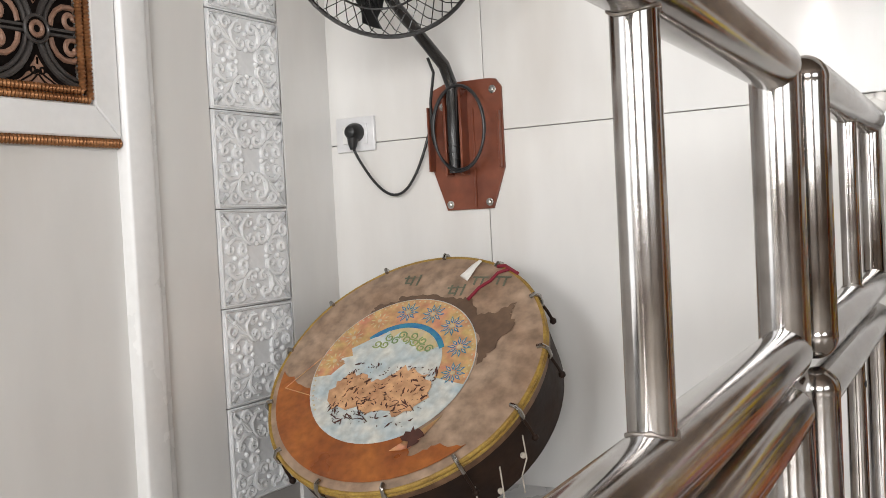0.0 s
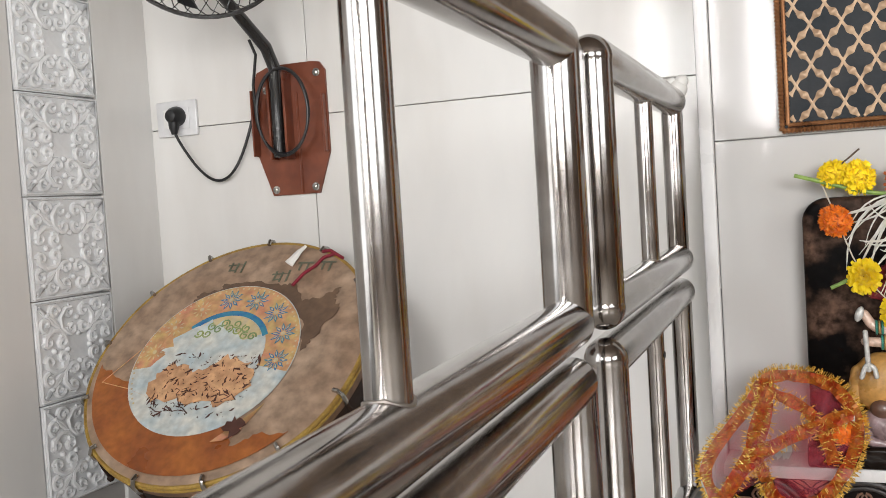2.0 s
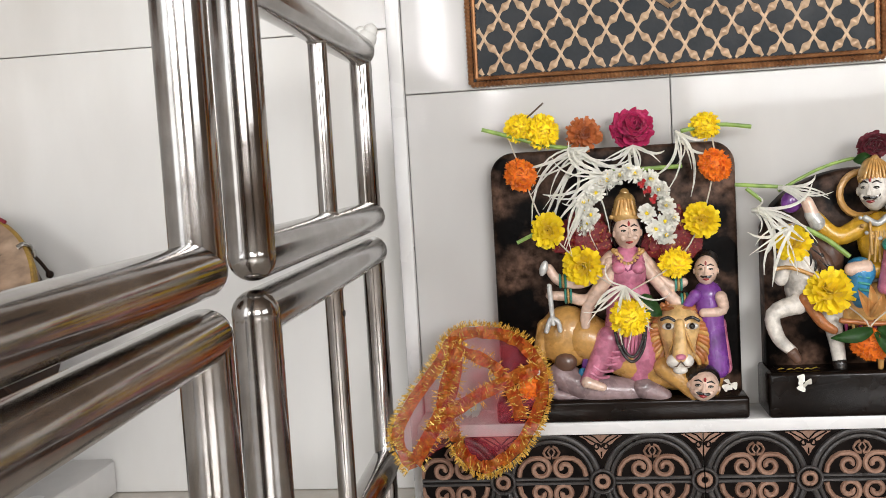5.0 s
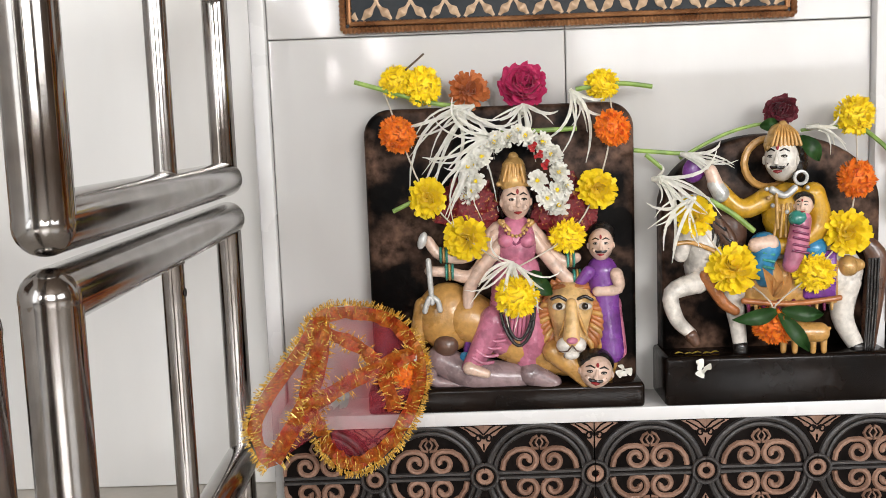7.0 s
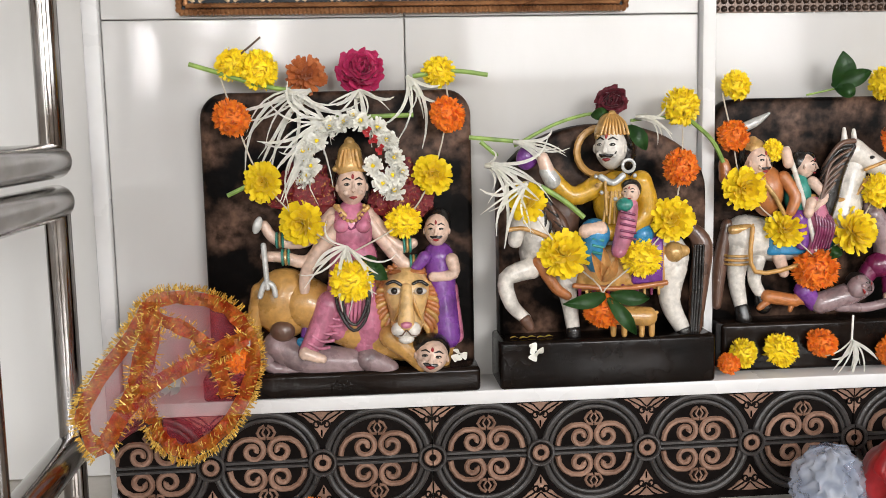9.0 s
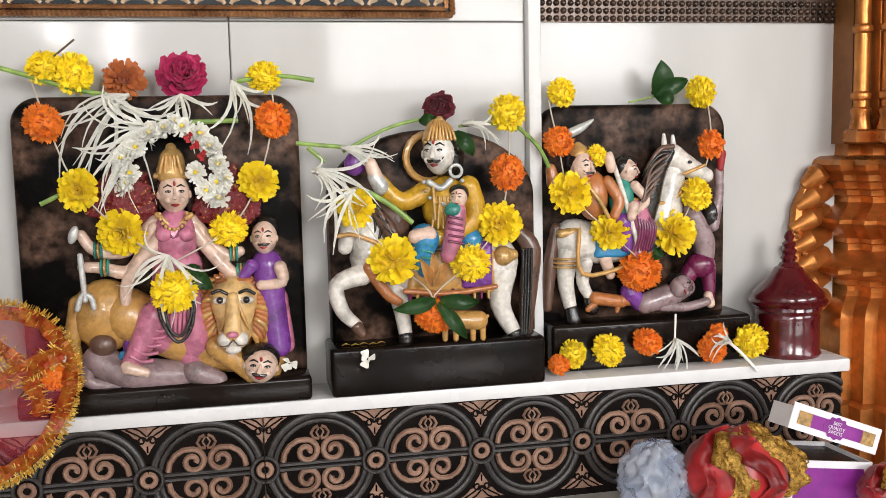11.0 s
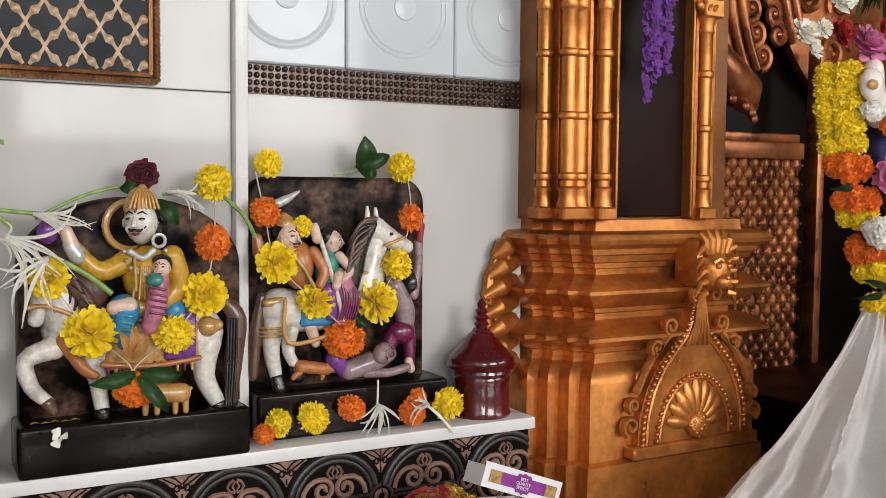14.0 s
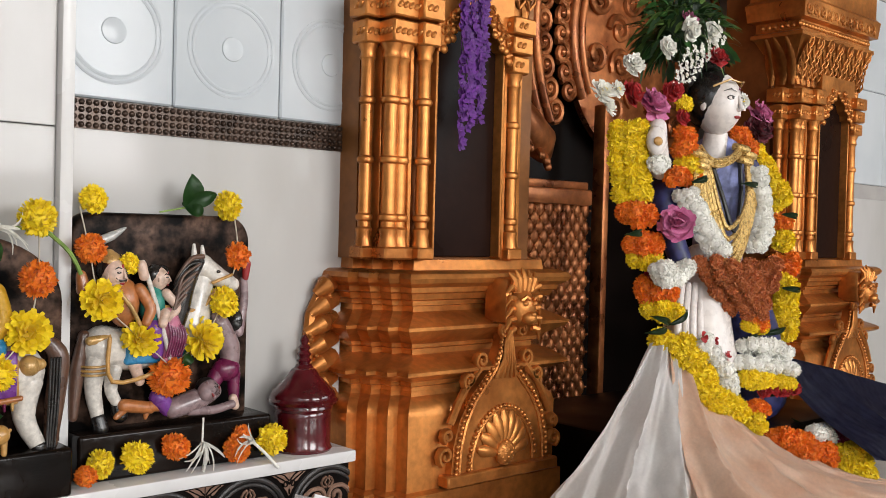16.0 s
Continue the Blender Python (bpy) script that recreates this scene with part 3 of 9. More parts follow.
for i in range(4):
    for k in range(5):
        b2 = bmesh.new()
        scroll_motif(b2, 0, 0, 0)
        bmesh.ops.transform(b2, matrix=Matrix.Translation((PW - 0.045 - 0.15 * SC * (i - 0.18), -0.006, PZ + 0.03 + SC * 0.15 * (k + 0.45))) @ Matrix.Scale(SC, 4), verts=b2.verts)
        me = bpy.data.meshes.new("tmp")
        b2.to_mesh(me)
        b2.free()
        bm.from_mesh(me)
        bpy.data.meshes.remove(me)
for co, no in (((PW - 0.028, 0, 0), (1, 0, 0)), ((0.3, 0, 0), (-1, 0, 0)), ((0, 0, PZ + 0.028), (0, 0, -1))):
    bmesh.ops.bisect_plane(bm, geom=bm.verts[:] + bm.edges[:] + bm.faces[:], plane_co=co, plane_no=no, clear_outer=True)
part("scroll_relief", side(bm), [BLACKT, GREYR, BRONZE], fp)

# ---- socket, fan bracket and fan ----
BLACKP = mat("black_plastic", (0.012, 0.012, 0.013), 0.35, fine=0.2, bump=0.1)
BLACKM = mat("black_enamel_tube", (0.012, 0.011, 0.011), 0.22, coat=0.4, fine=0.3)
RUSTB = mat("rust_brown_painted_metal", (0.20, 0.055, 0.024), 0.36, 0.1, (0.14, 0.034, 0.015), 12, fine=0.2, bump=0.15, bscale=50)
PLATEM = mat("satin_silver_plastic", (0.74, 0.74, 0.75), 0.32, 0.1, fine=0.05)
WHITEP = mat("white_plastic", (0.78, 0.78, 0.76), 0.3, fine=0.04)
CHROME = mat("dull_chrome", (0.5, 0.48, 0.45), 0.22, 1.0, fine=0.2)
kA = (YA + 0.09) / (1.807 + 0.09)


def ax(x):
    return -0.012 + (x + 0.012) * kA


def az(z):
    return ZE + (z - ZE) * kA


px0, px1, pz0, pz1 = ax(-1.374), ax(-1.266), az(0.799), az(0.879)
sock = thing("wall_socket", "square silver switch plate with a black plug in it", "socket", at=((px0 + px1) / 2, YA, (pz0 + pz1) / 2))
ms = Matrix.Translation(-Vector(sock.location))
bm = bmesh.new()
box(bm, (px0, YA - 0.009, pz0), (px1, YA - 0.0005, pz1), 0, 0.003, 2)
part("plate", placed(bm, ms), PLATEM, sock)
bm = bmesh.new()
box(bm, (px0 + 0.020, YA - 0.013, pz0 + 0.018), (px0 + 0.042, YA - 0.009, pz1 - 0.018), 0, 0.002, 2)
part("switch", placed(bm, ms), WHITEP, sock, "white rocker switch")
bm = bmesh.new()
box(bm, (px0 + 0.044, YA - 0.011, pz0 + 0.016), (px1 - 0.018, YA - 0.009, pz1 - 0.016), 0, 0.002, 2)
part("socket_face", placed(bm, ms), PLATEM, sock)
bm = bmesh.new()
px, pz = (px0 + px1) / 2 + 0.006, (pz0 + pz1) / 2
lathe(bm, [(0.021, 0.010), (0.022, 0.018), (0.019, 0.030), (0.013, 0.040), (0.004, 0.043)], 18, (0, 0, 0), 0,
      Matrix.Translation((px, YA, pz + 0.004)) @ Matrix.Rotation(radians(90), 4, "X"))
tube(bm, [(px, YA - 0.026, pz), (px, YA - 0.028, pz - 0.022), (px, YA - 0.028, pz - 0.036)], [0.014, 0.011, 0.006], 12)
plug = mesh_thing("plug", placed(bm, Matrix.Identity(4)), BLACKP, "black mains plug in the wall socket", "plug")

bx0, bx1, bz0, bz1, bzm = ax(-1.112), ax(-0.936), az(0.650), az(0.930), az(0.737)
fan = thing("wall_fan", "black wall fan on a rust-brown bracket", "fan", at=((bx0 + bx1) / 2, YA, (bz0 + bz1) / 2))
mf = Matrix.Translation(-Vector(fan.location))
bm = bmesh.new()
out = [(bx0 + 0.030, bz0), (bx1 - 0.030, bz0), (bx1, bzm), (bx1, bz1 - 0.02), (bx1 - 0.012, bz1 - 0.003), (bx1 - 0.03, bz1), (bx0 + 0.04, bz1), (bx0 + 0.008, bz1 - 0.012), (bx0, bz1 - 0.03), (bx0, bzm)]
loft(bm, [[Vector((x, y, z)) for x, z in out] for y in (YA - 0.0005, YA - 0.006)])
flanges = []
bxm = (bx0 + bx1) / 2
for lo, hi in (((bx0 + 0.002, YA - 0.030, bzm), (bx0 + 0.006, YA - 0.0062, bz1 - 0.05)), ((bx1 - 0.006, YA - 0.020, bzm), (bx1 - 0.002, YA - 0.0062, bz1 - 0.07)),
               ((bxm + 0.014, YA - 0.009, bz0 + 0.004), (bxm + 0.019, YA - 0.0062, bz1 - 0.06)), ((bxm - 0.040, YA - 0.036, bzm - 0.01), (bxm - 0.034, YA - 0.0062, bz1 - 0.02)),
               ((bxm - 0.002, YA - 0.036, bzm - 0.01), (bxm + 0.004, YA - 0.0062, bz1 - 0.02))):
    b2 = bmesh.new()
    box(b2, lo, hi, 0, 0.001, 1)
    flanges.append(b2)
bracket = part("bracket", placed(bm, mf), RUSTB, fan, "rust-brown painted metal bracket")
for b2 in flanges:
    part("flange", placed(b2, mf), RUSTB, bracket)
for x, z in ((bx0 + 0.038, bz0 + 0.012), (bx1 - 0.038, bz0 + 0.014), (bx1 - 0.02, bz1 - 0.024), (bx0 + 0.03, bz1 - 0.05), ((bx0 + bx1) / 2 - 0.005, bzm + 0.004)):
    bm = bmesh.new()
    m = Matrix.Translation((x, YA - 0.006, z)) @ Matrix.Rotation(radians(90), 4, "X")
    lathe(bm, [(0.0085, 0), (0.0085, 0.0015), (0.005, 0.002)], 16, (0, 0, 0), 0, m)
    lathe(bm, [(0.0055, 0.002), (0.0055, 0.006), (0.003, 0.007)], 6, (0, 0, 0), 0, m)
    part("bolt", placed(bm, mf), CHROME, bracket)
hx, hy, hz = -1.015, 1.49, 1.19
cx = (bx0 + bx1) / 2 - 0.020
bm = bmesh.new()
tube(bm, [(cx, YA - 0.030, bzm - 0.006), (cx + 0.002, YA - 0.032, bzm + 0.08), (cx + 0.006, YA - 0.036, bz1 - 0.012), (cx + 0.003, YA - 0.060, bz1 + 0.03),
          (cx - 0.03, YA - 0.13, bz1 + 0.11), (cx - 0.042, YA - 0.19, bz1 + 0.16), (hx, hy + 0.05, hz)], [0.012, 0.013, 0.0135, 0.013, 0.012, 0.012, 0.014], 16)
part("arm", placed(bm, mf), BLACKM, fan)
fm = Matrix.Translation((hx, hy, hz)) @ Matrix.Rotation(radians(12), 4, "Z") @ Matrix.Rotation(radians(24), 4, "X") @ Matrix.Rotation(radians(90), 4, "X")
bm = bmesh.new()
lathe(bm, [(0.03, -0.09), (0.05, -0.08), (0.055, -0.03), (0.04, 0.0), (0.015, 0.02)], 24, (0, 0, 0), 0, fm)
part("motor", placed(bm, mf), BLACKP, fan)
bm = bmesh.new()
for rr, zz, w in ((0.205, 0.02, 0.0045), (0.14, 0.062, 0.0022), (0.08, 0.07, 0.0022), (0.14, -0.02, 0.0022)):
    tube(bm, [fm @ Vector((rr * math.cos(a), rr * math.sin(a), zz)) for a in (2 * math.pi * k / 48 for k in range(49))], w, 6)
for k in range(48):
    a = 2 * math.pi * k / 48
    tube(bm, [fm @ Vector((r * math.cos(a + tw), r * math.sin(a + tw), z)) for r, z, tw in ((0.03, 0.07, 0), (0.08, 0.07, 0.16), (0.14, 0.062, 0.3), (0.185, 0.045, 0.4), (0.205, 0.02, 0.45))], 0.0012, 4)
    tube(bm, [fm @ Vector((r * math.cos(a - tw), r * math.sin(a - tw), z)) for r, z, tw in ((0.05, -0.04, 0), (0.10, -0.03, 0.16), (0.16, -0.015, 0.3), (0.205, 0.02, 0.45))], 0.0012, 4)
part("guard", placed(bm, mf), BLACKM, fan, "black wire fan guard")
for k in range(3):
    bm = bmesh.new()
    rings = []
    for i in range(8):
        r = 0.035 + 0.15 * i / 7
        w = 0.25 + 0.55 * math.sin(math.pi * min(1, (i + 1.5) / 7.5))
        a0 = 2 * math.pi * k / 3 + 0.25 * i / 7
        rings.append([fm @ Vector((r * math.cos(a0 + w * u), r * math.sin(a0 + w * u), 0.03 + 0.02 * u)) for u in (-0.5, -0.2, 0.2, 0.5)])
    loft(bm, rings, 0, False, False)
    bmesh.ops.solidify(bm, geom=bm.faces[:], thickness=0.0015)
    part("blade", placed(bm, mf), BLACKP, fan)
bm = bmesh.new()
cz = pz - 0.036
loop = []
for i in range(25):
    t = i / 24
    x = px + (bx0 - px) * t
    loop.append((x, YA - 0.024 + 0.012 * t, cz - 0.115 * math.sin(math.pi * min(1, t * 0.86)) ** 0.9 + 0.09 * t ** 4))
loop += [(bx0 + 0.004, YA - 0.012, bzm + 0.06), (bx0 + 0.02, YA - 0.04, bz1 - 0.04), (bx0 + 0.034, YA - 0.045, bz1 + 0.02), (bx0 + 0.03, YA - 0.06, bz1 + 0.05)]
tube(bm, loop, 0.0032, 8)
ell = [((bx0 + bx1) / 2 + 0.062 * math.cos(a), YA - 0.042, (bzm + bz1) / 2 - 0.006 + 0.088 * math.sin(a)) for a in (2 * math.pi * k / 40 for k in range(41))]
tube(bm, ell, 0.003, 8)
ell = [((bx0 + bx1) / 2 + 0.003 + 0.060 * math.cos(a), YA - 0.047, (bzm + bz1) / 2 - 0.009 + 0.089 * math.sin(a)) for a in (2 * math.pi * k / 40 for k in range(41))]
tube(bm, ell, 0.003, 8)
mesh_thing("cable", bm, BLACKP, "black mains cable looped on the fan bracket", "cable")

# ---- gilded pillars of the shrine canopy ----
OUT = [(1.199, 1.58), (1.221, 1.58), (1.221, 1.55), (1.243, 1.55), (1.243, 1.52), (1.265, 1.52), (1.265, 1.49), (1.64, 1.49), (1.64, 1.52),
       (1.662, 1.52), (1.662, 1.55), (1.684, 1.55), (1.684, 1.58), (1.706, 1.58), (1.706, 1.74), (1.199, 1.74)]
PO = Vector((1.45, 1.70, 0))
pillar = thing("gilded_pillar", "carved pillar painted antique gold on a moulded base", "pillar", "gilded shrine pillars", PO)
mp_ = Matrix.Translation(-PO)


def pp(name, bm, material=None, parent=None, label="", **k):
    return part(name, placed(bm, mp_), material or GOLD, parent or pillar, label, **k)


bm = bmesh.new()
stack(bm, OUT, [(0.0, 0.012), (0.09, 0.012), (0.095, 0.0), (0.225, 0.0), (0.238, -0.004), (0.248, -0.014), (0.256, -0.030), (0.264, -0.034)])
pp("plinth", bm, angle=30)
bm = bmesh.new()
stack(bm, OUT, [(0.264, -0.034), (0.272, -0.034), (0.275, -0.026), (0.283, -0.024), (0.296, 0.012), (0.300, 0.018), (0.306, 0.018), (0.312, 0.010), (0.326, -0.026), (0.330, -0.034)])
pp("lower_cornice", bm, angle=30)
bm = bmesh.new()
stack(bm, OUT, [(0.330, -0.034), (0.340, -0.034), (0.343, -0.027), (0.350, -0.026), (0.354, -0.018), (0.372, 0.012), (0.378, 0.018), (0.384, 0.018), (0.388, 0.010), (0.402, -0.022), (0.407, -0.030)])
pp("middle_cornice", bm, angle=30)
bm = bmesh.new()
stack(bm, OUT, [(0.407, -0.030), (0.417, -0.030), (0.419, -0.020), (0.427, -0.019), (0.430, -0.010), (0.440, -0.006), (0.443, 0.0), (0.452, 0.002), (0.455, 0.008),
                (0.460, 0.016), (0.468, 0.020), (0.476, 0.016), (0.481, 0.006), (0.4815, -0.02), (0.500, -0.022)])
pp("top_moulding", bm, angle=30)
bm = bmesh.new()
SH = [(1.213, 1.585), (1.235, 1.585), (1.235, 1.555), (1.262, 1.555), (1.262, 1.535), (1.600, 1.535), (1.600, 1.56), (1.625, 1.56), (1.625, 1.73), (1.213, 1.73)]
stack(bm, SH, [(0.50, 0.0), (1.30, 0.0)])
# darker copy of GOLD: shade behind the colonnettes is put into the colour
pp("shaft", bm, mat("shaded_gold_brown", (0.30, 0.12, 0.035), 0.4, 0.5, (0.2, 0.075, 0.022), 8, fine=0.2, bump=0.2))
bm = bmesh.new()
box(bm, (1.322, 1.521, 0.505), (1.485, 1.537, 1.20), 0, 0.002, 1)
pp("recess_panel", bm, BROWN, None, "dark brown lacquered recess panel")
bm = bmesh.new()
for x0, x1 in ((1.318, 1.323), (1.484, 1.489)):
    box(bm, (x0, 1.500, 0.505), (x1, 1.537, 1.0), 0, 0.001, 1)
pp("panel_edge", bm)


def colonnette(x, y, r, z0, z1, rings, double=0.0):
    bm = bmesh.new()
    box(bm, (x - r * 1.6 - double, y - r * 1.6, z0), (x + r * 1.6 + double, y + r * 1.6, z0 + 0.022), 0, 0.003, 1)
    for dx in ((-double, double) if double else (0,)):
        prof = [(r * 1.45, z0 + 0.022), (r * 1.2, z0 + 0.04), (r * 1.35, z0 + 0.052), (r, z0 + 0.056)]
        for z in rings:
            prof += [(r, z - 0.007), (r * 1.3, z - 0.004), (r * 1.38, z), (r * 1.3, z + 0.004), (r, z + 0.007)]
        prof += [(r, z1 - 0.03), (r * 1.3, z1 - 0.024), (r * 1.15, z1 - 0.014), (r * 1.6, z1)]
        lathe(bm, prof, 12, (x + dx, y, 0), 0)
    pp("colonnette", bm, angle=35)


RZ = [0.572, 0.672, 0.775]
colonnette(1.213, 1.562, 0.0115, 0.50, 0.872, RZ)
colonnette(1.250, 1.528, 0.0135, 0.50, 0.872, RZ, 0.011)
colonnette(1.297, 1.508, 0.0115, 0.50, 0.872, RZ)
colonnette(1.520, 1.508, 0.0115, 0.50, 0.852, [0.572, 0.660, 0.755])
for x, y in ((1.232, 1.545), (1.274, 1.518), (1.501, 1.512), (1.541, 1.512)):
    bm = bmesh.new()
    box(bm, (x - 0.004, y - 0.004, 0.50), (x + 0.004, y + 0.03, 0.88), 0, 0.001, 1)
    pp("fillet", bm)
rnd = random.Random(3)


def carved_block(x, y, w, z0, z1):
    bm = bmesh.new()
    n = max(2, int((z1 - z0) / 0.03))
    for k in range(n):
        za, zb = z0 + (z1 - z0) * k / n, z0 + (z1 - z0) * (k + 1) / n
        g = 0.004 * (k + 1)
        box(bm, (x - w - g, y - w - g, za), (x + w + g, y + w + g, zb - 0.004), 0, 0.003, 1)
        for i in range(int(2 * w / 0.012)):
            ball(bm, (x - w + 0.006 + 0.012 * i, y - w - g, (za + zb) / 2 - 0.002), (0.005, 0.004, 0.008), 0, 7, 5, (0, 45, 0))
        for i in range(int(2 * w / 0.012)):
            ball(bm, (x - w - g, y - w + 0.006 + 0.012 * i, (za + zb) / 2 - 0.002), (0.004, 0.005, 0.008), 0, 7, 5, (45, 0, 0))
    pp("capital_block", bm)


carved_block(1.213, 1.562, 0.017, 0.872, 0.96)
carved_block(1.250, 1.530, 0.024, 0.872, 0.96)
carved_block(1.297, 1.508, 0.017, 0.872, 0.96)
carved_block(1.520, 1.508, 0.018, 0.852, 0.96)
# flared capital with leaves, and the lintel above it
bm = bmesh.new()
CAP = [(1.225, 1.525), (1.56, 1.525), (1.56, 1.60), (1.225, 1.60)]
stack(bm, CAP, [(0.955, -0.01), (0.975, 0.0), (1.01, 0.004), (1.05, 0.012), (1.085, 0.03), (1.09, 0.038), (1.10, 0.038), (1.105, 0.028), (1.13, 0.028), (1.135, 0.045), (1.18, 0.05), (1.19, 0.04), (1.30, 0.04)])
pp("capital", bm)
for i in range(13):
    for face in range(2 if i < 3 else 1):
        bm = bmesh.new()
        rings = []
        for k in range(7):
            t = k / 6
            w = (0.020 if i % 2 else 0.013) * math.sin(math.pi * (0.15 + 0.8 * t)) + 0.002
            d = 0.004 + (0.050 if i % 2 else 0.034) * t ** 2.2
            z = 0.965 + 0.12 * t
            u = 1.228 + 0.0275 * i if face == 0 else 1.53 + 0.03 * i
            rings.append([Vector((u + s * w, 1.521 - d - 0.006 * (1 - s * s), z)) if face == 0 else Vector((1.221 - d - 0.006 * (1 - s * s), u + s * w, z)) for s in (-1, -0.5, 0, 0.5, 1)])
        loft(bm, rings, 0, False, False)
        bmesh.ops.solidify(bm, geom=bm.faces[:], thickness=0.004)
        if face == 0:
            for k in range(5):
                for s in (-1, 1):
                    tt = 0.15 + 0.16 * k
                    y0 = 1.513 - 0.004 - (0.050 if i % 2 else 0.034) * tt ** 2.2
                    tube(bm, [(u, y0, 0.962 + 0.12 * tt), (u + s * 0.009, y0 - 0.005, 0.975 + 0.12 * tt), (u + s * 0.016 * (1.2 - tt), y0 - 0.012 * tt, 0.992 + 0.12 * tt)], [0.003, 0.0032, 0.0012], 5)
        pp("leaf", bm)
bm = bmesh.new()
for i in range(26):
    ball(bm, (1.19 + 0.0155 * i, 1.496, 1.118), (0.007, 0.006, 0.007), 0, 8, 5)
    if i < 7:
        ball(bm, (1.197, 1.50 + 0.018 * i, 1.118), (0.006, 0.007, 0.007), 0, 8, 5)
for i in range(11):
    relief(bm, spiral((1.20 + 0.036 * i, 1.157), 0.015, 0.004, i, 1.3 * (1 if i % 2 else -1), 14), 0.0045, 0.006, 0, 7, 1.480)
    ball(bm, (1.218 + 0.036 * i, 1.479, 1.157), (0.006, 0.005, 0.018), 0, 8, 6)
pp("bead_row", bm)
# scalloped bracket arch over the recess
bm = bmesh.new()
for sx, xe in ((1, 1.318), (-1, 1.505)):
    pts = [(xe, 0.868), (xe + sx * 0.012, 0.868), (xe + sx * 0.020, 0.886), (xe + sx * 0.032, 0.890), (xe + sx * 0.036, 0.906), (xe + sx * 0.050, 0.912), (xe + sx * 0.056, 0.93),
           (xe + sx * 0.072, 0.938), (xe + sx * 0.094, 0.955), (xe + sx * 0.094, 1.0), (xe, 1.0)]
    loft(bm, [[Vector((a, y, b)) for a, b in pts] for y in (1.496, 1.530)])
    for a, b in pts[1:9]:
        ball(bm, (a, 1.495, b + 0.004), (0.008, 0.006, 0.008), 0, 8, 5)
    for k in range(5):
        relief(bm, spiral((xe + sx * (0.012 + 0.012 * k), 0.905 + 0.014 * k), 0.009, 0.003, k, 1.2, 10), 0.0028, 0.005, 0, 6, 1.495)
pp("bracket_arch", bm)
# shell relief on the plinth, with an ogee crest and a lion mask
CXR, ZR = 1.482, 0.118
bm = bmesh.new()
dome = [(-0.128, 0.0), (-0.124, 0.05), (-0.110, 0.095), (-0.085, 0.135), (-0.052, 0.168), (-0.026, 0.195), (-0.013, 0.225), (-0.008, 0.255)]
shape = [(CXR + a, ZR + b) for a, b in dome] + [(CXR - a, ZR + b) for a, b in dome[::-1]]
loft(bm, [[Vector((a, y, b)) for a, b in shape] for y in (1.495, 1.474)])
box(bm, (CXR - 0.145, 1.462, ZR - 0.022), (CXR + 0.145, 1.492, ZR), 0, 0.003, 1)
for k, (f1, r) in enumerate(((0.93, 0.0052), (0.70, 0.0048))):
    row = [(CXR + a * f1, ZR + b * (f1 if k else 0.98) + (0.004 if k else 0)) for a, b in (dome if k == 0 else [(0.125 * -math.cos(t), 0.155 * math.sin(t)) for t in (math.pi / 2 * q / 7 for q in range(8))])]
    row = row + [(2 * CXR - a, b) for a, b in row[::-1]]
    P2 = [Vector(p) for p in row]
    for a, b in zip(P2, P2[1:]):
        n = max(1, int((b - a).length / 0.0095))
        for i in range(n):
            p = a.lerp(b, i / n)
            ball(bm, (p.x, 1.472, p.y), (r, 0.005, r), 0, 8, 5)
    relief(bm, [(CXR + (p.x - CXR) * 0.92, ZR + (p.y - ZR) * 0.95) for p in P2], 0.0035, 0.004, 0, 6, 1.473)
for k in range(9):
    a = math.pi * (0.06 + 0.88 * k / 8)
    tip = (0.066 * math.cos(a), 0.082 * math.sin(a))
    tube(bm, [(CXR + tip[0] * t, 1.473 - 0.006 * math.sin(math.pi * t), ZR + 0.022 + tip[1] * t) for t in (0.2, 0.5, 0.8, 1.0)], [0.004, 0.009, 0.012, 0.006], 8, 0, True, 0.5, up=(0, 1, 0))
ball(bm, (CXR, 1.466, ZR + 0.026), (0.024, 0.012, 0.024), 0, 16, 10)
for i in range(4):
    for j in range(4):
        x, z = (i - 1.5) * 0.0095, (j - 1.5) * 0.0095
        ball(bm, (CXR + (x - z) * 0.71, 1.456 + 0.25 * (x * x + z * z) * 60, ZR + 0.026 + (x + z) * 0.71), (0.0042, 0.004, 0.0042), 0, 7, 5)
for k in range(-2, 3):
    tube(bm, [(CXR + k * 0.012, 1.470, ZR + 0.165), (CXR + k * 0.006, 1.462, ZR + 0.20), (CXR + k * 0.0025, 1.464, ZR + 0.255)], [0.005, 0.004, 0.003], 6)
for sx in (-1, 1):
    for zc, xo, r in ((0.035, 0.142, 0.017), (0.07, 0.138, 0.012), (0.165, 0.088, 0.015), (0.20, 0.058, 0.016)):
        relief(bm, [(CXR + sx * (xo + p[0]), ZR + zc + p[1]) for p in spiral((0, 0), r, 0.004, -1.2, 1.3, 14)], 0.0055, 0.008, 0, 7, 1.478)
    relief(bm, [(CXR + sx * p[0], ZR + p[1]) for p in ((0.13, 0.09), (0.112, 0.125), (0.095, 0.15), (0.06, 0.185))], 0.007, 0.008, 0, 7, 1.478)
pp("shell_relief", bm)
bm = bmesh.new()
box(bm, (CXR - 0.035, 1.440, 0.385), (CXR + 0.030, 1.50, 0.470), 0, 0.01, 2)
ball(bm, (CXR, 1.438, 0.415), (0.030, 0.028, 0.036), 0, 16, 10)
ball(bm, (CXR, 1.416, 0.398), (0.016, 0.016, 0.013), 0, 12, 8)
ball(bm, (CXR, 1.404, 0.405), (0.006, 0.005, 0.005), 0, 8, 6)
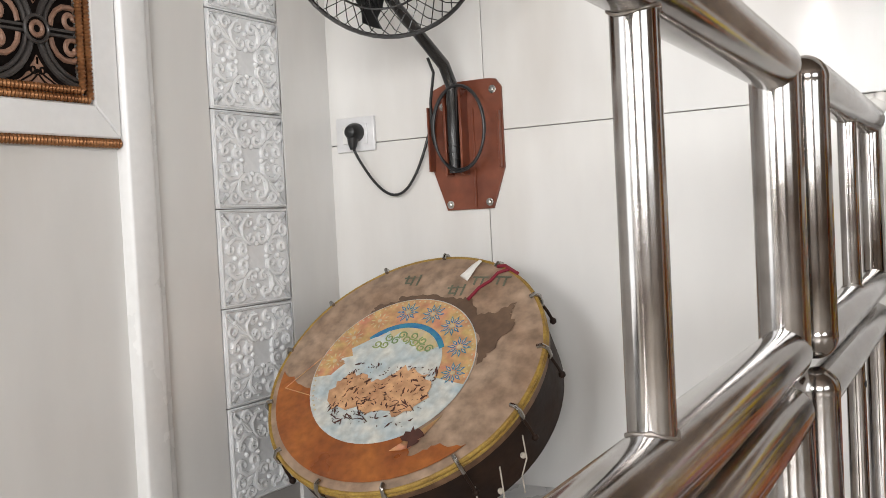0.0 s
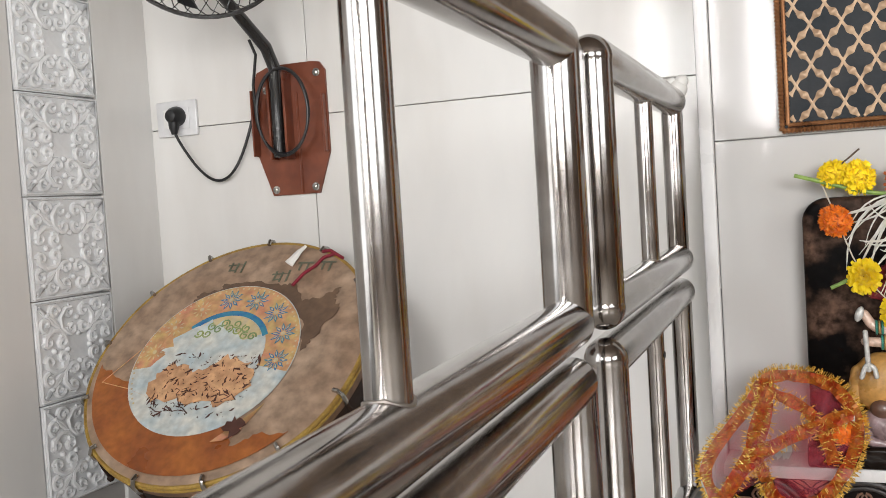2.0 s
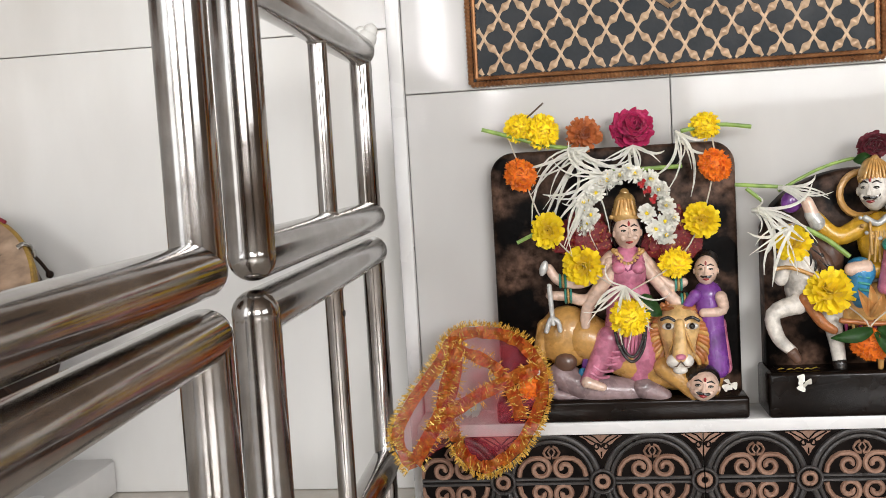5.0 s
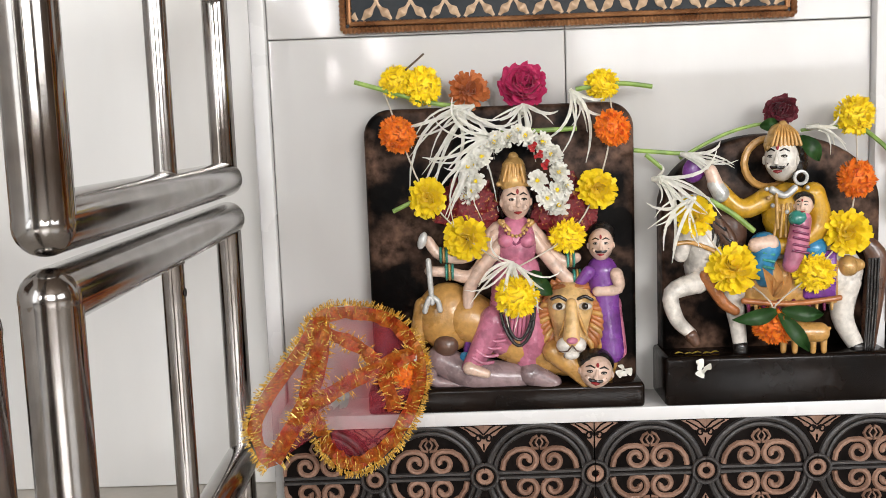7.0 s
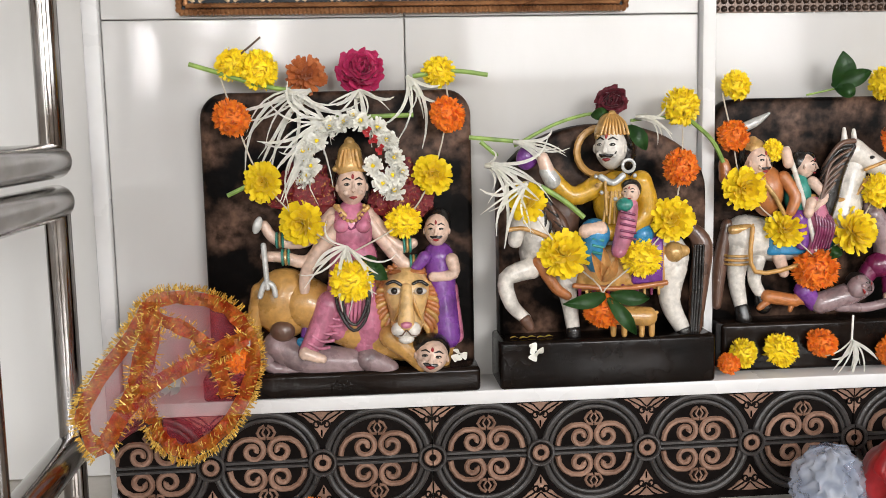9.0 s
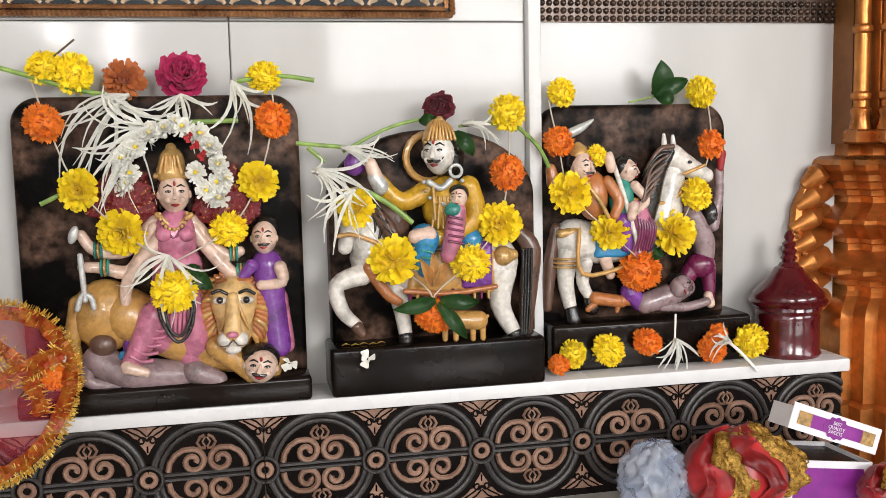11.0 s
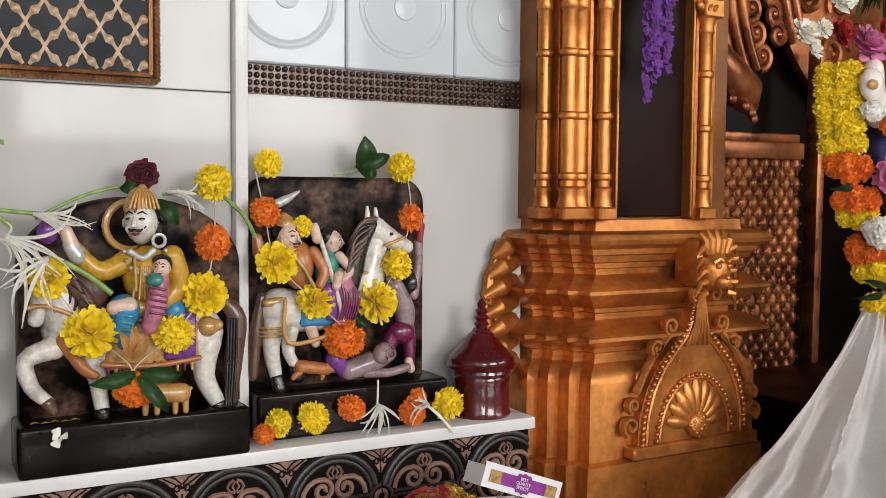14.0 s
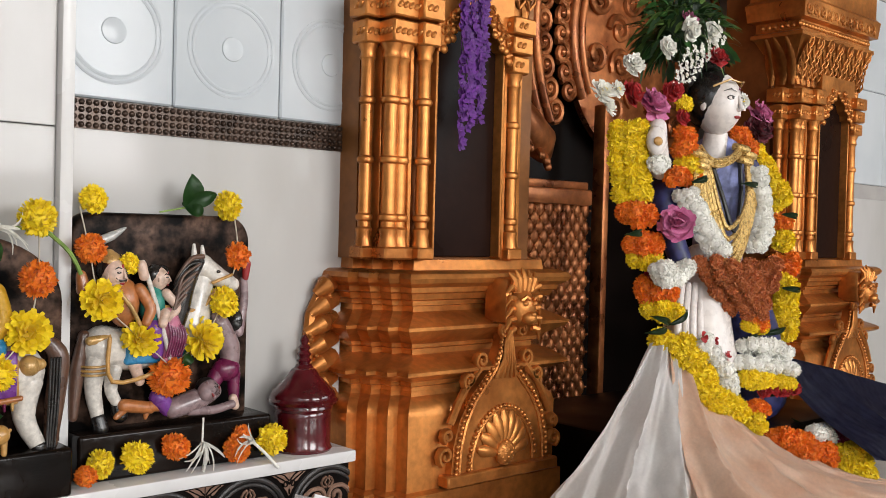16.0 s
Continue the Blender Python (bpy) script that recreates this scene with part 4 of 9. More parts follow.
for sx in (-1, 1):
    ball(bm, (CXR + sx * 0.012, 1.412, 0.424), (0.006, 0.004, 0.005), 0, 8, 6)
    tube(bm, [(CXR + sx * 0.005, 1.410, 0.432), (CXR + sx * 0.013, 1.410, 0.437), (CXR + sx * 0.022, 1.414, 0.430)], 0.004, 6)
    for k in range(5):
        tube(bm, [(CXR + sx * 0.024, 1.43, 0.45 - 0.018 * k), (CXR + sx * (0.036 + 0.004 * (k % 2)), 1.425, 0.455 - 0.02 * k), (CXR + sx * 0.044, 1.43, 0.443 - 0.022 * k)], [0.007, 0.006, 0.002], 7)
    relief(bm, [(CXR + sx * (0.022 + p[0]), 0.372 + p[1]) for p in spiral((0, 0), 0.012, 0.003, 1.0, -1.3, 12)], 0.0045, 0.006, 0, 7, 1.455)
for k in range(-2, 3):
    tube(bm, [(CXR + k * 0.010, 1.432, 0.445), (CXR + k * 0.013, 1.428, 0.468), (CXR + k * 0.017, 1.436, 0.488 - 0.004 * abs(k))], [0.008, 0.008, 0.002], 7)
pp("lion_mask", bm)
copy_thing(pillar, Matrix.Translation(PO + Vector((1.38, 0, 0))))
# carved corner piece beside the pillar base
bm = bmesh.new()
for k in range(7):
    z = 0.235 + 0.034 * k
    tube(bm, [(1.200, 1.632, z + 0.02), (1.172 - 0.012 * math.sin(k * 0.5), 1.612, z + 0.012), (1.150 - 0.02 * math.sin(k * 0.55), 1.618, z - 0.004)], [0.016, 0.018, 0.008], 9)
relief(bm, [(1.178, 0.21), (1.150, 0.26), (1.142, 0.33), (1.148, 0.40), (1.176, 0.455)], 0.012, 0.012, 0, 8, 1.622)
for k in range(16):
    ball(bm, (1.137 + 0.02 * math.cos(k * 0.39) * (k < 8) + 0.003 * k, 1.610, 0.30 + 0.0095 * k), 0.0052, 0, 7, 5)
mesh_thing("carved_corner_scroll", bm, GOLD, "gold-painted leaf scroll between wall and pillar", "ornament")

# ---- carved back of the shrine ----
back = thing("carved_backdrop", "dark bronze-brown carved arch behind the idol", "backdrop carving", at=(2.05, 1.98, 0))
mb = Matrix.Translation(-Vector(back.location))
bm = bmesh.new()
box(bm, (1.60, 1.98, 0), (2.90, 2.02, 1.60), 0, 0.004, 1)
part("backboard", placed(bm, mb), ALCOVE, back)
RC = Vector((2.50, 1.88, 1.09))
for r, w, nm in ((0.60, 0.017, "ring_moulding"), (0.56, 0.014, "ring_moulding"), (0.525, 0.013, "ring_moulding"), (0.37, 0.016, "ring_moulding"), (0.335, 0.012, "ring_moulding")):
    bm = bmesh.new()
    tube(bm, [RC + Vector((r * math.cos(a), 0.012 * (r < 0.5), r * math.sin(a))) for a in (math.pi * (-0.16 + 1.32 * k / 60) for k in range(61))], w, 10)
    part(nm, placed(bm, mb), CARVE, back)
bm = bmesh.new()
rings = [[RC + Vector((r * math.cos(a), 0.03, r * math.sin(a))) for r in (0.36, 0.54)] for a in (math.pi * (-0.16 + 1.32 * k / 60) for k in range(61))]
loft(bm, rings, 0, False, False)
bmesh.ops.solidify(bm, geom=bm.faces[:], thickness=0.02)
for k in range(34):
    a = math.pi * (-0.14 + 1.28 * k / 33)
    for s in (-1, 1):
        c = ((0.445 + 0.035 * s) * math.cos(a + 0.03 * s), (0.445 + 0.035 * s) * math.sin(a + 0.03 * s))
        tube(bm, [RC + Vector((p[0], 0.018, p[1])) for p in spiral(c, 0.034, 0.006, a + s, 1.3 * s, 16)], 0.009, 7)
        ball(bm, RC + Vector((c[0], 0.015, c[1])), 0.011, 0, 8, 6)
part("ring_scrollwork", placed(bm, mb), CARVE, back)
bm = bmesh.new()
m = Matrix.Translation(RC + Vector((0, 0.05, 0))) @ Matrix.Rotation(radians(90), 4, "X")
lathe(bm, [(0.345, -0.02), (0.345, 0.0), (0.30, 0.004), (0.02, 0.02)], 48, (0, 0, 0), 0, m)
for k in range(10):
    a = 2 * math.pi * k / 10
    for r_, s in ((0.25, 1), (0.15, -1)):
        c = (r_ * math.cos(a + 0.2 * s), r_ * math.sin(a + 0.2 * s))
        tube(bm, [RC + Vector((p[0], 0.035, p[1])) for p in spiral(c, 0.045, 0.008, a, 1.3 * s, 16)], 0.010, 7)
part("ring_centre", placed(bm, mb), CARVE, back)
bm = bmesh.new()
spine = [(1.86, 1.90, 0.99), (1.82, 1.88, 0.93), (1.84, 1.86, 0.86), (1.90, 1.85, 0.81), (1.98, 1.86, 0.78), (2.02, 1.88, 0.745)]
tube(bm, spine, [0.02, 0.045, 0.06, 0.058, 0.045, 0.02], 14)
for i in range(9):
    for j in range(9):
        t = i / 8 * 4.99
        k = min(int(t), 4)
        p = Vector(spine[k]).lerp(Vector(spine[k + 1]), t - k)
        r = 0.03 + 0.03 * math.sin(math.pi * i / 8)
        a = math.pi * (0.62 + 0.72 * j / 8) + 0.17 * (i % 2)
        ball(bm, p + Vector((0.45 * r * math.cos(a) - 0.02 * 0, r * math.cos(a) * 0.9, r * math.sin(a + 1.57) * 0.9)), (0.012, 0.008, 0.011), 0, 7, 5)
part("scaled_tail", placed(bm, mb), CARVE, back)
bm = bmesh.new()
box(bm, (1.74, 1.80, 0.625), (2.12, 1.98, 0.665), 0, 0.006, 2)
box(bm, (1.74, 1.815, 0.665), (2.12, 1.98, 0.685), 0, 0.004, 2)
part("ledge", placed(bm, mb), CARVE, back)
bm = bmesh.new()
box(bm, (1.74, 1.825, 0.0), (2.10, 1.84, 0.625), 0, 0.003, 1)
for i in range(11):
    for j in range(26):
        x, z = 1.75 + 0.034 * i + 0.017 * (j % 2), 0.05 + 0.0225 * j
        ball(bm, (x, 1.822, z), (0.0185, 0.016, 0.0245), 0, 10, 6)
        ball(bm, (x + 0.017, 1.812, z), 0.0035, 0, 6, 5)
part("quilted_bosses", placed(bm, mb), CARVE, back)
bm = bmesh.new()
box(bm, (2.235, 1.86, 0.0), (2.260, 1.90, 0.90), 0, 0.004, 2)
part("upright", placed(bm, mb), CARVE, back)

# ---- drum ----
SKINM = mat("worn_drum_hide", (0.47, 0.335, 0.235), 0.5, 0, (0.28, 0.17, 0.105), 9, fine=0.5, bump=0.35, bscale=38, lo=0.25, hi=0.65)
DWOOD = mat("dark_drum_wood", (0.035, 0.018, 0.011), 0.6, 0, (0.018, 0.009, 0.006), 14, spec=0.2, fine=0.3, bump=0.3)
YROPE = mat("yellow_cord", (0.42, 0.27, 0.05), 0.6, 0, (0.28, 0.16, 0.03), 40, fine=0.3, bump=0.4, bscale=200)
RIMW = mat("brown_rim_wood", (0.20, 0.11, 0.06), 0.5, 0, (0.12, 0.06, 0.03), 30, fine=0.3, bump=0.3)
DR, DD = 0.28, 0.150
dn = Vector((0.0, -0.670, 0.742)).normalized()
dc = Vector((-0.995, 1.448, 0.368))
# local frame: z out of the face, x to the right, y up the face
xa = Vector((1, 0, 0))
ya = dn.cross(xa)
dm = Matrix.Translation(dc) @ Matrix((xa, ya, dn)).transposed().to_4x4()
drum = tagged(new("drum"), "round frame drum leaning on the wall, hide patched and torn", "drum")
drum.matrix_world = dm


def drum_part(name, bm, material, label="", parent=None, **k):
    return part(name, bm, material, parent or drum, label, **k)


bm = bmesh.new()
lathe(bm, [(0.262, -DD), (0.272, -DD * 0.97), (0.276, -DD * 0.5), (0.278, -0.022)], 72)
shell = drum_part("shell", bm, DWOOD, "dark wooden drum shell")
bm = bmesh.new()
rings = []
for k in range(15):
    r = 0.271 * (1 - k / 14) + 0.002
    rings.append([Vector((r * math.cos(a), r * math.sin(a), 0.0035 * min(1, k / 2) - 0.0035 + 0.0006 * math.sin(3 * a + k))) for a in (2 * math.pi * q / 72 for q in range(72))])
loft(bm, [[Vector((0.279 * math.cos(a), 0.279 * math.sin(a), -0.022)) for a in (2 * math.pi * q / 72 for q in range(72))],
          [Vector((0.279 * math.cos(a), 0.279 * math.sin(a), -0.006)) for a in (2 * math.pi * q / 72 for q in range(72))]] + rings)
drum_part("hide", bm, SKINM, "tan worn drum hide")
bm = bmesh.new()
for r, z, w in ((0.2795, -0.008, 0.0042), (0.2805, -0.0165, 0.0036)):
    tube(bm, [(r * math.cos(a) + 0.0008 * math.sin(9 * a), r * math.sin(a), z) for a in (2 * math.pi * q / 96 for q in range(97))], w, 8)
drum_part("rim_cord", bm, YROPE, "yellow cord round the rim")
bm = bmesh.new()
lathe(bm, [(0.2785, -0.035), (0.281, -0.034), (0.281, -0.021), (0.2785, -0.020)], 72)
drum_part("rim_hoop", bm, RIMW)


def disc_patch(name, pts, z, material, label=""):
    bm = bmesh.new()
    loft(bm, [[Vector((x, y, z - 0.0007)) for x, y in pts], [Vector((x, y, z)) for x, y in pts]])
    return drum_part(name, bm, material, label, smooth=False)


def ragged(c, r, a0, a1, n, amp, seed, inner=0.0):
    q = random.Random(seed)
    o = [(c[0] + (r + q.uniform(-amp, amp)) * math.cos(a), c[1] + (r + q.uniform(-amp, amp)) * math.sin(a)) for a in (a0 + (a1 - a0) * i / n for i in range(n + 1))]
    return o


ORANGEH = mat("orange_stained_hide", (0.46, 0.15, 0.03), 0.34, 0, (0.26, 0.07, 0.016), 9, fine=0.35, bump=0.25)
DKHIDE = mat("dark_stained_hide", (0.17, 0.105, 0.065), 0.55, 0, (0.12, 0.07, 0.042), 12, fine=0.3, bump=0.25)
PAPER = mat("faded_blue_white_paper", (0.66, 0.66, 0.60), 0.5, 0, (0.44, 0.53, 0.56), 22, fine=0.3, bump=0.2, bscale=70)
PINKP = mat("faded_pink_print", (0.62, 0.27, 0.16), 0.5, 0, (0.60, 0.42, 0.16), 34, fine=0.35)
BLUEP = mat("blue_print", (0.015, 0.12, 0.34), 0.45, 0, (0.05, 0.30, 0.42), 60, fine=0.3)
GREENP = mat("olive_print", (0.30, 0.34, 0.10), 0.5, 0, (0.16, 0.26, 0.12), 30, fine=0.2)
YELP = mat("pale_yellow_print", (0.62, 0.50, 0.24), 0.5, 0, (0.5, 0.42, 0.3), 40, fine=0.2)
PEACHP = mat("peach_bare_patch", (0.68, 0.40, 0.21), 0.5, 0, (0.5, 0.26, 0.13), 30, fine=0.3)
DKRED = mat("dark_red_brown_scab", (0.09, 0.03, 0.02), 0.6, fine=0.3, bump=0.4)
INK = mat("faded_green_ink", (0.15, 0.16, 0.11), 0.6, fine=0.3)
ZT = 0.0015


def torn(pts, amp, seed, n=7):
    """A line with ragged, frayed steps between its corners."""
    q = random.Random(seed)
    o = []
    for a, b in zip(pts, pts[1:]):
        d = Vector((b[1] - a[1], a[0] - b[0])).normalized()
        for i in range(n):
            w = q.uniform(-amp, amp) * (0 if i == 0 else 1)
            o.append((a[0] + (b[0] - a[0]) * i / n + d.x * w, a[1] + (b[1] - a[1]) * i / n + d.y * w))
    return o + [pts[-1]]


seg = [(0.262 * math.cos(a), 0.262 * math.sin(a)) for a in (math.pi * (1.04 + 0.74 * i / 40) for i in range(41))]
disc_patch("orange_patch", seg[:-1] + torn([seg[-1], (0.145, -0.175), (0.10, -0.20), (0.075, -0.16), (0.0, -0.11), (-0.12, -0.075), (-0.19, -0.07), seg[0]], 0.005, 4)[:-1], ZT, ORANGEH, "orange stained lower hide")
disc_patch("dark_patch", torn([(-0.125, 0.118), (-0.118, 0.142), (-0.075, 0.150), (-0.07, 0.168), (0.0, 0.172), (0.06, 0.158), (0.085, 0.165), (0.12, 0.118), (0.162, 0.128), (0.192, 0.150), (0.186, 0.122), (0.205, 0.10), (0.178, 0.03), (0.160, 0.0), (0.14, 0.07), (0.09, 0.11), (0.0, 0.145), (-0.08, 0.125), (-0.125, 0.118)], 0.0045, 9, 6)[:-1], ZT, DKHIDE, "dark stained hide above the sticker")
SCN, SRX, SRY = (-0.014, -0.014), 0.170, 0.172


def sp(r, a):
    return (SCN[0] + SRX * r * math.cos(a), SCN[1] + SRY * r * math.sin(a))


disc_patch("sticker", [sp(1, 2 * math.pi * i / 64) for i in range(64)], ZT + 0.0012, PAPER, "round peeling paper sticker")
disc_patch("sticker_border", [sp(0.99, math.pi * (-0.06 + 1.12 * i / 40)) for i in range(41)] + [sp(0.60, math.pi * (1.06 - 1.12 * i / 40)) for i in range(41)], ZT + 0.0017, PINKP)
disc_patch("blue_band", [sp(0.63, math.pi * (0.16 + 0.62 * i / 30)) for i in range(31)] + [sp(0.565, math.pi * (0.78 - 0.62 * i / 30)) for i in range(31)], ZT + 0.0021, BLUEP)
disc_patch("green_band", [sp(0.56, math.pi * (0.18 + 0.58 * i / 30)) for i in range(31)] + [sp(0.33, math.pi * (0.72 - 0.5 * i / 30)) for i in range(31)], ZT + 0.0021, YELP)
disc_patch("washed_patch", ragged((SCN[0] - 0.03, SCN[1] - 0.012), 0.088, 0, 2 * math.pi, 40, 0.014, 8)[:-1], ZT + 0.0024, PAPER)
for k in range(8):
    a = math.pi * (-0.02 + 1.0 * k / 7)
    c = sp(0.80, a)
    mt = BLUEP if k in (0, 2, 4, 1, 3) else PINKP
    bm = bmesh.new()
    for q in range(10):
        b = 2 * math.pi * q / 10
        pts = [(c[0] + rr * math.cos(b + d), c[1] + rr * math.sin(b + d)) for rr, d in ((0.006, 0), (0.015, -0.24), (0.0255, 0), (0.015, 0.24))]
        loft(bm, [[Vector((x, y, ZT + 0.0024)) for x, y in pts], [Vector((x, y, ZT + 0.0029)) for x, y in pts]])
        pts = [(c[0] + rr * math.cos(b + d), c[1] + rr * math.sin(b + d)) for rr, d in ((0.010, 0), (0.015, -0.11), (0.021, 0), (0.015, 0.11))]
        loft(bm, [[Vector((x, y, ZT + 0.0029)) for x, y in pts], [Vector((x, y, ZT + 0.0032)) for x, y in pts]], 1)
    lathe(bm, [(0.0045, ZT + 0.0024), (0.0045, ZT + 0.0032)], 12, (c[0], c[1], 0), 1)
    drum_part("printed_flower", bm, [mt, YELP], smooth=False)
bm = bmesh.new()
for q in range(52):
    c = sp(0.955, math.pi * (-0.03 + 1.06 * q / 43))
    lathe(bm, [(0.0022, ZT + 0.0018), (0.0022, ZT + 0.0024)], 8, (c[0], c[1], 0))
tagged(drum_part("printed_dots", bm, YELP), kind="stuff")
bm = bmesh.new()
for q in range(11):
    c = sp(0.45 - 0.07 * (q % 2), math.pi * (0.2 + 0.56 * q / 10))
    tube(bm, [(p[0], p[1], ZT + 0.0024) for p in spiral(c, 0.010, 0.003, q, 1.2, 10)], 0.0017, 5)
tagged(drum_part("printed_curl", bm, GREENP), kind="stuff")
disc_patch("peach_patch", ragged((SCN[0] - 0.062, SCN[1] - 0.062), 0.044, 0, 2 * math.pi, 26, 0.010, 3)[:-1], ZT + 0.0030, PEACHP, "bare peach patch in the sticker")
disc_patch("peach_patch", ragged((SCN[0] + 0.045, SCN[1] - 0.056), 0.054, 0, 2 * math.pi, 30, 0.012, 5)[:-1], ZT + 0.0033, PEACHP)
disc_patch("peach_patch", ragged((SCN[0] - 0.008, SCN[1] - 0.068), 0.036, 0, 2 * math.pi, 24, 0.009, 6)[:-1], ZT + 0.0036, PEACHP)
bm = bmesh.new()
q = random.Random(12)
for i in range(280):
    x, y = SCN[0] + q.uniform(-0.095, 0.105), SCN[1] + q.uniform(-0.135, 0.005)
    w = 0.0007 + 0.0042 * q.random() ** 3 * (1.6 if x > 0.03 else 1)
    a = q.uniform(0, 3)
    pts = [(x + w * u * math.cos(a) - w * 0.5 * v * math.sin(a), y + w * u * math.sin(a) + w * 0.5 * v * math.cos(a)) for u, v in ((-1.3 + q.uniform(-1, 0.6), q.uniform(-0.6, 0.6)), (-0.3, -1), (q.uniform(0, 1), -0.3), (1.5, q.uniform(-1.2, 1.2)), (0.3, q.uniform(0.2, 1.3)))]
    loft(bm, [[Vector((px_, py_, ZT + 0.0030)) for px_, py_ in pts], [Vector((px_, py_, ZT + 0.0042)) for px_, py_ in pts]])
for i in range(9):
    x, y = SCN[0] + q.uniform(-0.08, 0.05), SCN[1] - 0.07 - q.uniform(0, 0.05)
    pts = [(x, y, ZT + 0.0034)]
    for k in range(5):
        x, y = x + q.uniform(-0.012, 0.016), y + q.uniform(-0.012, 0.008)
        pts.append((x, y, ZT + 0.0034))
    tube(bm, pts, 0.0009, 4)
tagged(drum_part("flaked_paint", bm, DKRED, "dark flaked cracks"), kind="stuff")
disc_patch("torn_spot", ragged((0.098, -0.163), 0.019, 0, 2 * math.pi, 18, 0.009, 7)[:-1], ZT + 0.0030, DKRED)
disc_patch("pale_tear", [(0.062, -0.195), (0.078, -0.178), (0.10, -0.185), (0.12, -0.15), (0.135, -0.115), (0.122, -0.145), (0.105, -0.178), (0.085, -0.192)], ZT + 0.0026, PINKP)
bm = bmesh.new()
for pts in (((-0.235, -0.075), (-0.20, -0.02), (-0.165, 0.035)), ((-0.235, -0.075), (-0.17, -0.088), (-0.11, -0.108))):
    tube(bm, [(x, y, ZT + 0.0004) for x, y in pts], 0.0009, 5)
drum_part("scratch", bm, PINKP)
# faint painted writing on the hide
for x, y in ((-0.085, 0.196), (0.028, 0.168)):
    for k, (dx, dy, w, h) in enumerate(((0, 0.018, 0.04, 0.004), (0.006, 0.004, 0.004, 0.024), (0.020, 0.0, 0.004, 0.026), (0.010, 0.004, 0.014, 0.004), (0.034, 0.0, 0.004, 0.03))):
        disc_patch("ink_bar", [(x + dx, y + dy), (x + dx + w, y + dy + 0.1 * w), (x + dx + w, y + dy + h), (x + dx, y + dy + h)], ZT + 0.0006, INK)
for dx in (0.075, 0.125):
    for k, (ex, ey, w, h) in enumerate(((0, 0.018, 0.034, 0.004), (0.006, 0.0, 0.004, 0.02), (0.022, -0.004, 0.004, 0.024))):
        disc_patch("ink_bar", [(dx + ex, 0.197 + ey), (dx + ex + w, 0.196 + ey), (dx + ex + w, 0.196 + ey + h), (dx + ex, 0.197 + ey + h)], ZT + 0.0006, INK)
for k in range(13):
    a = 2 * math.pi * (k + 0.35) / 13
    c, s = math.cos(a), math.sin(a)
    bm = bmesh.new()
    tube(bm, [(0.270 * c, 0.270 * s, 0.002), (0.2795 * c, 0.2795 * s, 0.0035), (0.287 * c, 0.287 * s, -0.006), (0.287 * c, 0.287 * s, -0.022), (0.283 * c, 0.283 * s, -0.03)], 0.0042, 8)
    hook = drum_part("hook", bm, CHROME, "small metal tuning hook")
    bm = bmesh.new()
    tube(bm, [(0.284 * c, 0.284 * s, -0.026), (0.288 * c, 0.288 * s, -0.05), (0.290 * c, 0.290 * s, -0.075)], 0.0032, 7)
    ball(bm, (0.290 * c, 0.290 * s, -0.08), 0.007, 0, 8, 6)
    drum_part("tuning_rod", bm, DWOOD, "", hook)
REDTH = mat("red_thread", (0.25, 0.012, 0.03), 0.7, fine=0.3, bump=0.3)
bm = bmesh.new()
tube(bm, [(0.150, 0.236, 0.004), (0.128, 0.225, 0.005), (0.118, 0.205, 0.004), (0.100, 0.185, 0.005), (0.086, 0.155, 0.004)], 0.0034, 7)
tube(bm, [(0.122, 0.241, 0.006), (0.140, 0.241, 0.008), (0.158, 0.230, 0.006), (0.172, 0.222, 0.005)], 0.0034, 7)
drum_part("red_thread", bm, REDTH, "red thread tied to the rim")
WHITEC = mat("white_cloth", (0.78, 0.76, 0.72), 0.8, 0, (0.68, 0.66, 0.62), 30, fine=0.1, bump=0.3, sheen=0.2)
bm = bmesh.new()
tube(bm, [(0.078, 0.258, 0.006), (0.070, 0.240, 0.008), (0.062, 0.222, 0.006), (0.056, 0.212, 0.004)], [0.004, 0.007, 0.010, 0.012], 8, 0, True, 0.5)
drum_part("cloth_tag", bm, WHITEC, "twisted white cloth tag")
bm = bmesh.new()
for x, y, z, l in ((0.262, -0.10, -0.06, 0.10), (0.235, -0.16, -0.07, 0.12), (0.20, -0.2, -0.075, 0.09)):
    p0 = dm.inverted() @ (dm @ Vector((x, y, z)))
    dn_ = dm.inverted().to_3x3() @ Vector((0, 0, -1))
    tube(bm, [p0, p0 + dn_ * l * 0.4 + Vector((0.006, 0, 0)), p0 + dn_ * l * 0.7 - Vector((0.004, 0, 0)), p0 + dn_ * l], 0.0014, 6)
    ball(bm, p0 + dn_ * l * 0.35, 0.006, 0, 8, 6)
drum_part("loose_string", bm, mat("grey_string", (0.42, 0.38, 0.32), 0.8, bump=0.3, bscale=200))
bm = bmesh.new()
box(bm, (-1.25, 1.26, 0), (-0.74, YA - 0.002, 0.066), 0, 0.004, 1)
mesh_thing("drum_ledge", bm, WHITE, "low white marble ledge under the drum", "ledge", kind="structure")

# ---- flower kit ----
def petal_mat(name, a, b, rough=0.6):
    m = mat(name, a, rough, 0, b, 40, fine=0.15, bump=0.2, bscale=200, per=0.08, sheen=0.1)
    m.node_tree.nodes["Principled BSDF"].inputs["Subsurface Weight"].default_value = 0.25
    m.node_tree.nodes["Principled BSDF"].inputs["Subsurface Scale"].default_value = 0.006
    m.node_tree.nodes["Principled BSDF"].inputs["Subsurface Radius"].default_value = (1, 1, 1)
    return m


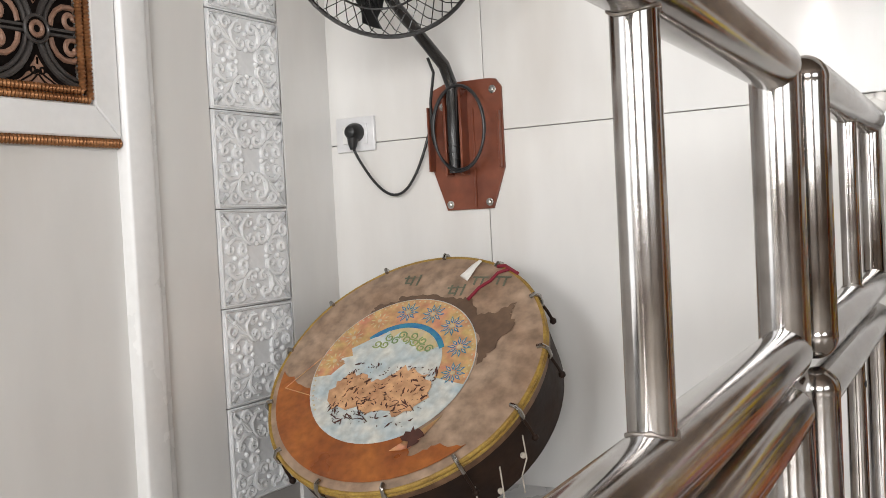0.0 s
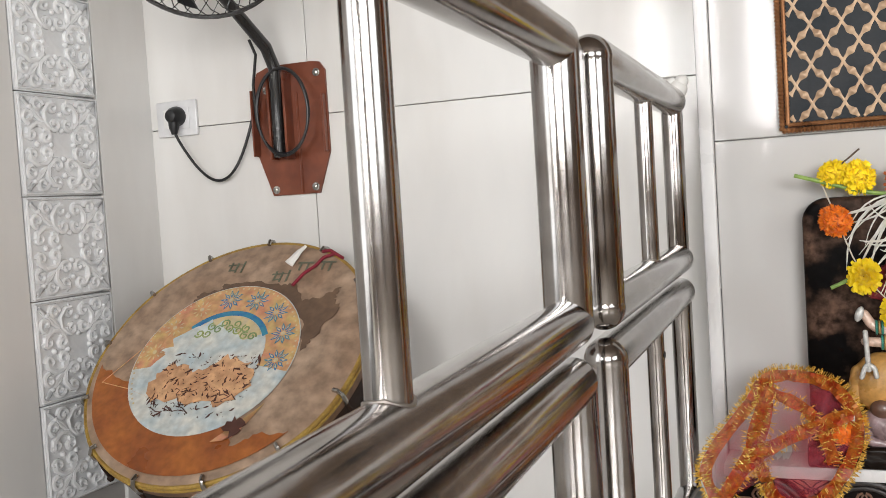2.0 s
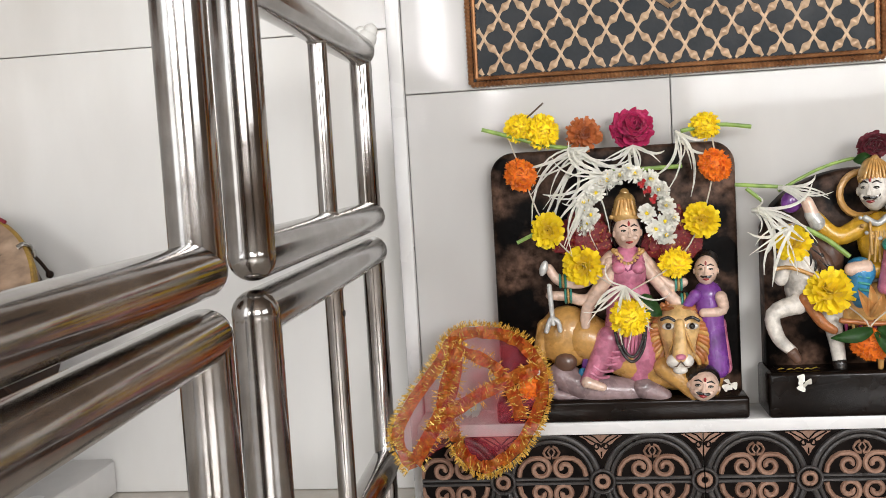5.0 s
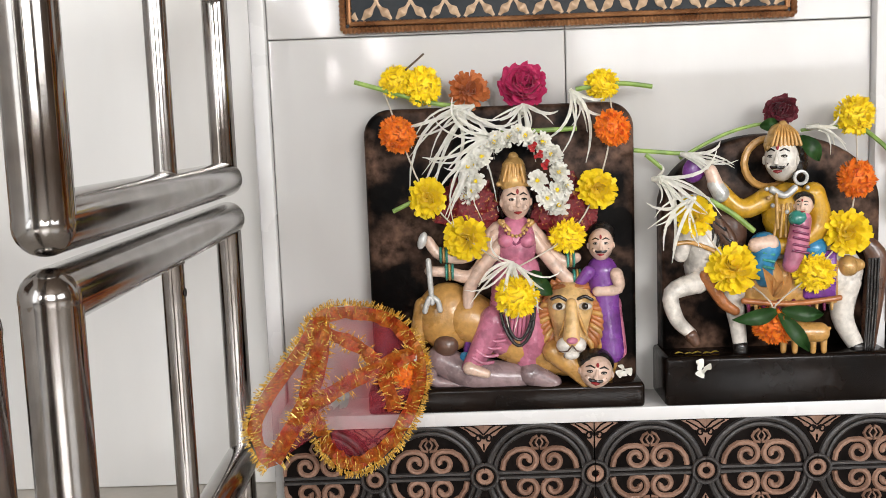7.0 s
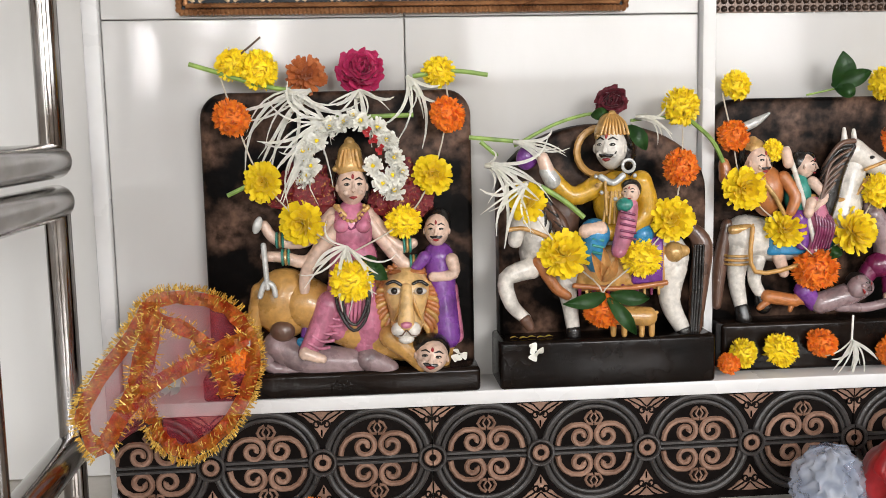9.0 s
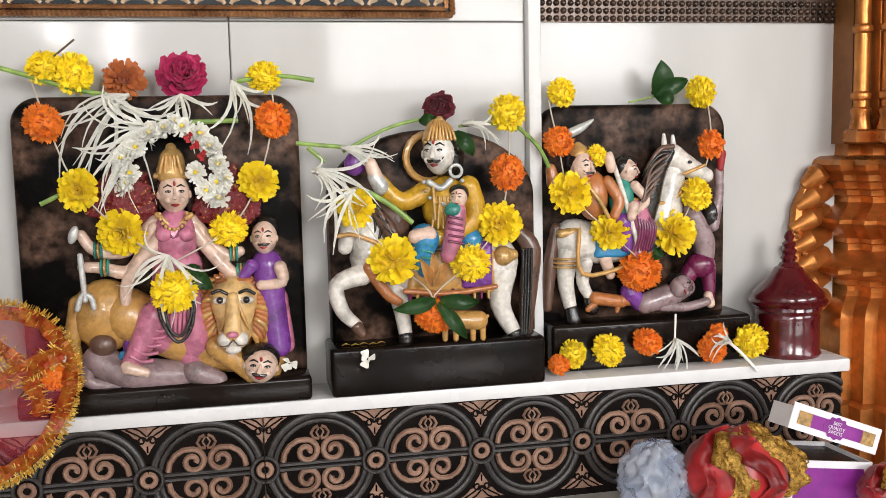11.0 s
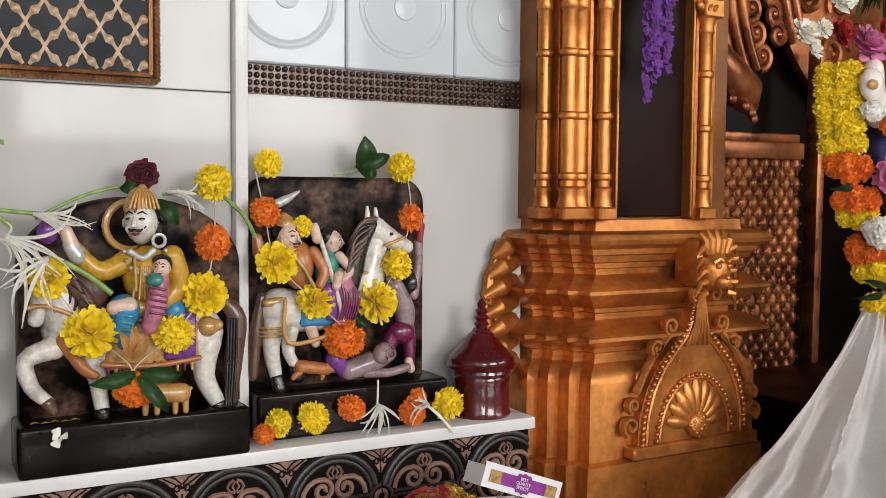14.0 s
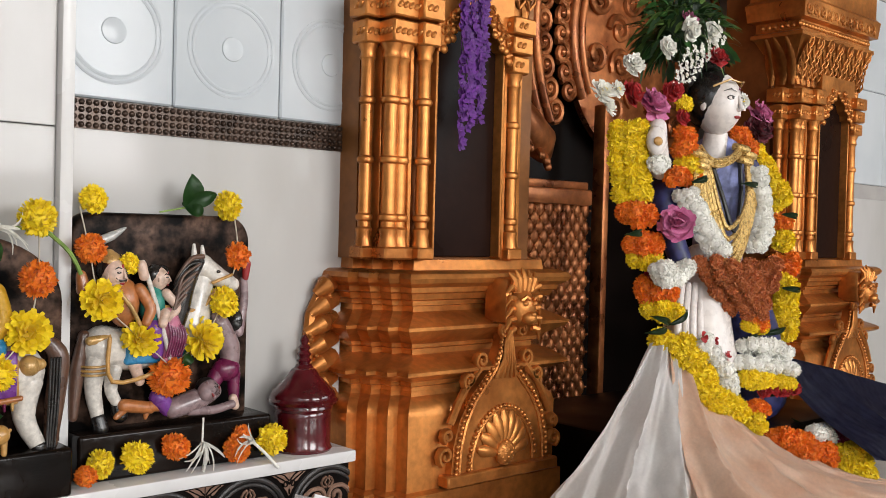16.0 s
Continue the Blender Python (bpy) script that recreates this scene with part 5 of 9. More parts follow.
YELM = petal_mat("yellow_petals", (1.0, 0.80, 0.008), (0.98, 0.66, 0.003))
ORAM = petal_mat("orange_petals", (0.95, 0.26, 0.006), (0.88, 0.17, 0.003))
WHITEF = petal_mat("white_petals", (0.97, 0.96, 0.90), (0.94, 0.92, 0.82))
RUSTM = petal_mat("rust_brown_petals", (0.62, 0.19, 0.045), (0.42, 0.10, 0.022))
WHITEF.node_tree.nodes["Principled BSDF"].inputs["Subsurface Weight"].default_value = 0.35
PINKM = petal_mat("crimson_pink_petals", (0.58, 0.02, 0.13), (0.40, 0.008, 0.07))
DRED = petal_mat("dark_red_petals", (0.16, 0.006, 0.018), (0.08, 0.003, 0.01))
LILAC = petal_mat("pink_lotus_petals", (0.72, 0.22, 0.40), (0.52, 0.10, 0.27))
REDM = petal_mat("red_petals", (0.5, 0.012, 0.015), (0.35, 0.006, 0.008))
PEACH = petal_mat("peach_petals", (0.78, 0.46, 0.16), (0.7, 0.33, 0.08))
STEM = mat("green_stem", (0.28, 0.42, 0.09), 0.5, 0, (0.18, 0.3, 0.06), 60, fine=0.2)
TWIG = mat("dry_twig", (0.12, 0.08, 0.05), 0.8, fine=0.3)
LEAFM = mat("green_leaf", (0.045, 0.14, 0.03), 0.4, 0, (0.025, 0.085, 0.018), 40, fine=0.2, bump=0.3, bscale=120)
GAUZE = mat("red_gauze_gold_thread", (0.19, 0.004, 0.009), 0.6, 0, (0.62, 0.30, 0.06), 210, fine=0.55, bump=1.0, bscale=260, lo=0.33, hi=0.41)
STRING = mat("pale_cotton_string", (0.62, 0.55, 0.45), 0.8, fine=0.2)


def pompon(kind):
    """One flower head of unit radius about its centre, facing +z."""
    q = random.Random(len(kind) * 7 + ord(kind[0]))
    bm = bmesh.new()
    mats = {"yellow": [YELM], "open": [YELM], "orange": [ORAM], "white": [WHITEF, YELM], "rust": [RUSTM], "rose": [PINKM], "darkrose": [DRED], "redbit": [REDM],
            "jasmine": [WHITEF], "lotus": [LILAC], "redrose": [REDM], "whiterose": [WHITEF], "whitepom": [WHITEF], "rustpom": [RUSTM]}[kind]
    rosy = kind in ("rose", "darkrose", "lotus", "redrose", "whiterose")
    n = {"open": 96, "white": 44, "rust": 90, "redbit": 5, "jasmine": 5}.get(kind, {"rose": 60, "darkrose": 46}.get(kind, 26) if rosy else 210)
    lo = {"open": -0.2, "white": -0.1, "rust": -0.2, "jasmine": 0.0, "redbit": 0.1}.get(kind, -0.62)
    if kind in ("yellow", "orange", "whitepom", "rustpom"):
        M = 250
        for i in range(M):
            zc = -0.55 + 1.53 * (i + 0.5) / M
            a = i * 2.39996 + q.uniform(-0.25, 0.25)
            el = math.asin(max(-0.9, min(0.985, zc)))
            d = Vector((math.cos(a) * math.cos(el), math.sin(a) * math.cos(el), math.sin(el)))
            s = Vector((-math.sin(a), math.cos(a), 0))
            up = d.cross(s) * q.uniform(-0.6, 0.9)
            tw = q.uniform(-1.2, 1.2)
            s = (s * math.cos(tw) + d.cross(s) * math.sin(tw)).normalized()
            l, w = q.uniform(0.80, 1.10), q.uniform(0.085, 0.145)
            lo_ = [bm.verts.new(d * 0.50 + s * w * 0.4 * k) for k in (-1, 1)]
            mid = [bm.verts.new(d * l * 0.84 + up * 0.08 + s * w * k) for k in (-1, 0, 1)]
            tip = [bm.verts.new(d * l * (1.0 - 0.09 * (j % 2)) + up * 0.24 + s * w * k) for j, k in enumerate((-1.0, -0.4, 0.2, 0.9))]
            for f in ((lo_[0], lo_[1], mid[1]), (lo_[0], mid[1], mid[0]), (lo_[1], mid[2], mid[1]), (mid[0], mid[1], tip[1], tip[0]), (mid[1], mid[2], tip[3], tip[2]), (mid[1], tip[2], tip[1])):
                bm.faces.new(f)
        n = 0
    for i in range(n):
        u = (i + 0.5) / n
        zc = lo + (1 - lo) * u
        a = i * 2.39996 + q.uniform(-0.2, 0.2)
        if rosy:
            el = -0.4 + 1.75 * u
            l, w = 0.95 - 0.3 * u, 0.75 - 0.4 * u
        else:
            el = math.asin(max(-0.95, min(0.97, zc))) + (q.uniform(-0.12, 0.12) if n > 60 else 0)
            l = {"open": 1.05, "white": 1.0, "rust": 1.0, "jasmine": 1.0, "redbit": 1.0}.get(kind, 0.98) * q.uniform(0.9, 1.08) * (1 - 0.25 * max(0, zc) ** 2 if kind in ("open", "rust", "white") else 1)
            w = {"open": 0.135, "white": 0.17, "rust": 0.12, "jasmine": 0.45, "redbit": 0.5}.get(kind, 0.125) * q.uniform(0.8, 1.2)
        d = Vector((math.cos(a) * math.cos(el), math.sin(a) * math.cos(el), math.sin(el)))
        s = Vector((-math.sin(a), math.cos(a), 0))
        up = d.cross(s)
        if up.z < 0:
            up = -up
        tw = q.uniform(-0.5, 0.5)
        s2 = s * math.cos(tw) + up * math.sin(tw)
        cup = 0.28 if rosy else 0.1
        base = d * 0.12 * l
        rows = []
        for t, ww, lift in ((0.12, 0.35, 0), (0.6, 0.85, -cup * 0.4), (0.88, 1.0, 0.05), (1.0, 0.72, 0.12 + q.uniform(-0.12, 0.12) * (2.6 if rosy else 1))):
            c = base + d * l * (t - 0.12) + up * lift * l * 0.6
            rows.append([bm.verts.new(c + s2 * w * ww * k + up * (cup * w * k * k)) for k in (-1, 0, 1)])
        for r0, r1 in zip(rows, rows[1:]):
            for k in range(2):
                bm.faces.new((r0[k], r0[k + 1], r1[k + 1], r1[k]))
    if kind == "white":
        ball(bm, (0, 0, 0.42), (0.2, 0.2, 0.2), 1, 10, 6)
    if kind in ("yellow", "orange", "whitepom", "rustpom"):
        ball(bm, (0, 0, -0.05), (0.9 if kind == "whitepom" else 0.8,) * 3, 0, 14, 9)
    me = bpy.data.meshes.new(kind + "_flower")
    bm.to_mesh(me)
    bm.free()
    for m in mats:
        me.materials.append(m)
    me.shade_smooth()
    return me


HEADS = {}
NAMES = {"yellow": "marigold", "open": "marigold", "orange": "marigold", "white": "chrysanthemum", "rust": "chrysanthemum", "rose": "rose", "darkrose": "rose", "redbit": "petal",
         "jasmine": "jasmine", "lotus": "lotus", "redrose": "rose", "whiterose": "rose", "whitepom": "chrysanthemum", "rustpom": "chrysanthemum"}
SAYS = {"yellow": "full yellow marigold head resting on the white shelf", "orange": "full orange marigold head resting on the white shelf", "jasmine": "small white blossom stuck to the black stone base"}
fr = random.Random(21)


def bloom(host, kind, p, r, tilt=(0, 0), way=(0, -1, 0.25)):
    if kind not in HEADS:
        HEADS[kind] = pompon(kind)
    w = (Vector(way) + Vector((fr.uniform(-0.35, 0.35) + tilt[0], 0, fr.uniform(-0.3, 0.35) + tilt[1]))).normalized()
    ob = new(NAMES[kind], HEADS[kind])
    m = Matrix.Translation(p) @ w.to_track_quat("Z", "Y").to_matrix().to_4x4() @ Matrix.Rotation(fr.uniform(0, 6), 4, "Z") @ Matrix.Diagonal((r, r * fr.uniform(0.86, 1.0), r * 0.95, 1))
    if host is None:
        ob.matrix_basis = m
        return tagged(ob, SAYS.get(kind, "marigold head on the shelf"), "flower", "loose flowers on the shelf")
    ob.parent = host
    ob.matrix_basis = Matrix.Translation(-Vector(host.location)) @ m
    return ob


def garland(name, label, at):
    return thing(name, label, "garland" if name != "white_lily" else "flower", "", at)


def strand(host, name, pts, r, material):
    bm = bmesh.new()
    P3 = [Vector(p) for p in pts]
    fine = []
    for i in range(len(P3) - 1):
        for k in range(4):
            t = k / 4
            a, b, c, d = P3[max(i - 1, 0)], P3[i], P3[i + 1], P3[min(i + 2, len(P3) - 1)]
            fine.append(0.5 * ((2 * b) + (c - a) * t + (2 * a - 5 * b + 4 * c - d) * t * t + (3 * b - a - 3 * c + d) * t ** 3))
    fine.append(P3[-1])
    tube(bm, fine, r, 7)
    return part(name, placed(bm, Matrix.Translation(-Vector(host.location))), material, host)


def ribbon(bm, pts, w, mi=0, side=Vector((0, 1, 0))):
    n = len(pts)
    rows = []
    for i, p in enumerate(pts):
        t = (pts[min(i + 1, n - 1)] - pts[max(i - 1, 0)]).normalized()
        s = t.cross(side)
        s = s.normalized() if s.length > 1e-5 else Vector((1, 0, 0))
        ww = w * math.sin(math.pi * (0.12 + 0.86 * i / (n - 1))) ** 0.6
        rows.append([p - s * ww, p + side * ww * 0.35, p + s * ww])
    loft(bm, rows, mi, False, False)


def lily(host, p, ang, n, length, spread):
    """Spider lily: thin curling white petals from one point; the angle is in the plane of the wall, in degrees."""
    bm = bmesh.new()
    for k in range(n):
        a = radians(ang + spread * (k / max(1, n - 1) - 0.5) + fr.uniform(-8, 8))
        l = length * fr.uniform(0.75, 1.2)
        curl = fr.uniform(-0.8, 0.8)
        pts = []
        for i in range(9):
            t = i / 8
            d = 0.25 * l * math.sin(math.pi * t * 0.9)
            b = a + curl * t * t
            pts.append(Vector(p) - Vector(host.location) + Vector((math.cos(b) * l * t, -d * 0.5 - 0.004 * (k % 3), math.sin(b) * l * t - (0.12, 0.34, 0.6)[k % 3] * l * t ** 2.2)))
        ribbon(bm, pts, 0.0014 + 0.0009 * (k % 2))
    tube(bm, [Vector(p) - Vector(host.location), Vector(p) - Vector(host.location) + Vector((math.cos(radians(ang)) * length * 0.3, -0.006, math.sin(radians(ang)) * length * 0.3))], [0.003, 0.005], 8)
    bmesh.ops.solidify(bm, geom=bm.faces[:], thickness=0.0004)
    return tagged(part("lily", bm, WHITEF, host, "white spider lily petals"), kind="stuff")


def leaf(host, a, b, w, material=None):
    a, b = Vector(a) - Vector(host.location), Vector(b) - Vector(host.location)
    d = b - a
    s = d.cross(Vector((0, 1, 0))).normalized()
    rows = []
    for i in range(9):
        t = i / 8
        ww = w * math.sin(math.pi * (0.06 + 0.93 * t)) ** 0.8 * (1 - 0.25 * t)
        c = a + d * t + Vector((0, -0.012 * math.sin(math.pi * t), 0))
        rows.append([c - s * ww + Vector((0, -0.003, 0)), c - s * ww * 0.5, c + Vector((0, 0.0015, 0)), c + s * ww * 0.5, c + s * ww + Vector((0, -0.003, 0))])
    bm = bmesh.new()
    loft(bm, rows, 0, False, False)
    bmesh.ops.solidify(bm, geom=bm.faces[:], thickness=0.0005)
    return part("leaf", bm, material or LEAFM, host, "" if material else "green leaf")


def glitter_cloth(host, c, r, seed):
    """A crumpled lump of red gauze with gold thread."""
    bm = bmesh.new()
    o = Vector(c) - Vector(host.location)
    rings = []
    for j in range(1, 26):
        a = math.pi * j / 26
        rings.append([])
        for k in range(44):
            t = 2 * math.pi * k / 44
            n = Vector((math.sin(a) * math.cos(t), math.sin(a) * math.sin(t), -math.cos(a)))
            f = 1 + 0.5 * noise.noise(n * 2.2 + Vector((seed, 0, 0))) + 0.45 * (0.35 - abs(noise.noise(n * 5.5 + Vector((0, seed, 0)))))
            rings[-1].append(o + Vector((n.x * r[0], n.y * r[1], n.z * r[2])) * f)
    loft(bm, rings)
    return part("red_gauze", bm, GAUZE, host, "crumpled red gauze with gold thread", angle=30)


def petals(p, z):
    bm = bmesh.new()
    for k in range(5):
        c = Vector((p[0] - 0.018 + 0.012 * k, p[1] - 0.004 * (k % 2), z + 0.002))
        rows = [[c + Vector((0.011 * t, s * 0.004 * math.sin(math.pi * (0.1 + 0.8 * t)), 0.002 * math.sin(3 * t))) for s in (-1, 0, 1)] for t in (0, 0.3, 0.6, 1)]
        loft(bm, rows, 0, False, False)
    bmesh.ops.solidify(bm, geom=bm.faces[:], thickness=0.0005)
    return mesh_thing("petals", bm, YELM, "fallen yellow petals on the black stone base", "petals", kind="stuff")


# ---- relief kit ----
PAL = [("black", (0.012, 0.010, 0.009), 0.25), ("skin", (0.66, 0.47, 0.37), 0.3), ("pink", (0.52, 0.17, 0.26), 0.3), ("purple", (0.17, 0.045, 0.26), 0.25), ("yellow", (0.52, 0.29, 0.02), 0.28),
       ("ochre", (0.50, 0.27, 0.075), 0.3), ("mauve", (0.27, 0.19, 0.195), 0.3), ("blue", (0.03, 0.22, 0.42), 0.3), ("teal", (0.03, 0.24, 0.19), 0.35), ("white", (0.66, 0.62, 0.56), 0.28),
       ("red", (0.28, 0.012, 0.014), 0.5), ("maroon", (0.15, 0.012, 0.06), 0.3), ("gold", (0.50, 0.30, 0.10), 0.3), ("orange", (0.42, 0.15, 0.045), 0.35), ("brown", (0.11, 0.055, 0.035), 0.35), ("silver", (0.5, 0.5, 0.48), 0.3), ("lion", (0.66, 0.42, 0.17), 0.3)]
C, IDOLM = {}, [STONE]
for nm, col, ro in PAL:
    C[nm] = len(IDOLM)
    IDOLM.append(mat(nm + "_painted_stone", tuple(min(0.85, c * 1.18) for c in col), ro, 0.2 if nm in ("gold", "silver") else 0, tuple(c * 0.68 for c in col), 34, rvar=0.12, fine=0.3, bump=0.45, bscale=130, coat=0.3, lo=0.3, hi=0.5))

C["base"] = len(IDOLM)
IDOLM.append(STONEB)


def limb(bm, pts, rs, mi):
    P3 = [Vector(p) for p in pts]
    fine, rr = [], []
    for i in range(len(P3) - 1):
        for k in range(4):
            t = k / 4
            a, b, c, d = P3[max(i - 1, 0)], P3[i], P3[i + 1], P3[min(i + 2, len(P3) - 1)]
            fine.append(0.5 * ((2 * b) + (c - a) * t + (2 * a - 5 * b + 4 * c - d) * t * t + (3 * b - a - 3 * c + d) * t ** 3))
            rr.append(rs[i] * (1 - t) + rs[i + 1] * t)
    fine.append(P3[-1])
    rr.append(rs[-1])
    big = max(rs) > 0.006
    tube(bm, fine, rr, 14 if big else 8, mi)
    ball(bm, P3[0], rs[0] * 1.0, mi, 12 if big else 8, 8 if big else 6)
    ball(bm, P3[-1], rs[-1] * 1.0, mi, 12 if big else 8, 8 if big else 6)


def ring(bm, c, r, w, mi):
    tube(bm, [Vector(c) + Vector((r * math.cos(a), 0, r * math.sin(a))) for a in (2 * math.pi * k / 20 for k in range(21))], w, 7, mi)


def slab(bm, x0, x1, z0, z1, y0, y1, r):
    pts = [(x0, z0), (x1, z0)]
    for cx_, a0 in ((x1 - r, 0), (x0 + r, math.pi / 2)):
        pts += [(cx_ + r * math.cos(a0 + math.pi / 2 * k / 8), z1 - r + r * math.sin(a0 + math.pi / 2 * k / 8)) for k in range(9)]
    inset = [(x0 + x1) / 2, (z0 + z1) / 2]

    def sh(d):
        return [(x + (d if x < inset[0] else -d), z + (d if z < inset[1] else -d)) for x, z in pts]
    loft(bm, [[Vector((x, y, z)) for x, z in sh(d)] for y, d in ((y1, 0), (y0 + 0.006, 0), (y0 + 0.002, 0.002), (y0, 0.006))])


def arch_slab(bm, x0, x1, z0, zs, rise, y0, y1):
    pts = [(x0, z0), (x1, z0)] + [((x0 + x1) / 2 + (x1 - x0) / 2 * math.cos(math.pi * k / 24), zs + rise * math.sin(math.pi * k / 24)) for k in range(25)]
    c = ((x0 + x1) / 2, (z0 + zs) / 2)
    loft(bm, [[Vector((c[0] + (x - c[0]) * s, y, c[1] + (z - c[1]) * s)) for x, z in pts] for y, s in ((y1, 1), (y0 + 0.006, 1), (y0 + 0.002, 0.99), (y0, 0.965))])


def idol(name, bm, label):
    return mesh_thing(name, bm, IDOLM, label, "relief statue", "carved reliefs on the shelf", angle=50)



def face(bm, c, w, h, d, mi, turn=0.0, moustache=False, tilt=0.0, mark=True):
    """An egg-shaped head facing -y with raised nose, lips, eyes and brows; turn is about z in degrees."""
    M = Matrix.Translation(c) @ Matrix.Rotation(radians(turn), 4, "Z") @ Matrix.Rotation(radians(tilt), 4, "Y")

    def S(x, z, out=1.0):
        return M @ Vector((x * w, -d * math.sqrt(max(0.05, 1 - x * x - 0.9 * z * z)) * out, z * h))
    rings = []
    for j in range(1, 14):
        a = math.pi * j / 14
        z = -math.cos(a)
        k = math.sin(a) * (1.0 - 0.18 * z * z if z < 0 else 1.0)
        rings.append([M @ Vector((w * k * math.cos(t), d * k * math.sin(t), h * z)) for t in (2 * math.pi * i / 22 for i in range(22))])
    loft(bm, rings, mi)
    ball(bm, M @ Vector((0, d * 0.42, h * 0.30)), (w * 1.08, d * 0.98, h * 0.92), C["black"], 18, 11, (0, 0, turn))
    u = w * 0.1
    tube(bm, [S(0, 0.28), S(0, 0.0, 1.10), S(0, -0.14, 1.2), S(0, -0.2, 1.0)], [u * 0.8, u * 1.1, u * 1.7, u], 8, mi)
    for sx in (-1, 1):
        e = S(sx * 0.40, 0.14)
        ball(bm, e, (w * 0.20, w * 0.10, w * 0.095), C["black"], 10, 6)
        ball(bm, S(sx * 0.40, 0.13, 1.05), (w * 0.13, w * 0.08, w * 0.045), C["white"], 10, 6)
        ball(bm, S(sx * 0.39, 0.14, 1.13), (w * 0.06, w * 0.05, w * 0.055), C["black"], 8, 5)
        tube(bm, [S(sx * 0.14, 0.36, 1.02), S(sx * 0.40, 0.45, 1.03), S(sx * 0.66, 0.33, 1.04)], [u * 0.4, u * 0.65, u * 0.3], 6, C["black"])
        ball(bm, S(sx * 0.97, -0.05), (w * 0.12, w * 0.22, h * 0.2), mi, 8, 6)
        ball(bm, S(sx * 0.42, -0.28, 0.93), (w * 0.24, w * 0.16, w * 0.22), mi, 8, 6)
        if moustache:
            tube(bm, [S(0.02 * sx, -0.33, 1.08), S(sx * 0.26, -0.36, 1.06), S(sx * 0.52, -0.26, 1.03), S(sx * 0.62, -0.16, 1.03)], [u * 0.8, u * 1.1, u * 0.7, u * 0.25], 7, C["black"])
    tube(bm, [S(-0.24, -0.50, 1.0), S(0, -0.53, 1.09), S(0.24, -0.50, 1.0)], [u * 0.5, u * 1.1, u * 0.5], 7, C["red"])
    if mark:
        ball(bm, S(0, 0.52, 1.03), (w * 0.09, w * 0.06, h * 0.14), C["red"], 8, 6)


# ---- carved reliefs and their flowers ----
bm = bmesh.new()
slab(bm, 0.003, 0.364, 0.18, 0.585, 1.557, 1.594, 0.035)
box(bm, (-0.002, 1.508, 0.18), (0.366, 1.562, 0.214), C['base'], 0.006, 3)
limb(bm, [(0.095, 1.53, 0.249), (0.14, 1.53, 0.228), (0.216, 1.53, 0.222)], [0.02, 0.023, 0.0184], C['mauve'])
limb(bm, [(0.216, 1.52, 0.228), (0.246, 1.52, 0.215)], [0.0168, 0.0107], C['mauve'])
limb(bm, [(0.096, 1.525, 0.262), (0.083, 1.525, 0.223), (0.132, 1.525, 0.214)], [0.0107, 0.0092, 0.0069], C['mauve'])
limb(bm, [(0.155, 1.52, 0.218), (0.208, 1.52, 0.211)], [0.0077, 0.0061], C['mauve'])
ball(bm, (0.108, 1.54, 0.305), (0.0445, 0.0280, 0.0475), C['ochre'], 16, 10)
limb(bm, [(0.075, 1.535, 0.322), (0.065, 1.535, 0.268), (0.079, 1.535, 0.229)], [0.0122, 0.0099, 0.0084], C['ochre'])
limb(bm, [(0.135, 1.54, 0.304), (0.21, 1.54, 0.263), (0.264, 1.54, 0.245)], [0.0352, 0.0306, 0.026], C['ochre'])
ball(bm, (0.104, 1.52, 0.27), (0.0167, 0.0120, 0.0152), C['brown'], 16, 10)
limb(bm, [(0.247, 1.51, 0.26), (0.269, 1.51, 0.24), (0.287, 1.51, 0.219)], [0.0166, 0.0136, 0.0091], C['ochre'])
limb(bm, [(0.298, 1.53, 0.285), (0.32, 1.53, 0.253), (0.316, 1.53, 0.214)], [0.0168, 0.0153, 0.0092], C['ochre'])
ball(bm, (0.27, 1.532, 0.298), (0.040, 0.026, 0.047), C['orange'], 16, 10)
for k in range(30):
    t = math.pi * (-0.28 + 1.56 * k / 29)
    for rr, yy in ((0.030, 1.512), (0.037, 1.524)):
        limb(bm, [(0.269 + rr * math.cos(t), yy, 0.306 + rr * 1.15 * math.sin(t)), (0.269 + (rr + 0.009) * math.cos(t + 0.06), yy - 0.002, 0.302 + (rr + 0.009) * 1.15 * math.sin(t)),
                  (0.269 + (rr + 0.015) * math.cos(t), yy + 0.006, 0.290 + (rr + 0.014) * 1.15 * math.sin(t))], [0.0042, 0.0040, 0.0014], C['orange' if k % 3 else 'ochre'])
loft(bm, [[Vector((0.269 + a * f * math.cos(t), 1.512 + 0.026 * f * math.sin(t) + dy, z)) for t in (2 * math.pi * i / 20 for i in range(20))] for z, a, f, dy in (
    (0.256, 0.012, 0.5, 0), (0.262, 0.020, 0.8, -0.002), (0.276, 0.022, 1.0, -0.004), (0.296, 0.024, 1.0, -0.002), (0.315, 0.030, 1.0, 0.0), (0.330, 0.032, 0.98, 0.001), (0.343, 0.028, 0.85, 0.003), (0.351, 0.018, 0.6, 0.006))], C['lion'])
limb(bm, [(0.268, 1.487, 0.327), (0.267, 1.480, 0.302), (0.266, 1.476, 0.283)], [0.0075, 0.0095, 0.0115], C['lion'])
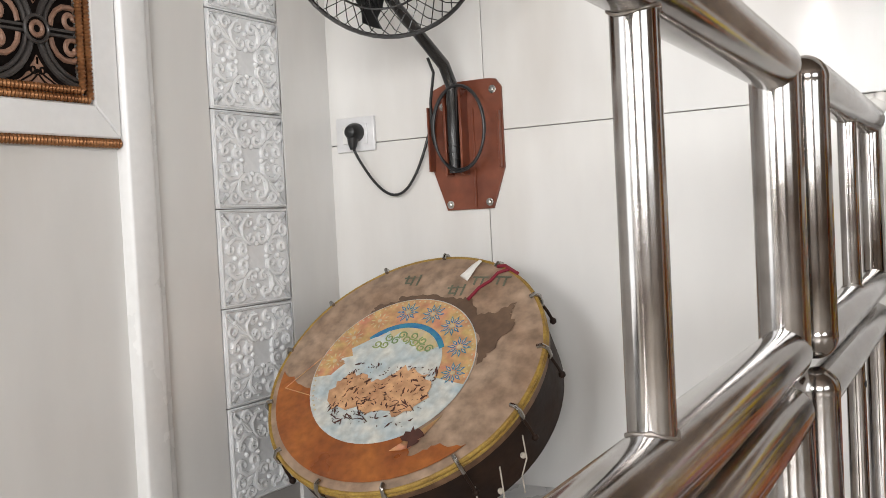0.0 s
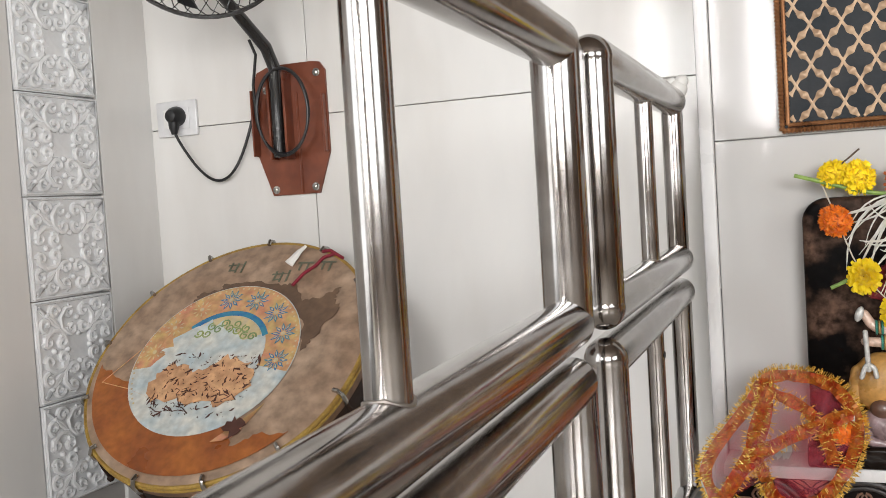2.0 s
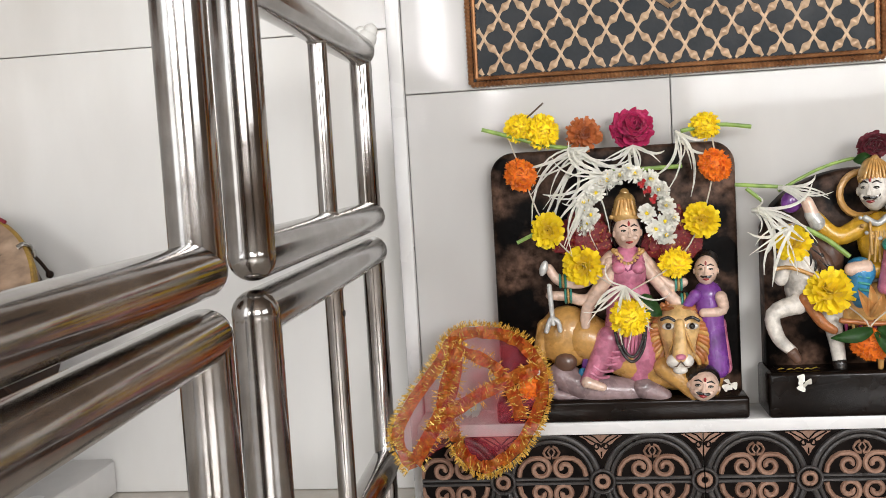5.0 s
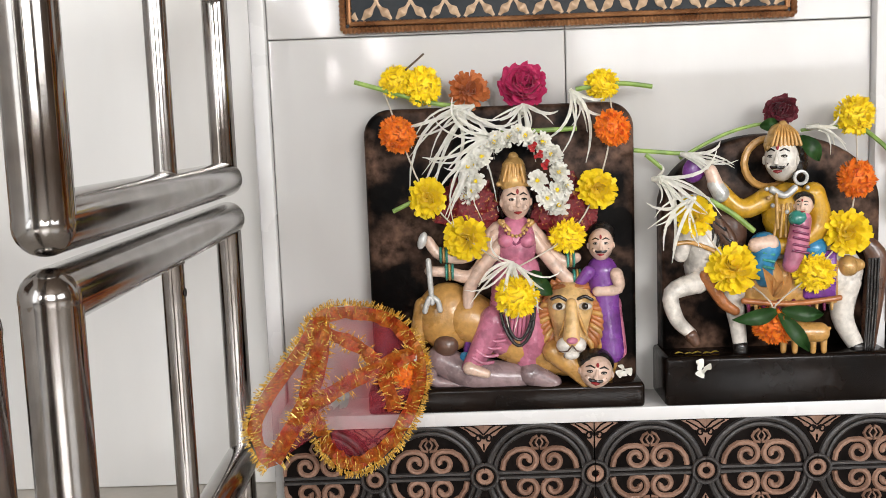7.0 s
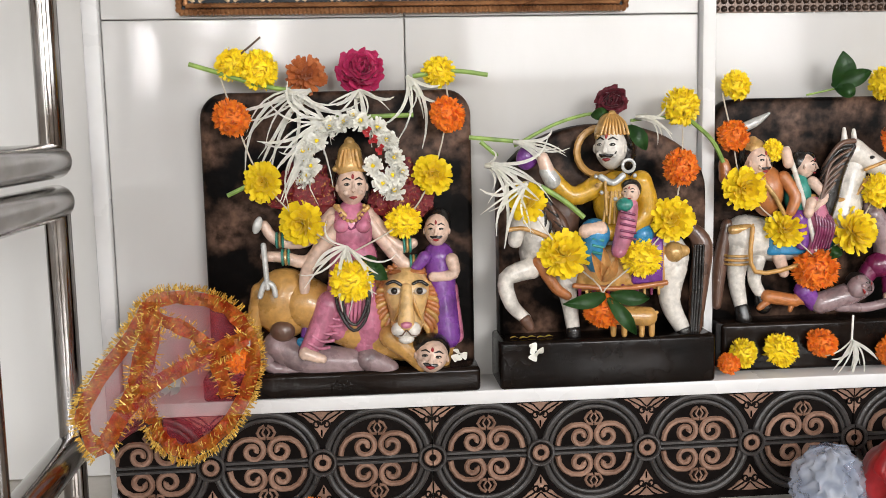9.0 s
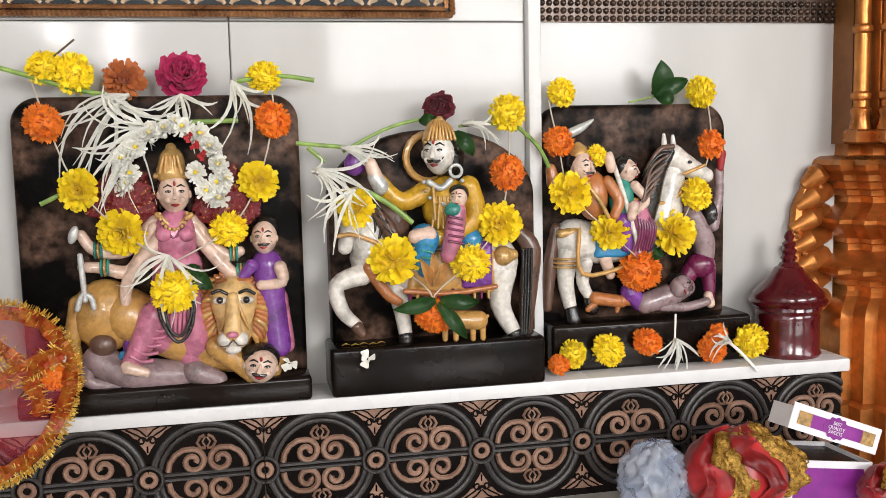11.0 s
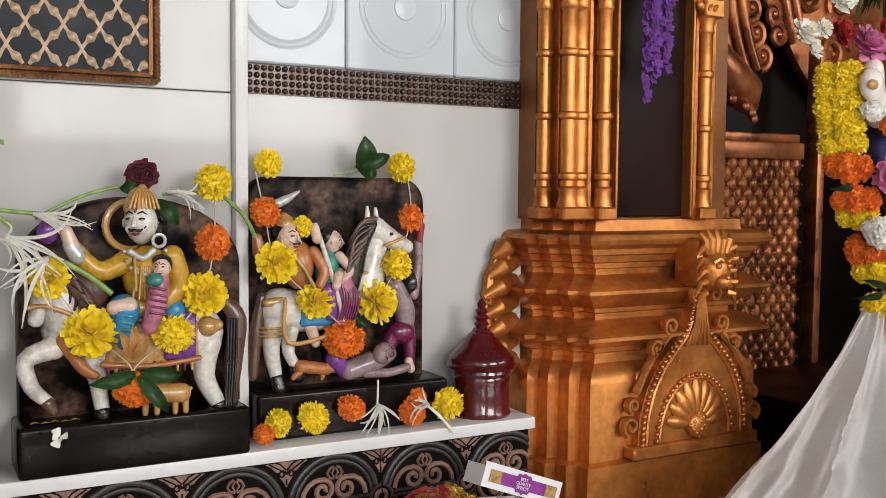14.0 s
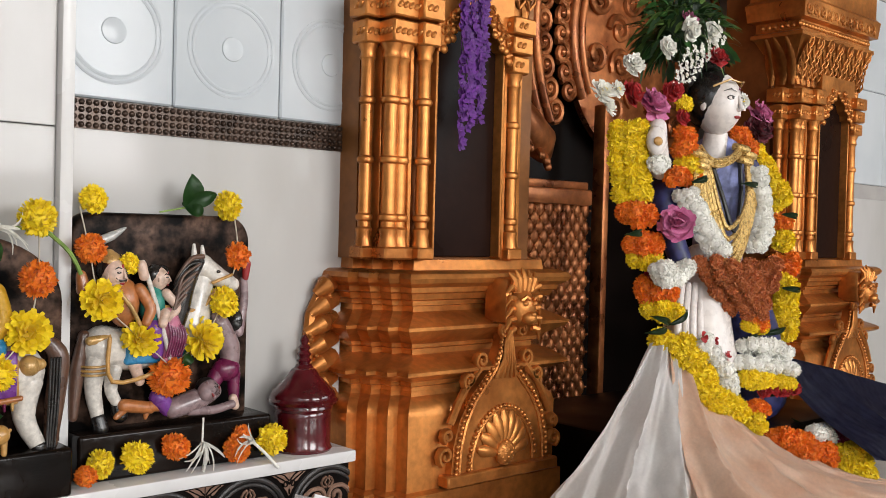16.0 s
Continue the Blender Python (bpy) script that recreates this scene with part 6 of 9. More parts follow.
for sx in (-1, 1):
    ball(bm, (0.266 + sx * 0.008, 1.478, 0.275), (0.0115, 0.0110, 0.0105), C['white'], 14, 9)
    tube(bm, [(0.266, 1.466, 0.277), (0.266 + sx * 0.006, 1.468, 0.269), (0.266 + sx * 0.016, 1.474, 0.268)], 0.0010, 6, C['brown'])
    limb(bm, [(0.269 + sx * 0.006, 1.484, 0.318), (0.269 + sx * 0.012, 1.483, 0.300), (0.269 + sx * 0.018, 1.487, 0.285)], [0.0018, 0.0024, 0.0012], C['ochre'])
ball(bm, (0.266, 1.467, 0.283), (0.0075, 0.0050, 0.0048), C['pink'], 12, 8)
ball(bm, (0.266, 1.478, 0.262), (0.0105, 0.0090, 0.0060), C['white'], 12, 8)
ball(bm, (0.252, 1.488, 0.324), (0.0088, 0.0060, 0.0051), C['white'], 16, 10)
ball(bm, (0.252, 1.483, 0.325), (0.0044, 0.0040, 0.0044), C['black'], 16, 10)
limb(bm, [(0.243, 1.488, 0.334), (0.252, 1.488, 0.337), (0.261, 1.488, 0.332)], [0.0022, 0.0022, 0.0022], C['black'])
ball(bm, (0.286, 1.488, 0.323), (0.0088, 0.0060, 0.0052), C['white'], 16, 10)
ball(bm, (0.285, 1.483, 0.324), (0.0044, 0.0040, 0.0044), C['black'], 16, 10)
limb(bm, [(0.277, 1.488, 0.333), (0.286, 1.488, 0.336), (0.295, 1.488, 0.331)], [0.0022, 0.0022, 0.0022], C['black'])
ball(bm, (0.24, 1.528, 0.34), (0.0091, 0.0100, 0.0098), C['ochre'], 16, 10)
ball(bm, (0.301, 1.528, 0.338), (0.0091, 0.0100, 0.0099), C['ochre'], 16, 10)
ball(bm, (0.27, 1.51, 0.345), (0.0254, 0.0120, 0.0060), C['orange'], 16, 10)
limb(bm, [(0.201, 1.525, 0.366), (0.192, 1.525, 0.313), (0.176, 1.525, 0.275)], [0.0316, 0.0301, 0.021], C['pink'])
limb(bm, [(0.2, 1.528, 0.335), (0.218, 1.528, 0.28), (0.213, 1.528, 0.25)], [0.0272, 0.0257, 0.0181], C['pink'])
limb(bm, [(0.169, 1.51, 0.305), (0.149, 1.51, 0.263), (0.134, 1.51, 0.242)], [0.0195, 0.015, 0.0105], C['pink'])
limb(bm, [(0.134, 1.5, 0.243), (0.156, 1.5, 0.235)], [0.009, 0.006], C['skin'])
limb(bm, [(0.161, 1.497, 0.296), (0.174, 1.497, 0.288), (0.187, 1.497, 0.289)], [0.0024, 0.0024, 0.0024], C['pink'])
limb(bm, [(0.155, 1.497, 0.287), (0.168, 1.497, 0.279), (0.182, 1.497, 0.28)], [0.0024, 0.0024, 0.0024], C['pink'])
limb(bm, [(0.15, 1.497, 0.277), (0.163, 1.497, 0.269), (0.176, 1.497, 0.27)], [0.0024, 0.0024, 0.0024], C['pink'])
limb(bm, [(0.144, 1.497, 0.267), (0.157, 1.497, 0.259), (0.171, 1.497, 0.26)], [0.0024, 0.0024, 0.0024], C['pink'])
limb(bm, [(0.139, 1.497, 0.258), (0.152, 1.497, 0.25), (0.165, 1.497, 0.251)], [0.0024, 0.0024, 0.0024], C['pink'])
limb(bm, [(0.142, 1.528, 0.291), (0.134, 1.528, 0.26)], [0.0106, 0.0076], C['purple'])
limb(bm, [(0.128, 1.52, 0.254), (0.133, 1.52, 0.242)], [0.0068, 0.0053], C['blue'])
ball(bm, (0.2, 1.522, 0.404), (0.0284, 0.0260, 0.0388), C['pink'], 16, 10)
ball(bm, (0.187, 1.505, 0.41), (0.0111, 0.0140, 0.0103), C['pink'], 16, 10)
ball(bm, (0.214, 1.505, 0.409), (0.0111, 0.0140, 0.0103), C['pink'], 16, 10)
limb(bm, [(0.18, 1.504, 0.435), (0.2, 1.504, 0.419), (0.221, 1.504, 0.433)], [0.0037, 0.0037, 0.0037], C['gold'])
limb(bm, [(0.185, 1.498, 0.428), (0.199, 1.498, 0.405), (0.215, 1.498, 0.427)], [0.0022, 0.0022, 0.0022], C['maroon'])
limb(bm, [(0.201, 1.525, 0.43), (0.201, 1.525, 0.449)], [0.009, 0.009], C['skin'])
face(bm, (0.201, 1.517, 0.460), 0.0200, 0.0262, 0.0225, C['skin'], 6)
limb(bm, [(0.199, 1.52, 0.486), (0.2, 1.52, 0.508), (0.2, 1.52, 0.517)], [0.0193, 0.0148, 0.0074], C['gold'])
limb(bm, [(0.18, 1.515, 0.483), (0.22, 1.515, 0.482)], [0.0037, 0.0037], C['gold'])
limb(bm, [(0.186, 1.504, 0.487), (0.191, 1.504, 0.507)], [0.0022, 0.0022], C['ochre'])
limb(bm, [(0.192, 1.504, 0.487), (0.195, 1.504, 0.507)], [0.0022, 0.0022], C['ochre'])
limb(bm, [(0.199, 1.504, 0.487), (0.199, 1.504, 0.507)], [0.0022, 0.0022], C['ochre'])
limb(bm, [(0.205, 1.504, 0.487), (0.204, 1.504, 0.507)], [0.0022, 0.0022], C['ochre'])
limb(bm, [(0.212, 1.504, 0.486), (0.208, 1.504, 0.507)], [0.0022, 0.0022], C['ochre'])
ball(bm, (0.184, 1.528, 0.46), (0.0060, 0.0120, 0.0224), C['black'], 16, 10)
ball(bm, (0.219, 1.528, 0.459), (0.0060, 0.0120, 0.0224), C['black'], 16, 10)
limb(bm, [(0.176, 1.525, 0.423), (0.138, 1.525, 0.39), (0.101, 1.525, 0.391), (0.085, 1.525, 0.411)], [0.0105, 0.0097, 0.0075, 0.0067], C['skin'])
limb(bm, [(0.176, 1.52, 0.416), (0.145, 1.52, 0.364), (0.108, 1.52, 0.369), (0.085, 1.52, 0.371)], [0.0104, 0.0097, 0.0074, 0.0067], C['skin'])
limb(bm, [(0.18, 1.515, 0.405), (0.141, 1.515, 0.354), (0.135, 1.515, 0.324)], [0.0104, 0.0089, 0.0067], C['skin'])
limb(bm, [(0.221, 1.525, 0.422), (0.258, 1.525, 0.379), (0.28, 1.525, 0.382)], [0.0105, 0.009, 0.0067], C['skin'])
limb(bm, [(0.221, 1.522, 0.415), (0.265, 1.522, 0.357), (0.287, 1.522, 0.356)], [0.0105, 0.009, 0.0067], C['skin'])
limb(bm, [(0.085, 1.505, 0.387), (0.088, 1.505, 0.331)], [0.0037, 0.0037], C['silver'])
limb(bm, [(0.078, 1.505, 0.32), (0.085, 1.505, 0.338), (0.095, 1.505, 0.334), (0.098, 1.505, 0.321)], [0.0037, 0.0037, 0.0037, 0.0037], C['silver'])
ball(bm, (0.078, 1.51, 0.413), (0.0059, 0.0060, 0.0119), C['silver'], 16, 10, (0, 20, 0))
limb(bm, [(0.176, 1.488, 0.35), (0.179, 1.488, 0.305), (0.198, 1.488, 0.274), (0.217, 1.488, 0.296), (0.222, 1.488, 0.356)], [0.0023, 0.0023, 0.0023, 0.0023, 0.0023], C['black'])
limb(bm, [(0.183, 1.487, 0.349), (0.187, 1.487, 0.297), (0.202, 1.487, 0.282), (0.216, 1.487, 0.308), (0.22, 1.487, 0.356)], [0.0022, 0.0022, 0.0022, 0.0022, 0.0022], C['black'])
limb(bm, [(0.314, 1.528, 0.362), (0.317, 1.528, 0.316), (0.324, 1.528, 0.254)], [0.0212, 0.0197, 0.0182], C['purple'])
limb(bm, [(0.322, 1.534, 0.315), (0.336, 1.534, 0.252)], [0.0184, 0.0107], C['pink'])
face(bm, (0.312, 1.522, 0.399), 0.0170, 0.0225, 0.0200, C['skin'], -8, True)
ball(bm, (0.313, 1.532, 0.412), (0.0189, 0.0180, 0.0166), C['black'], 16, 10)
limb(bm, [(0.294, 1.51, 0.364), (0.282, 1.51, 0.35)], [0.0089, 0.0067], C['purple'])
limb(bm, [(0.33, 1.51, 0.36), (0.332, 1.51, 0.341), (0.305, 1.51, 0.338)], [0.009, 0.0075, 0.0067], C['skin'])
face(bm, (0.3, 1.501, 0.234), 0.0220, 0.0235, 0.0220, C['skin'], -5, True, 8)
ball(bm, (0.298, 1.51, 0.246), (0.0243, 0.0220, 0.0167), C['black'], 16, 10)
for x, y, z in ((0.101, 1.525, 0.391), (0.108, 1.520, 0.369), (0.268, 1.525, 0.380), (0.276, 1.522, 0.356)):
    for k in range(3):
        tube(bm, [(x + 0.004 * k, y + 0.0098 * math.cos(t), z + 0.0098 * math.sin(t)) for t in (2 * math.pi * i / 16 for i in range(17))], 0.0017, 6, C['teal' if k != 1 else 'gold'])
for k in range(9):
    limb(bm, [(0.183 + 0.0045 * k, 1.494 + 0.0007 * (k - 4) ** 2, 0.352), (0.178 + 0.0050 * k, 1.492 + 0.0007 * (k - 4) ** 2, 0.318), (0.172 + 0.0056 * k, 1.496 + 0.0007 * (k - 4) ** 2, 0.286)], [0.0022, 0.0028, 0.0022], C['pink'])
for k in range(11):
    ball(bm, (0.2 + 0.0165 * math.cos(math.pi * k / 10), 1.497, 0.436 - 0.020 * math.sin(math.pi * k / 10)), 0.0026, C['gold'], 8, 6)
idol('idol_relief', bm, 'painted black stone relief of a goddess riding a lion')
host = garland('flower_garland', 'marigold and spider lily garland draped over the stone relief', (0.18, 1.49, 0.55))
bloom(host, 'yellow', (0.05, 1.55, 0.621), 0.0229, (0, 0))
bloom(host, 'yellow', (0.085, 1.55, 0.614), 0.0274, (0, 0))
bloom(host, 'yellow', (0.321, 1.55, 0.608), 0.0229, (0, 0))
bloom(host, 'open', (0.086, 1.512, 0.468), 0.0266, (0, 0))
bloom(host, 'open', (0.136, 1.512, 0.413), 0.0296, (0, 0))
bloom(host, 'yellow', (0.267, 1.512, 0.413), 0.0252, (0, 0))
bloom(host, 'open', (0.307, 1.512, 0.472), 0.0267, (0, 0))
bloom(host, 'yellow', (0.197, 1.474, 0.342), 0.0285, (0, 0))
bloom(host, 'orange', (0.051, 1.512, 0.552), 0.0252, (0, 0))
bloom(host, 'orange', (0.328, 1.512, 0.55), 0.0252, (0, 0))
bloom(host, 'rust', (0.145, 1.55, 0.605), 0.0273, (0, 0))
bloom(host, 'rose', (0.216, 1.55, 0.61), 0.0304, (0, 0))
strand(host, 'string', [(0.033, 1.55, 0.608), (0.05, 1.525, 0.563), (0.082, 1.515, 0.478), (0.136, 1.505, 0.415), (0.193, 1.49, 0.375)], 0.0011, STRING)
strand(host, 'string', [(0.328, 1.55, 0.601), (0.33, 1.525, 0.556), (0.307, 1.515, 0.472), (0.267, 1.505, 0.413), (0.195, 1.49, 0.374)], 0.0011, STRING)
strand(host, 'stem', [(-0.005, 1.545, 0.622), (0.034, 1.545, 0.61), (0.092, 1.545, 0.592), (0.151, 1.545, 0.583)], 0.0032, STEM)
strand(host, 'stem', [(0.386, 1.545, 0.602), (0.339, 1.545, 0.608), (0.286, 1.545, 0.602)], 0.0032, STEM)
strand(host, 'stem', [(0.285, 1.535, 0.551), (0.225, 1.535, 0.55), (0.18, 1.535, 0.549)], 0.0032, STEM)
strand(host, 'stem', [(0.041, 1.515, 0.452), (0.067, 1.515, 0.464), (0.09, 1.515, 0.476)], 0.003, STEM)
strand(host, 'stem', [(0.088, 1.55, 0.656), (0.06, 1.55, 0.633)], 0.0014, TWIG)
lily(host, (0.152, 1.535, 0.586), 205, 9, 0.098, 45)
lily(host, (0.122, 1.535, 0.587), -40, 8, 0.090, 40)
lily(host, (0.215, 1.53, 0.585), -90, 9, 0.041, 150)
lily(host, (0.278, 1.54, 0.602), -60, 8, 0.053, 60)
lily(host, (0.176, 1.52, 0.544), 185, 12, 0.082, 75)
lily(host, (0.15, 1.515, 0.517), 215, 8, 0.052, 60)
lily(host, (0.193, 1.478, 0.386), 250, 12, 0.054, 170)
bloom(host, 'white', (0.159, 1.507, 0.52), 0.0147, (0, 0))
bloom(host, 'white', (0.176, 1.507, 0.535), 0.0147, (0, 0))
bloom(host, 'white', (0.195, 1.507, 0.541), 0.0147, (0, 0))
bloom(host, 'white', (0.216, 1.507, 0.543), 0.0147, (0, 0))
bloom(host, 'white', (0.235, 1.507, 0.535), 0.0147, (0, 0))
bloom(host, 'white', (0.249, 1.507, 0.518), 0.0147, (0, 0))
bloom(host, 'white', (0.258, 1.507, 0.496), 0.0147, (0, 0))
bloom(host, 'white', (0.255, 1.507, 0.472), 0.0147, (0, 0))
bloom(host, 'white', (0.242, 1.507, 0.463), 0.0147, (0, 0))
bloom(host, 'white', (0.258, 1.507, 0.452), 0.0147, (0, 0))
bloom(host, 'white', (0.142, 1.507, 0.506), 0.0147, (0, 0))
bloom(host, 'white', (0.149, 1.507, 0.488), 0.0147, (0, 0))
bloom(host, 'white', (0.231, 1.507, 0.486), 0.0147, (0, 0))
bloom(host, 'redbit', (0.223, 1.49, 0.531), 0.0072, (0, 0))
bloom(host, 'redbit', (0.231, 1.49, 0.519), 0.0072, (0, 0))
bloom(host, 'redbit', (0.238, 1.49, 0.508), 0.0073, (0, 0))
glitter_cloth(host, (0.138, 1.527, 0.450), (0.036, 0.014, 0.036), 3)
glitter_cloth(host, (0.268, 1.527, 0.442), (0.034, 0.014, 0.040), 8)
for k in range(26):
    t = math.pi * (1.08 - 1.25 * k / 25)
    bloom(host, 'white', (0.203 + fr.uniform(0.052, 0.066) * math.cos(t), 1.512 + fr.uniform(-0.006, 0.004), 0.482 + fr.uniform(0.054, 0.068) * math.sin(t)), fr.uniform(0.011, 0.015), (math.cos(t), math.sin(t)))
leaf(host, (0.211, 1.49, 0.369), (0.244, 1.487, 0.34), 0.014)
leaf(host, (0.219, 1.492, 0.362), (0.23, 1.487, 0.37), 0.012)
host = None
bloom(host, 'jasmine', (0.337, 1.5, 0.234), 0.0114, (0, 0))
bm = bmesh.new()
arch_slab(bm, 0.400, 0.692, 0.245, 0.44, 0.095, 1.557, 1.594)
box(bm, (0.392, 1.506, 0.18), (0.690, 1.594, 0.247), C['base'], 0.006, 3)
limb(bm, [(0.457, 1.54, 0.364), (0.526, 1.54, 0.342), (0.627, 1.54, 0.351)], [0.0326, 0.0357, 0.0342], C['white'])
limb(bm, [(0.452, 1.532, 0.373), (0.444, 1.532, 0.418), (0.433, 1.532, 0.445)], [0.0262, 0.0216, 0.0154], C['white'])
limb(bm, [(0.435, 1.522, 0.446), (0.425, 1.522, 0.412), (0.417, 1.522, 0.381)], [0.0152, 0.0129, 0.0099], C['white'])
ball(bm, (0.475, 1.534, 0.406), (0.0324, 0.0200, 0.0402), C['brown'], 16, 10)
limb(bm, [(0.445, 1.518, 0.442), (0.475, 1.518, 0.404), (0.49, 1.518, 0.366)], [0.0076, 0.0121, 0.0076], C['brown'])
limb(bm, [(0.406, 1.504, 0.398), (0.427, 1.504, 0.399), (0.457, 1.504, 0.387)], [0.003, 0.003, 0.003], C['ochre'])
limb(bm, [(0.421, 1.528, 0.457), (0.417, 1.528, 0.471)], [0.0046, 0.0023], C['white'])
limb(bm, [(0.438, 1.52, 0.344), (0.404, 1.52, 0.33), (0.411, 1.52, 0.295), (0.43, 1.52, 0.275)], [0.0153, 0.0115, 0.0099, 0.0076], C['white'])
limb(bm, [(0.429, 1.518, 0.274), (0.435, 1.518, 0.264)], [0.0085, 0.0069], C['brown'])
limb(bm, [(0.485, 1.53, 0.333), (0.493, 1.53, 0.287), (0.497, 1.53, 0.256)], [0.0155, 0.0109, 0.0093], C['white'])
limb(bm, [(0.635, 1.53, 0.337), (0.632, 1.53, 0.29), (0.652, 1.53, 0.249)], [0.0208, 0.0144, 0.0104], C['white'])
limb(bm, [(0.497, 1.528, 0.254), (0.497, 1.528, 0.248)], [0.0102, 0.0102], C['black'])
limb(bm, [(0.651, 1.528, 0.249), (0.653, 1.528, 0.243)], [0.0106, 0.0106], C['black'])
limb(bm, [(0.663, 1.536, 0.389), (0.679, 1.536, 0.365), (0.674, 1.536, 0.303), (0.669, 1.536, 0.241)], [0.0097, 0.0145, 0.0129, 0.0081], C['brown'])
limb(bm, [(0.664, 1.522, 0.367), (0.662, 1.522, 0.306), (0.66, 1.522, 0.248)], [0.0019, 0.0019, 0.0019], C['black'])
limb(bm, [(0.668, 1.522, 0.367), (0.666, 1.522, 0.306), (0.663, 1.522, 0.248)], [0.0019, 0.0019, 0.0019], C['black'])
limb(bm, [(0.672, 1.522, 0.367), (0.67, 1.522, 0.306), (0.666, 1.522, 0.248)], [0.0019, 0.0019, 0.0019], C['black'])
limb(bm, [(0.676, 1.522, 0.367), (0.674, 1.522, 0.306), (0.67, 1.522, 0.248)], [0.0019, 0.0019, 0.0019], C['black'])
limb(bm, [(0.45, 1.512, 0.441), (0.457, 1.512, 0.411), (0.451, 1.512, 0.39)], [0.002, 0.002, 0.002], C['black'])
limb(bm, [(0.457, 1.512, 0.434), (0.464, 1.512, 0.404), (0.458, 1.512, 0.385)], [0.002, 0.002, 0.002], C['black'])
limb(bm, [(0.463, 1.512, 0.427), (0.471, 1.512, 0.397), (0.465, 1.512, 0.381)], [0.002, 0.002, 0.002], C['black'])
limb(bm, [(0.47, 1.512, 0.42), (0.477, 1.512, 0.39), (0.471, 1.512, 0.376)], [0.002, 0.002, 0.002], C['black'])
limb(bm, [(0.477, 1.512, 0.413), (0.484, 1.512, 0.383), (0.478, 1.512, 0.371)], [0.002, 0.002, 0.002], C['black'])
limb(bm, [(0.447, 1.51, 0.353), (0.469, 1.51, 0.318), (0.485, 1.51, 0.306)], [0.0091, 0.0076, 0.0061], C['orange'])
box(bm, (0.498, 1.505, 0.311), (0.619, 1.53, 0.372), C['ochre'], 0.006, 2)
box(bm, (0.571, 1.501, 0.32), (0.614, 1.508, 0.383), C['purple'], 0.003, 1)
limb(bm, [(0.493, 1.5, 0.321), (0.553, 1.5, 0.315), (0.617, 1.5, 0.321)], [0.0038, 0.0038, 0.0038], C['orange'])
limb(bm, [(0.631, 1.51, 0.361), (0.645, 1.51, 0.362)], [0.0142, 0.0079], C['gold'])
ball(bm, (0.554, 1.518, 0.432), (0.0325, 0.0260, 0.0402), C['yellow'], 16, 10)
limb(bm, [(0.53, 1.494, 0.405), (0.536, 1.494, 0.445)], [0.0017, 0.0017], C['gold'])
limb(bm, [(0.538, 1.494, 0.404), (0.541, 1.494, 0.445)], [0.0017, 0.0017], C['gold'])
limb(bm, [(0.545, 1.494, 0.404), (0.546, 1.494, 0.445)], [0.0017, 0.0017], C['gold'])
limb(bm, [(0.552, 1.494, 0.404), (0.551, 1.494, 0.445)], [0.0017, 0.0017], C['gold'])
limb(bm, [(0.56, 1.494, 0.404), (0.556, 1.494, 0.444)], [0.0017, 0.0017], C['gold'])
limb(bm, [(0.515, 1.487, 0.385), (0.528, 1.487, 0.382)], [0.0019, 0.0019], C['teal'])
limb(bm, [(0.515, 1.487, 0.376), (0.528, 1.487, 0.373)], [0.0019, 0.0019], C['teal'])
limb(bm, [(0.515, 1.487, 0.367), (0.528, 1.487, 0.364)], [0.0019, 0.0019], C['teal'])
limb(bm, [(0.549, 1.476, 0.421), (0.567, 1.476, 0.416)], [0.0017, 0.0017], C['maroon'])
limb(bm, [(0.549, 1.476, 0.413), (0.567, 1.476, 0.408)], [0.0017, 0.0017], C['maroon'])
limb(bm, [(0.549, 1.476, 0.405), (0.568, 1.476, 0.4)], [0.0017, 0.0017], C['maroon'])
limb(bm, [(0.549, 1.476, 0.396), (0.568, 1.476, 0.392)], [0.0017, 0.0017], C['maroon'])
limb(bm, [(0.549, 1.476, 0.388), (0.568, 1.476, 0.384)], [0.0017, 0.0017], C['maroon'])
limb(bm, [(0.521, 1.505, 0.389), (0.517, 1.505, 0.367), (0.521, 1.505, 0.348)], [0.0214, 0.0168, 0.0107], C['blue'])
limb(bm, [(0.586, 1.51, 0.386), (0.578, 1.51, 0.364)], [0.0171, 0.0109], C['blue'])
limb(bm, [(0.529, 1.51, 0.455), (0.492, 1.51, 0.44), (0.462, 1.51, 0.47)], [0.0145, 0.013, 0.0099], C['yellow'])
limb(bm, [(0.459, 1.505, 0.472), (0.452, 1.505, 0.491)], [0.0098, 0.0083], C['skin'])
limb(bm, [(0.465, 1.505, 0.461), (0.457, 1.505, 0.474)], [0.0113, 0.0098], C['silver'])
limb(bm, [(0.584, 1.508, 0.457), (0.592, 1.508, 0.416), (0.555, 1.508, 0.391), (0.514, 1.508, 0.395)], [0.0154, 0.0147, 0.0124, 0.0093], C['yellow'])
limb(bm, [(0.525, 1.495, 0.396), (0.507, 1.495, 0.394)], [0.0114, 0.0099], C['skin'])
face(bm, (0.546, 1.515, 0.503), 0.0215, 0.0300, 0.0235, C['white'], -32, True)
ball(bm, (0.563, 1.526, 0.499), (0.0202, 0.0200, 0.0311), C['black'], 16, 10)
limb(bm, [(0.545, 1.518, 0.521), (0.546, 1.518, 0.539), (0.548, 1.518, 0.546)], [0.0215, 0.0154, 0.0062], C['gold'])
limb(bm, [(0.527, 1.51, 0.518), (0.564, 1.51, 0.52)], [0.0046, 0.0046], C['gold'])
ring(bm, (0.564, 1.495, 0.479), 0.008, 0.0022, C['silver'])
ring(bm, (0.538, 1.544, 0.497), 0.032, 0.005, C['ochre'])
limb(bm, [(0.527, 1.494, 0.465), (0.543, 1.494, 0.457), (0.556, 1.494, 0.466)], [0.0045, 0.0045, 0.0045], C['silver'])
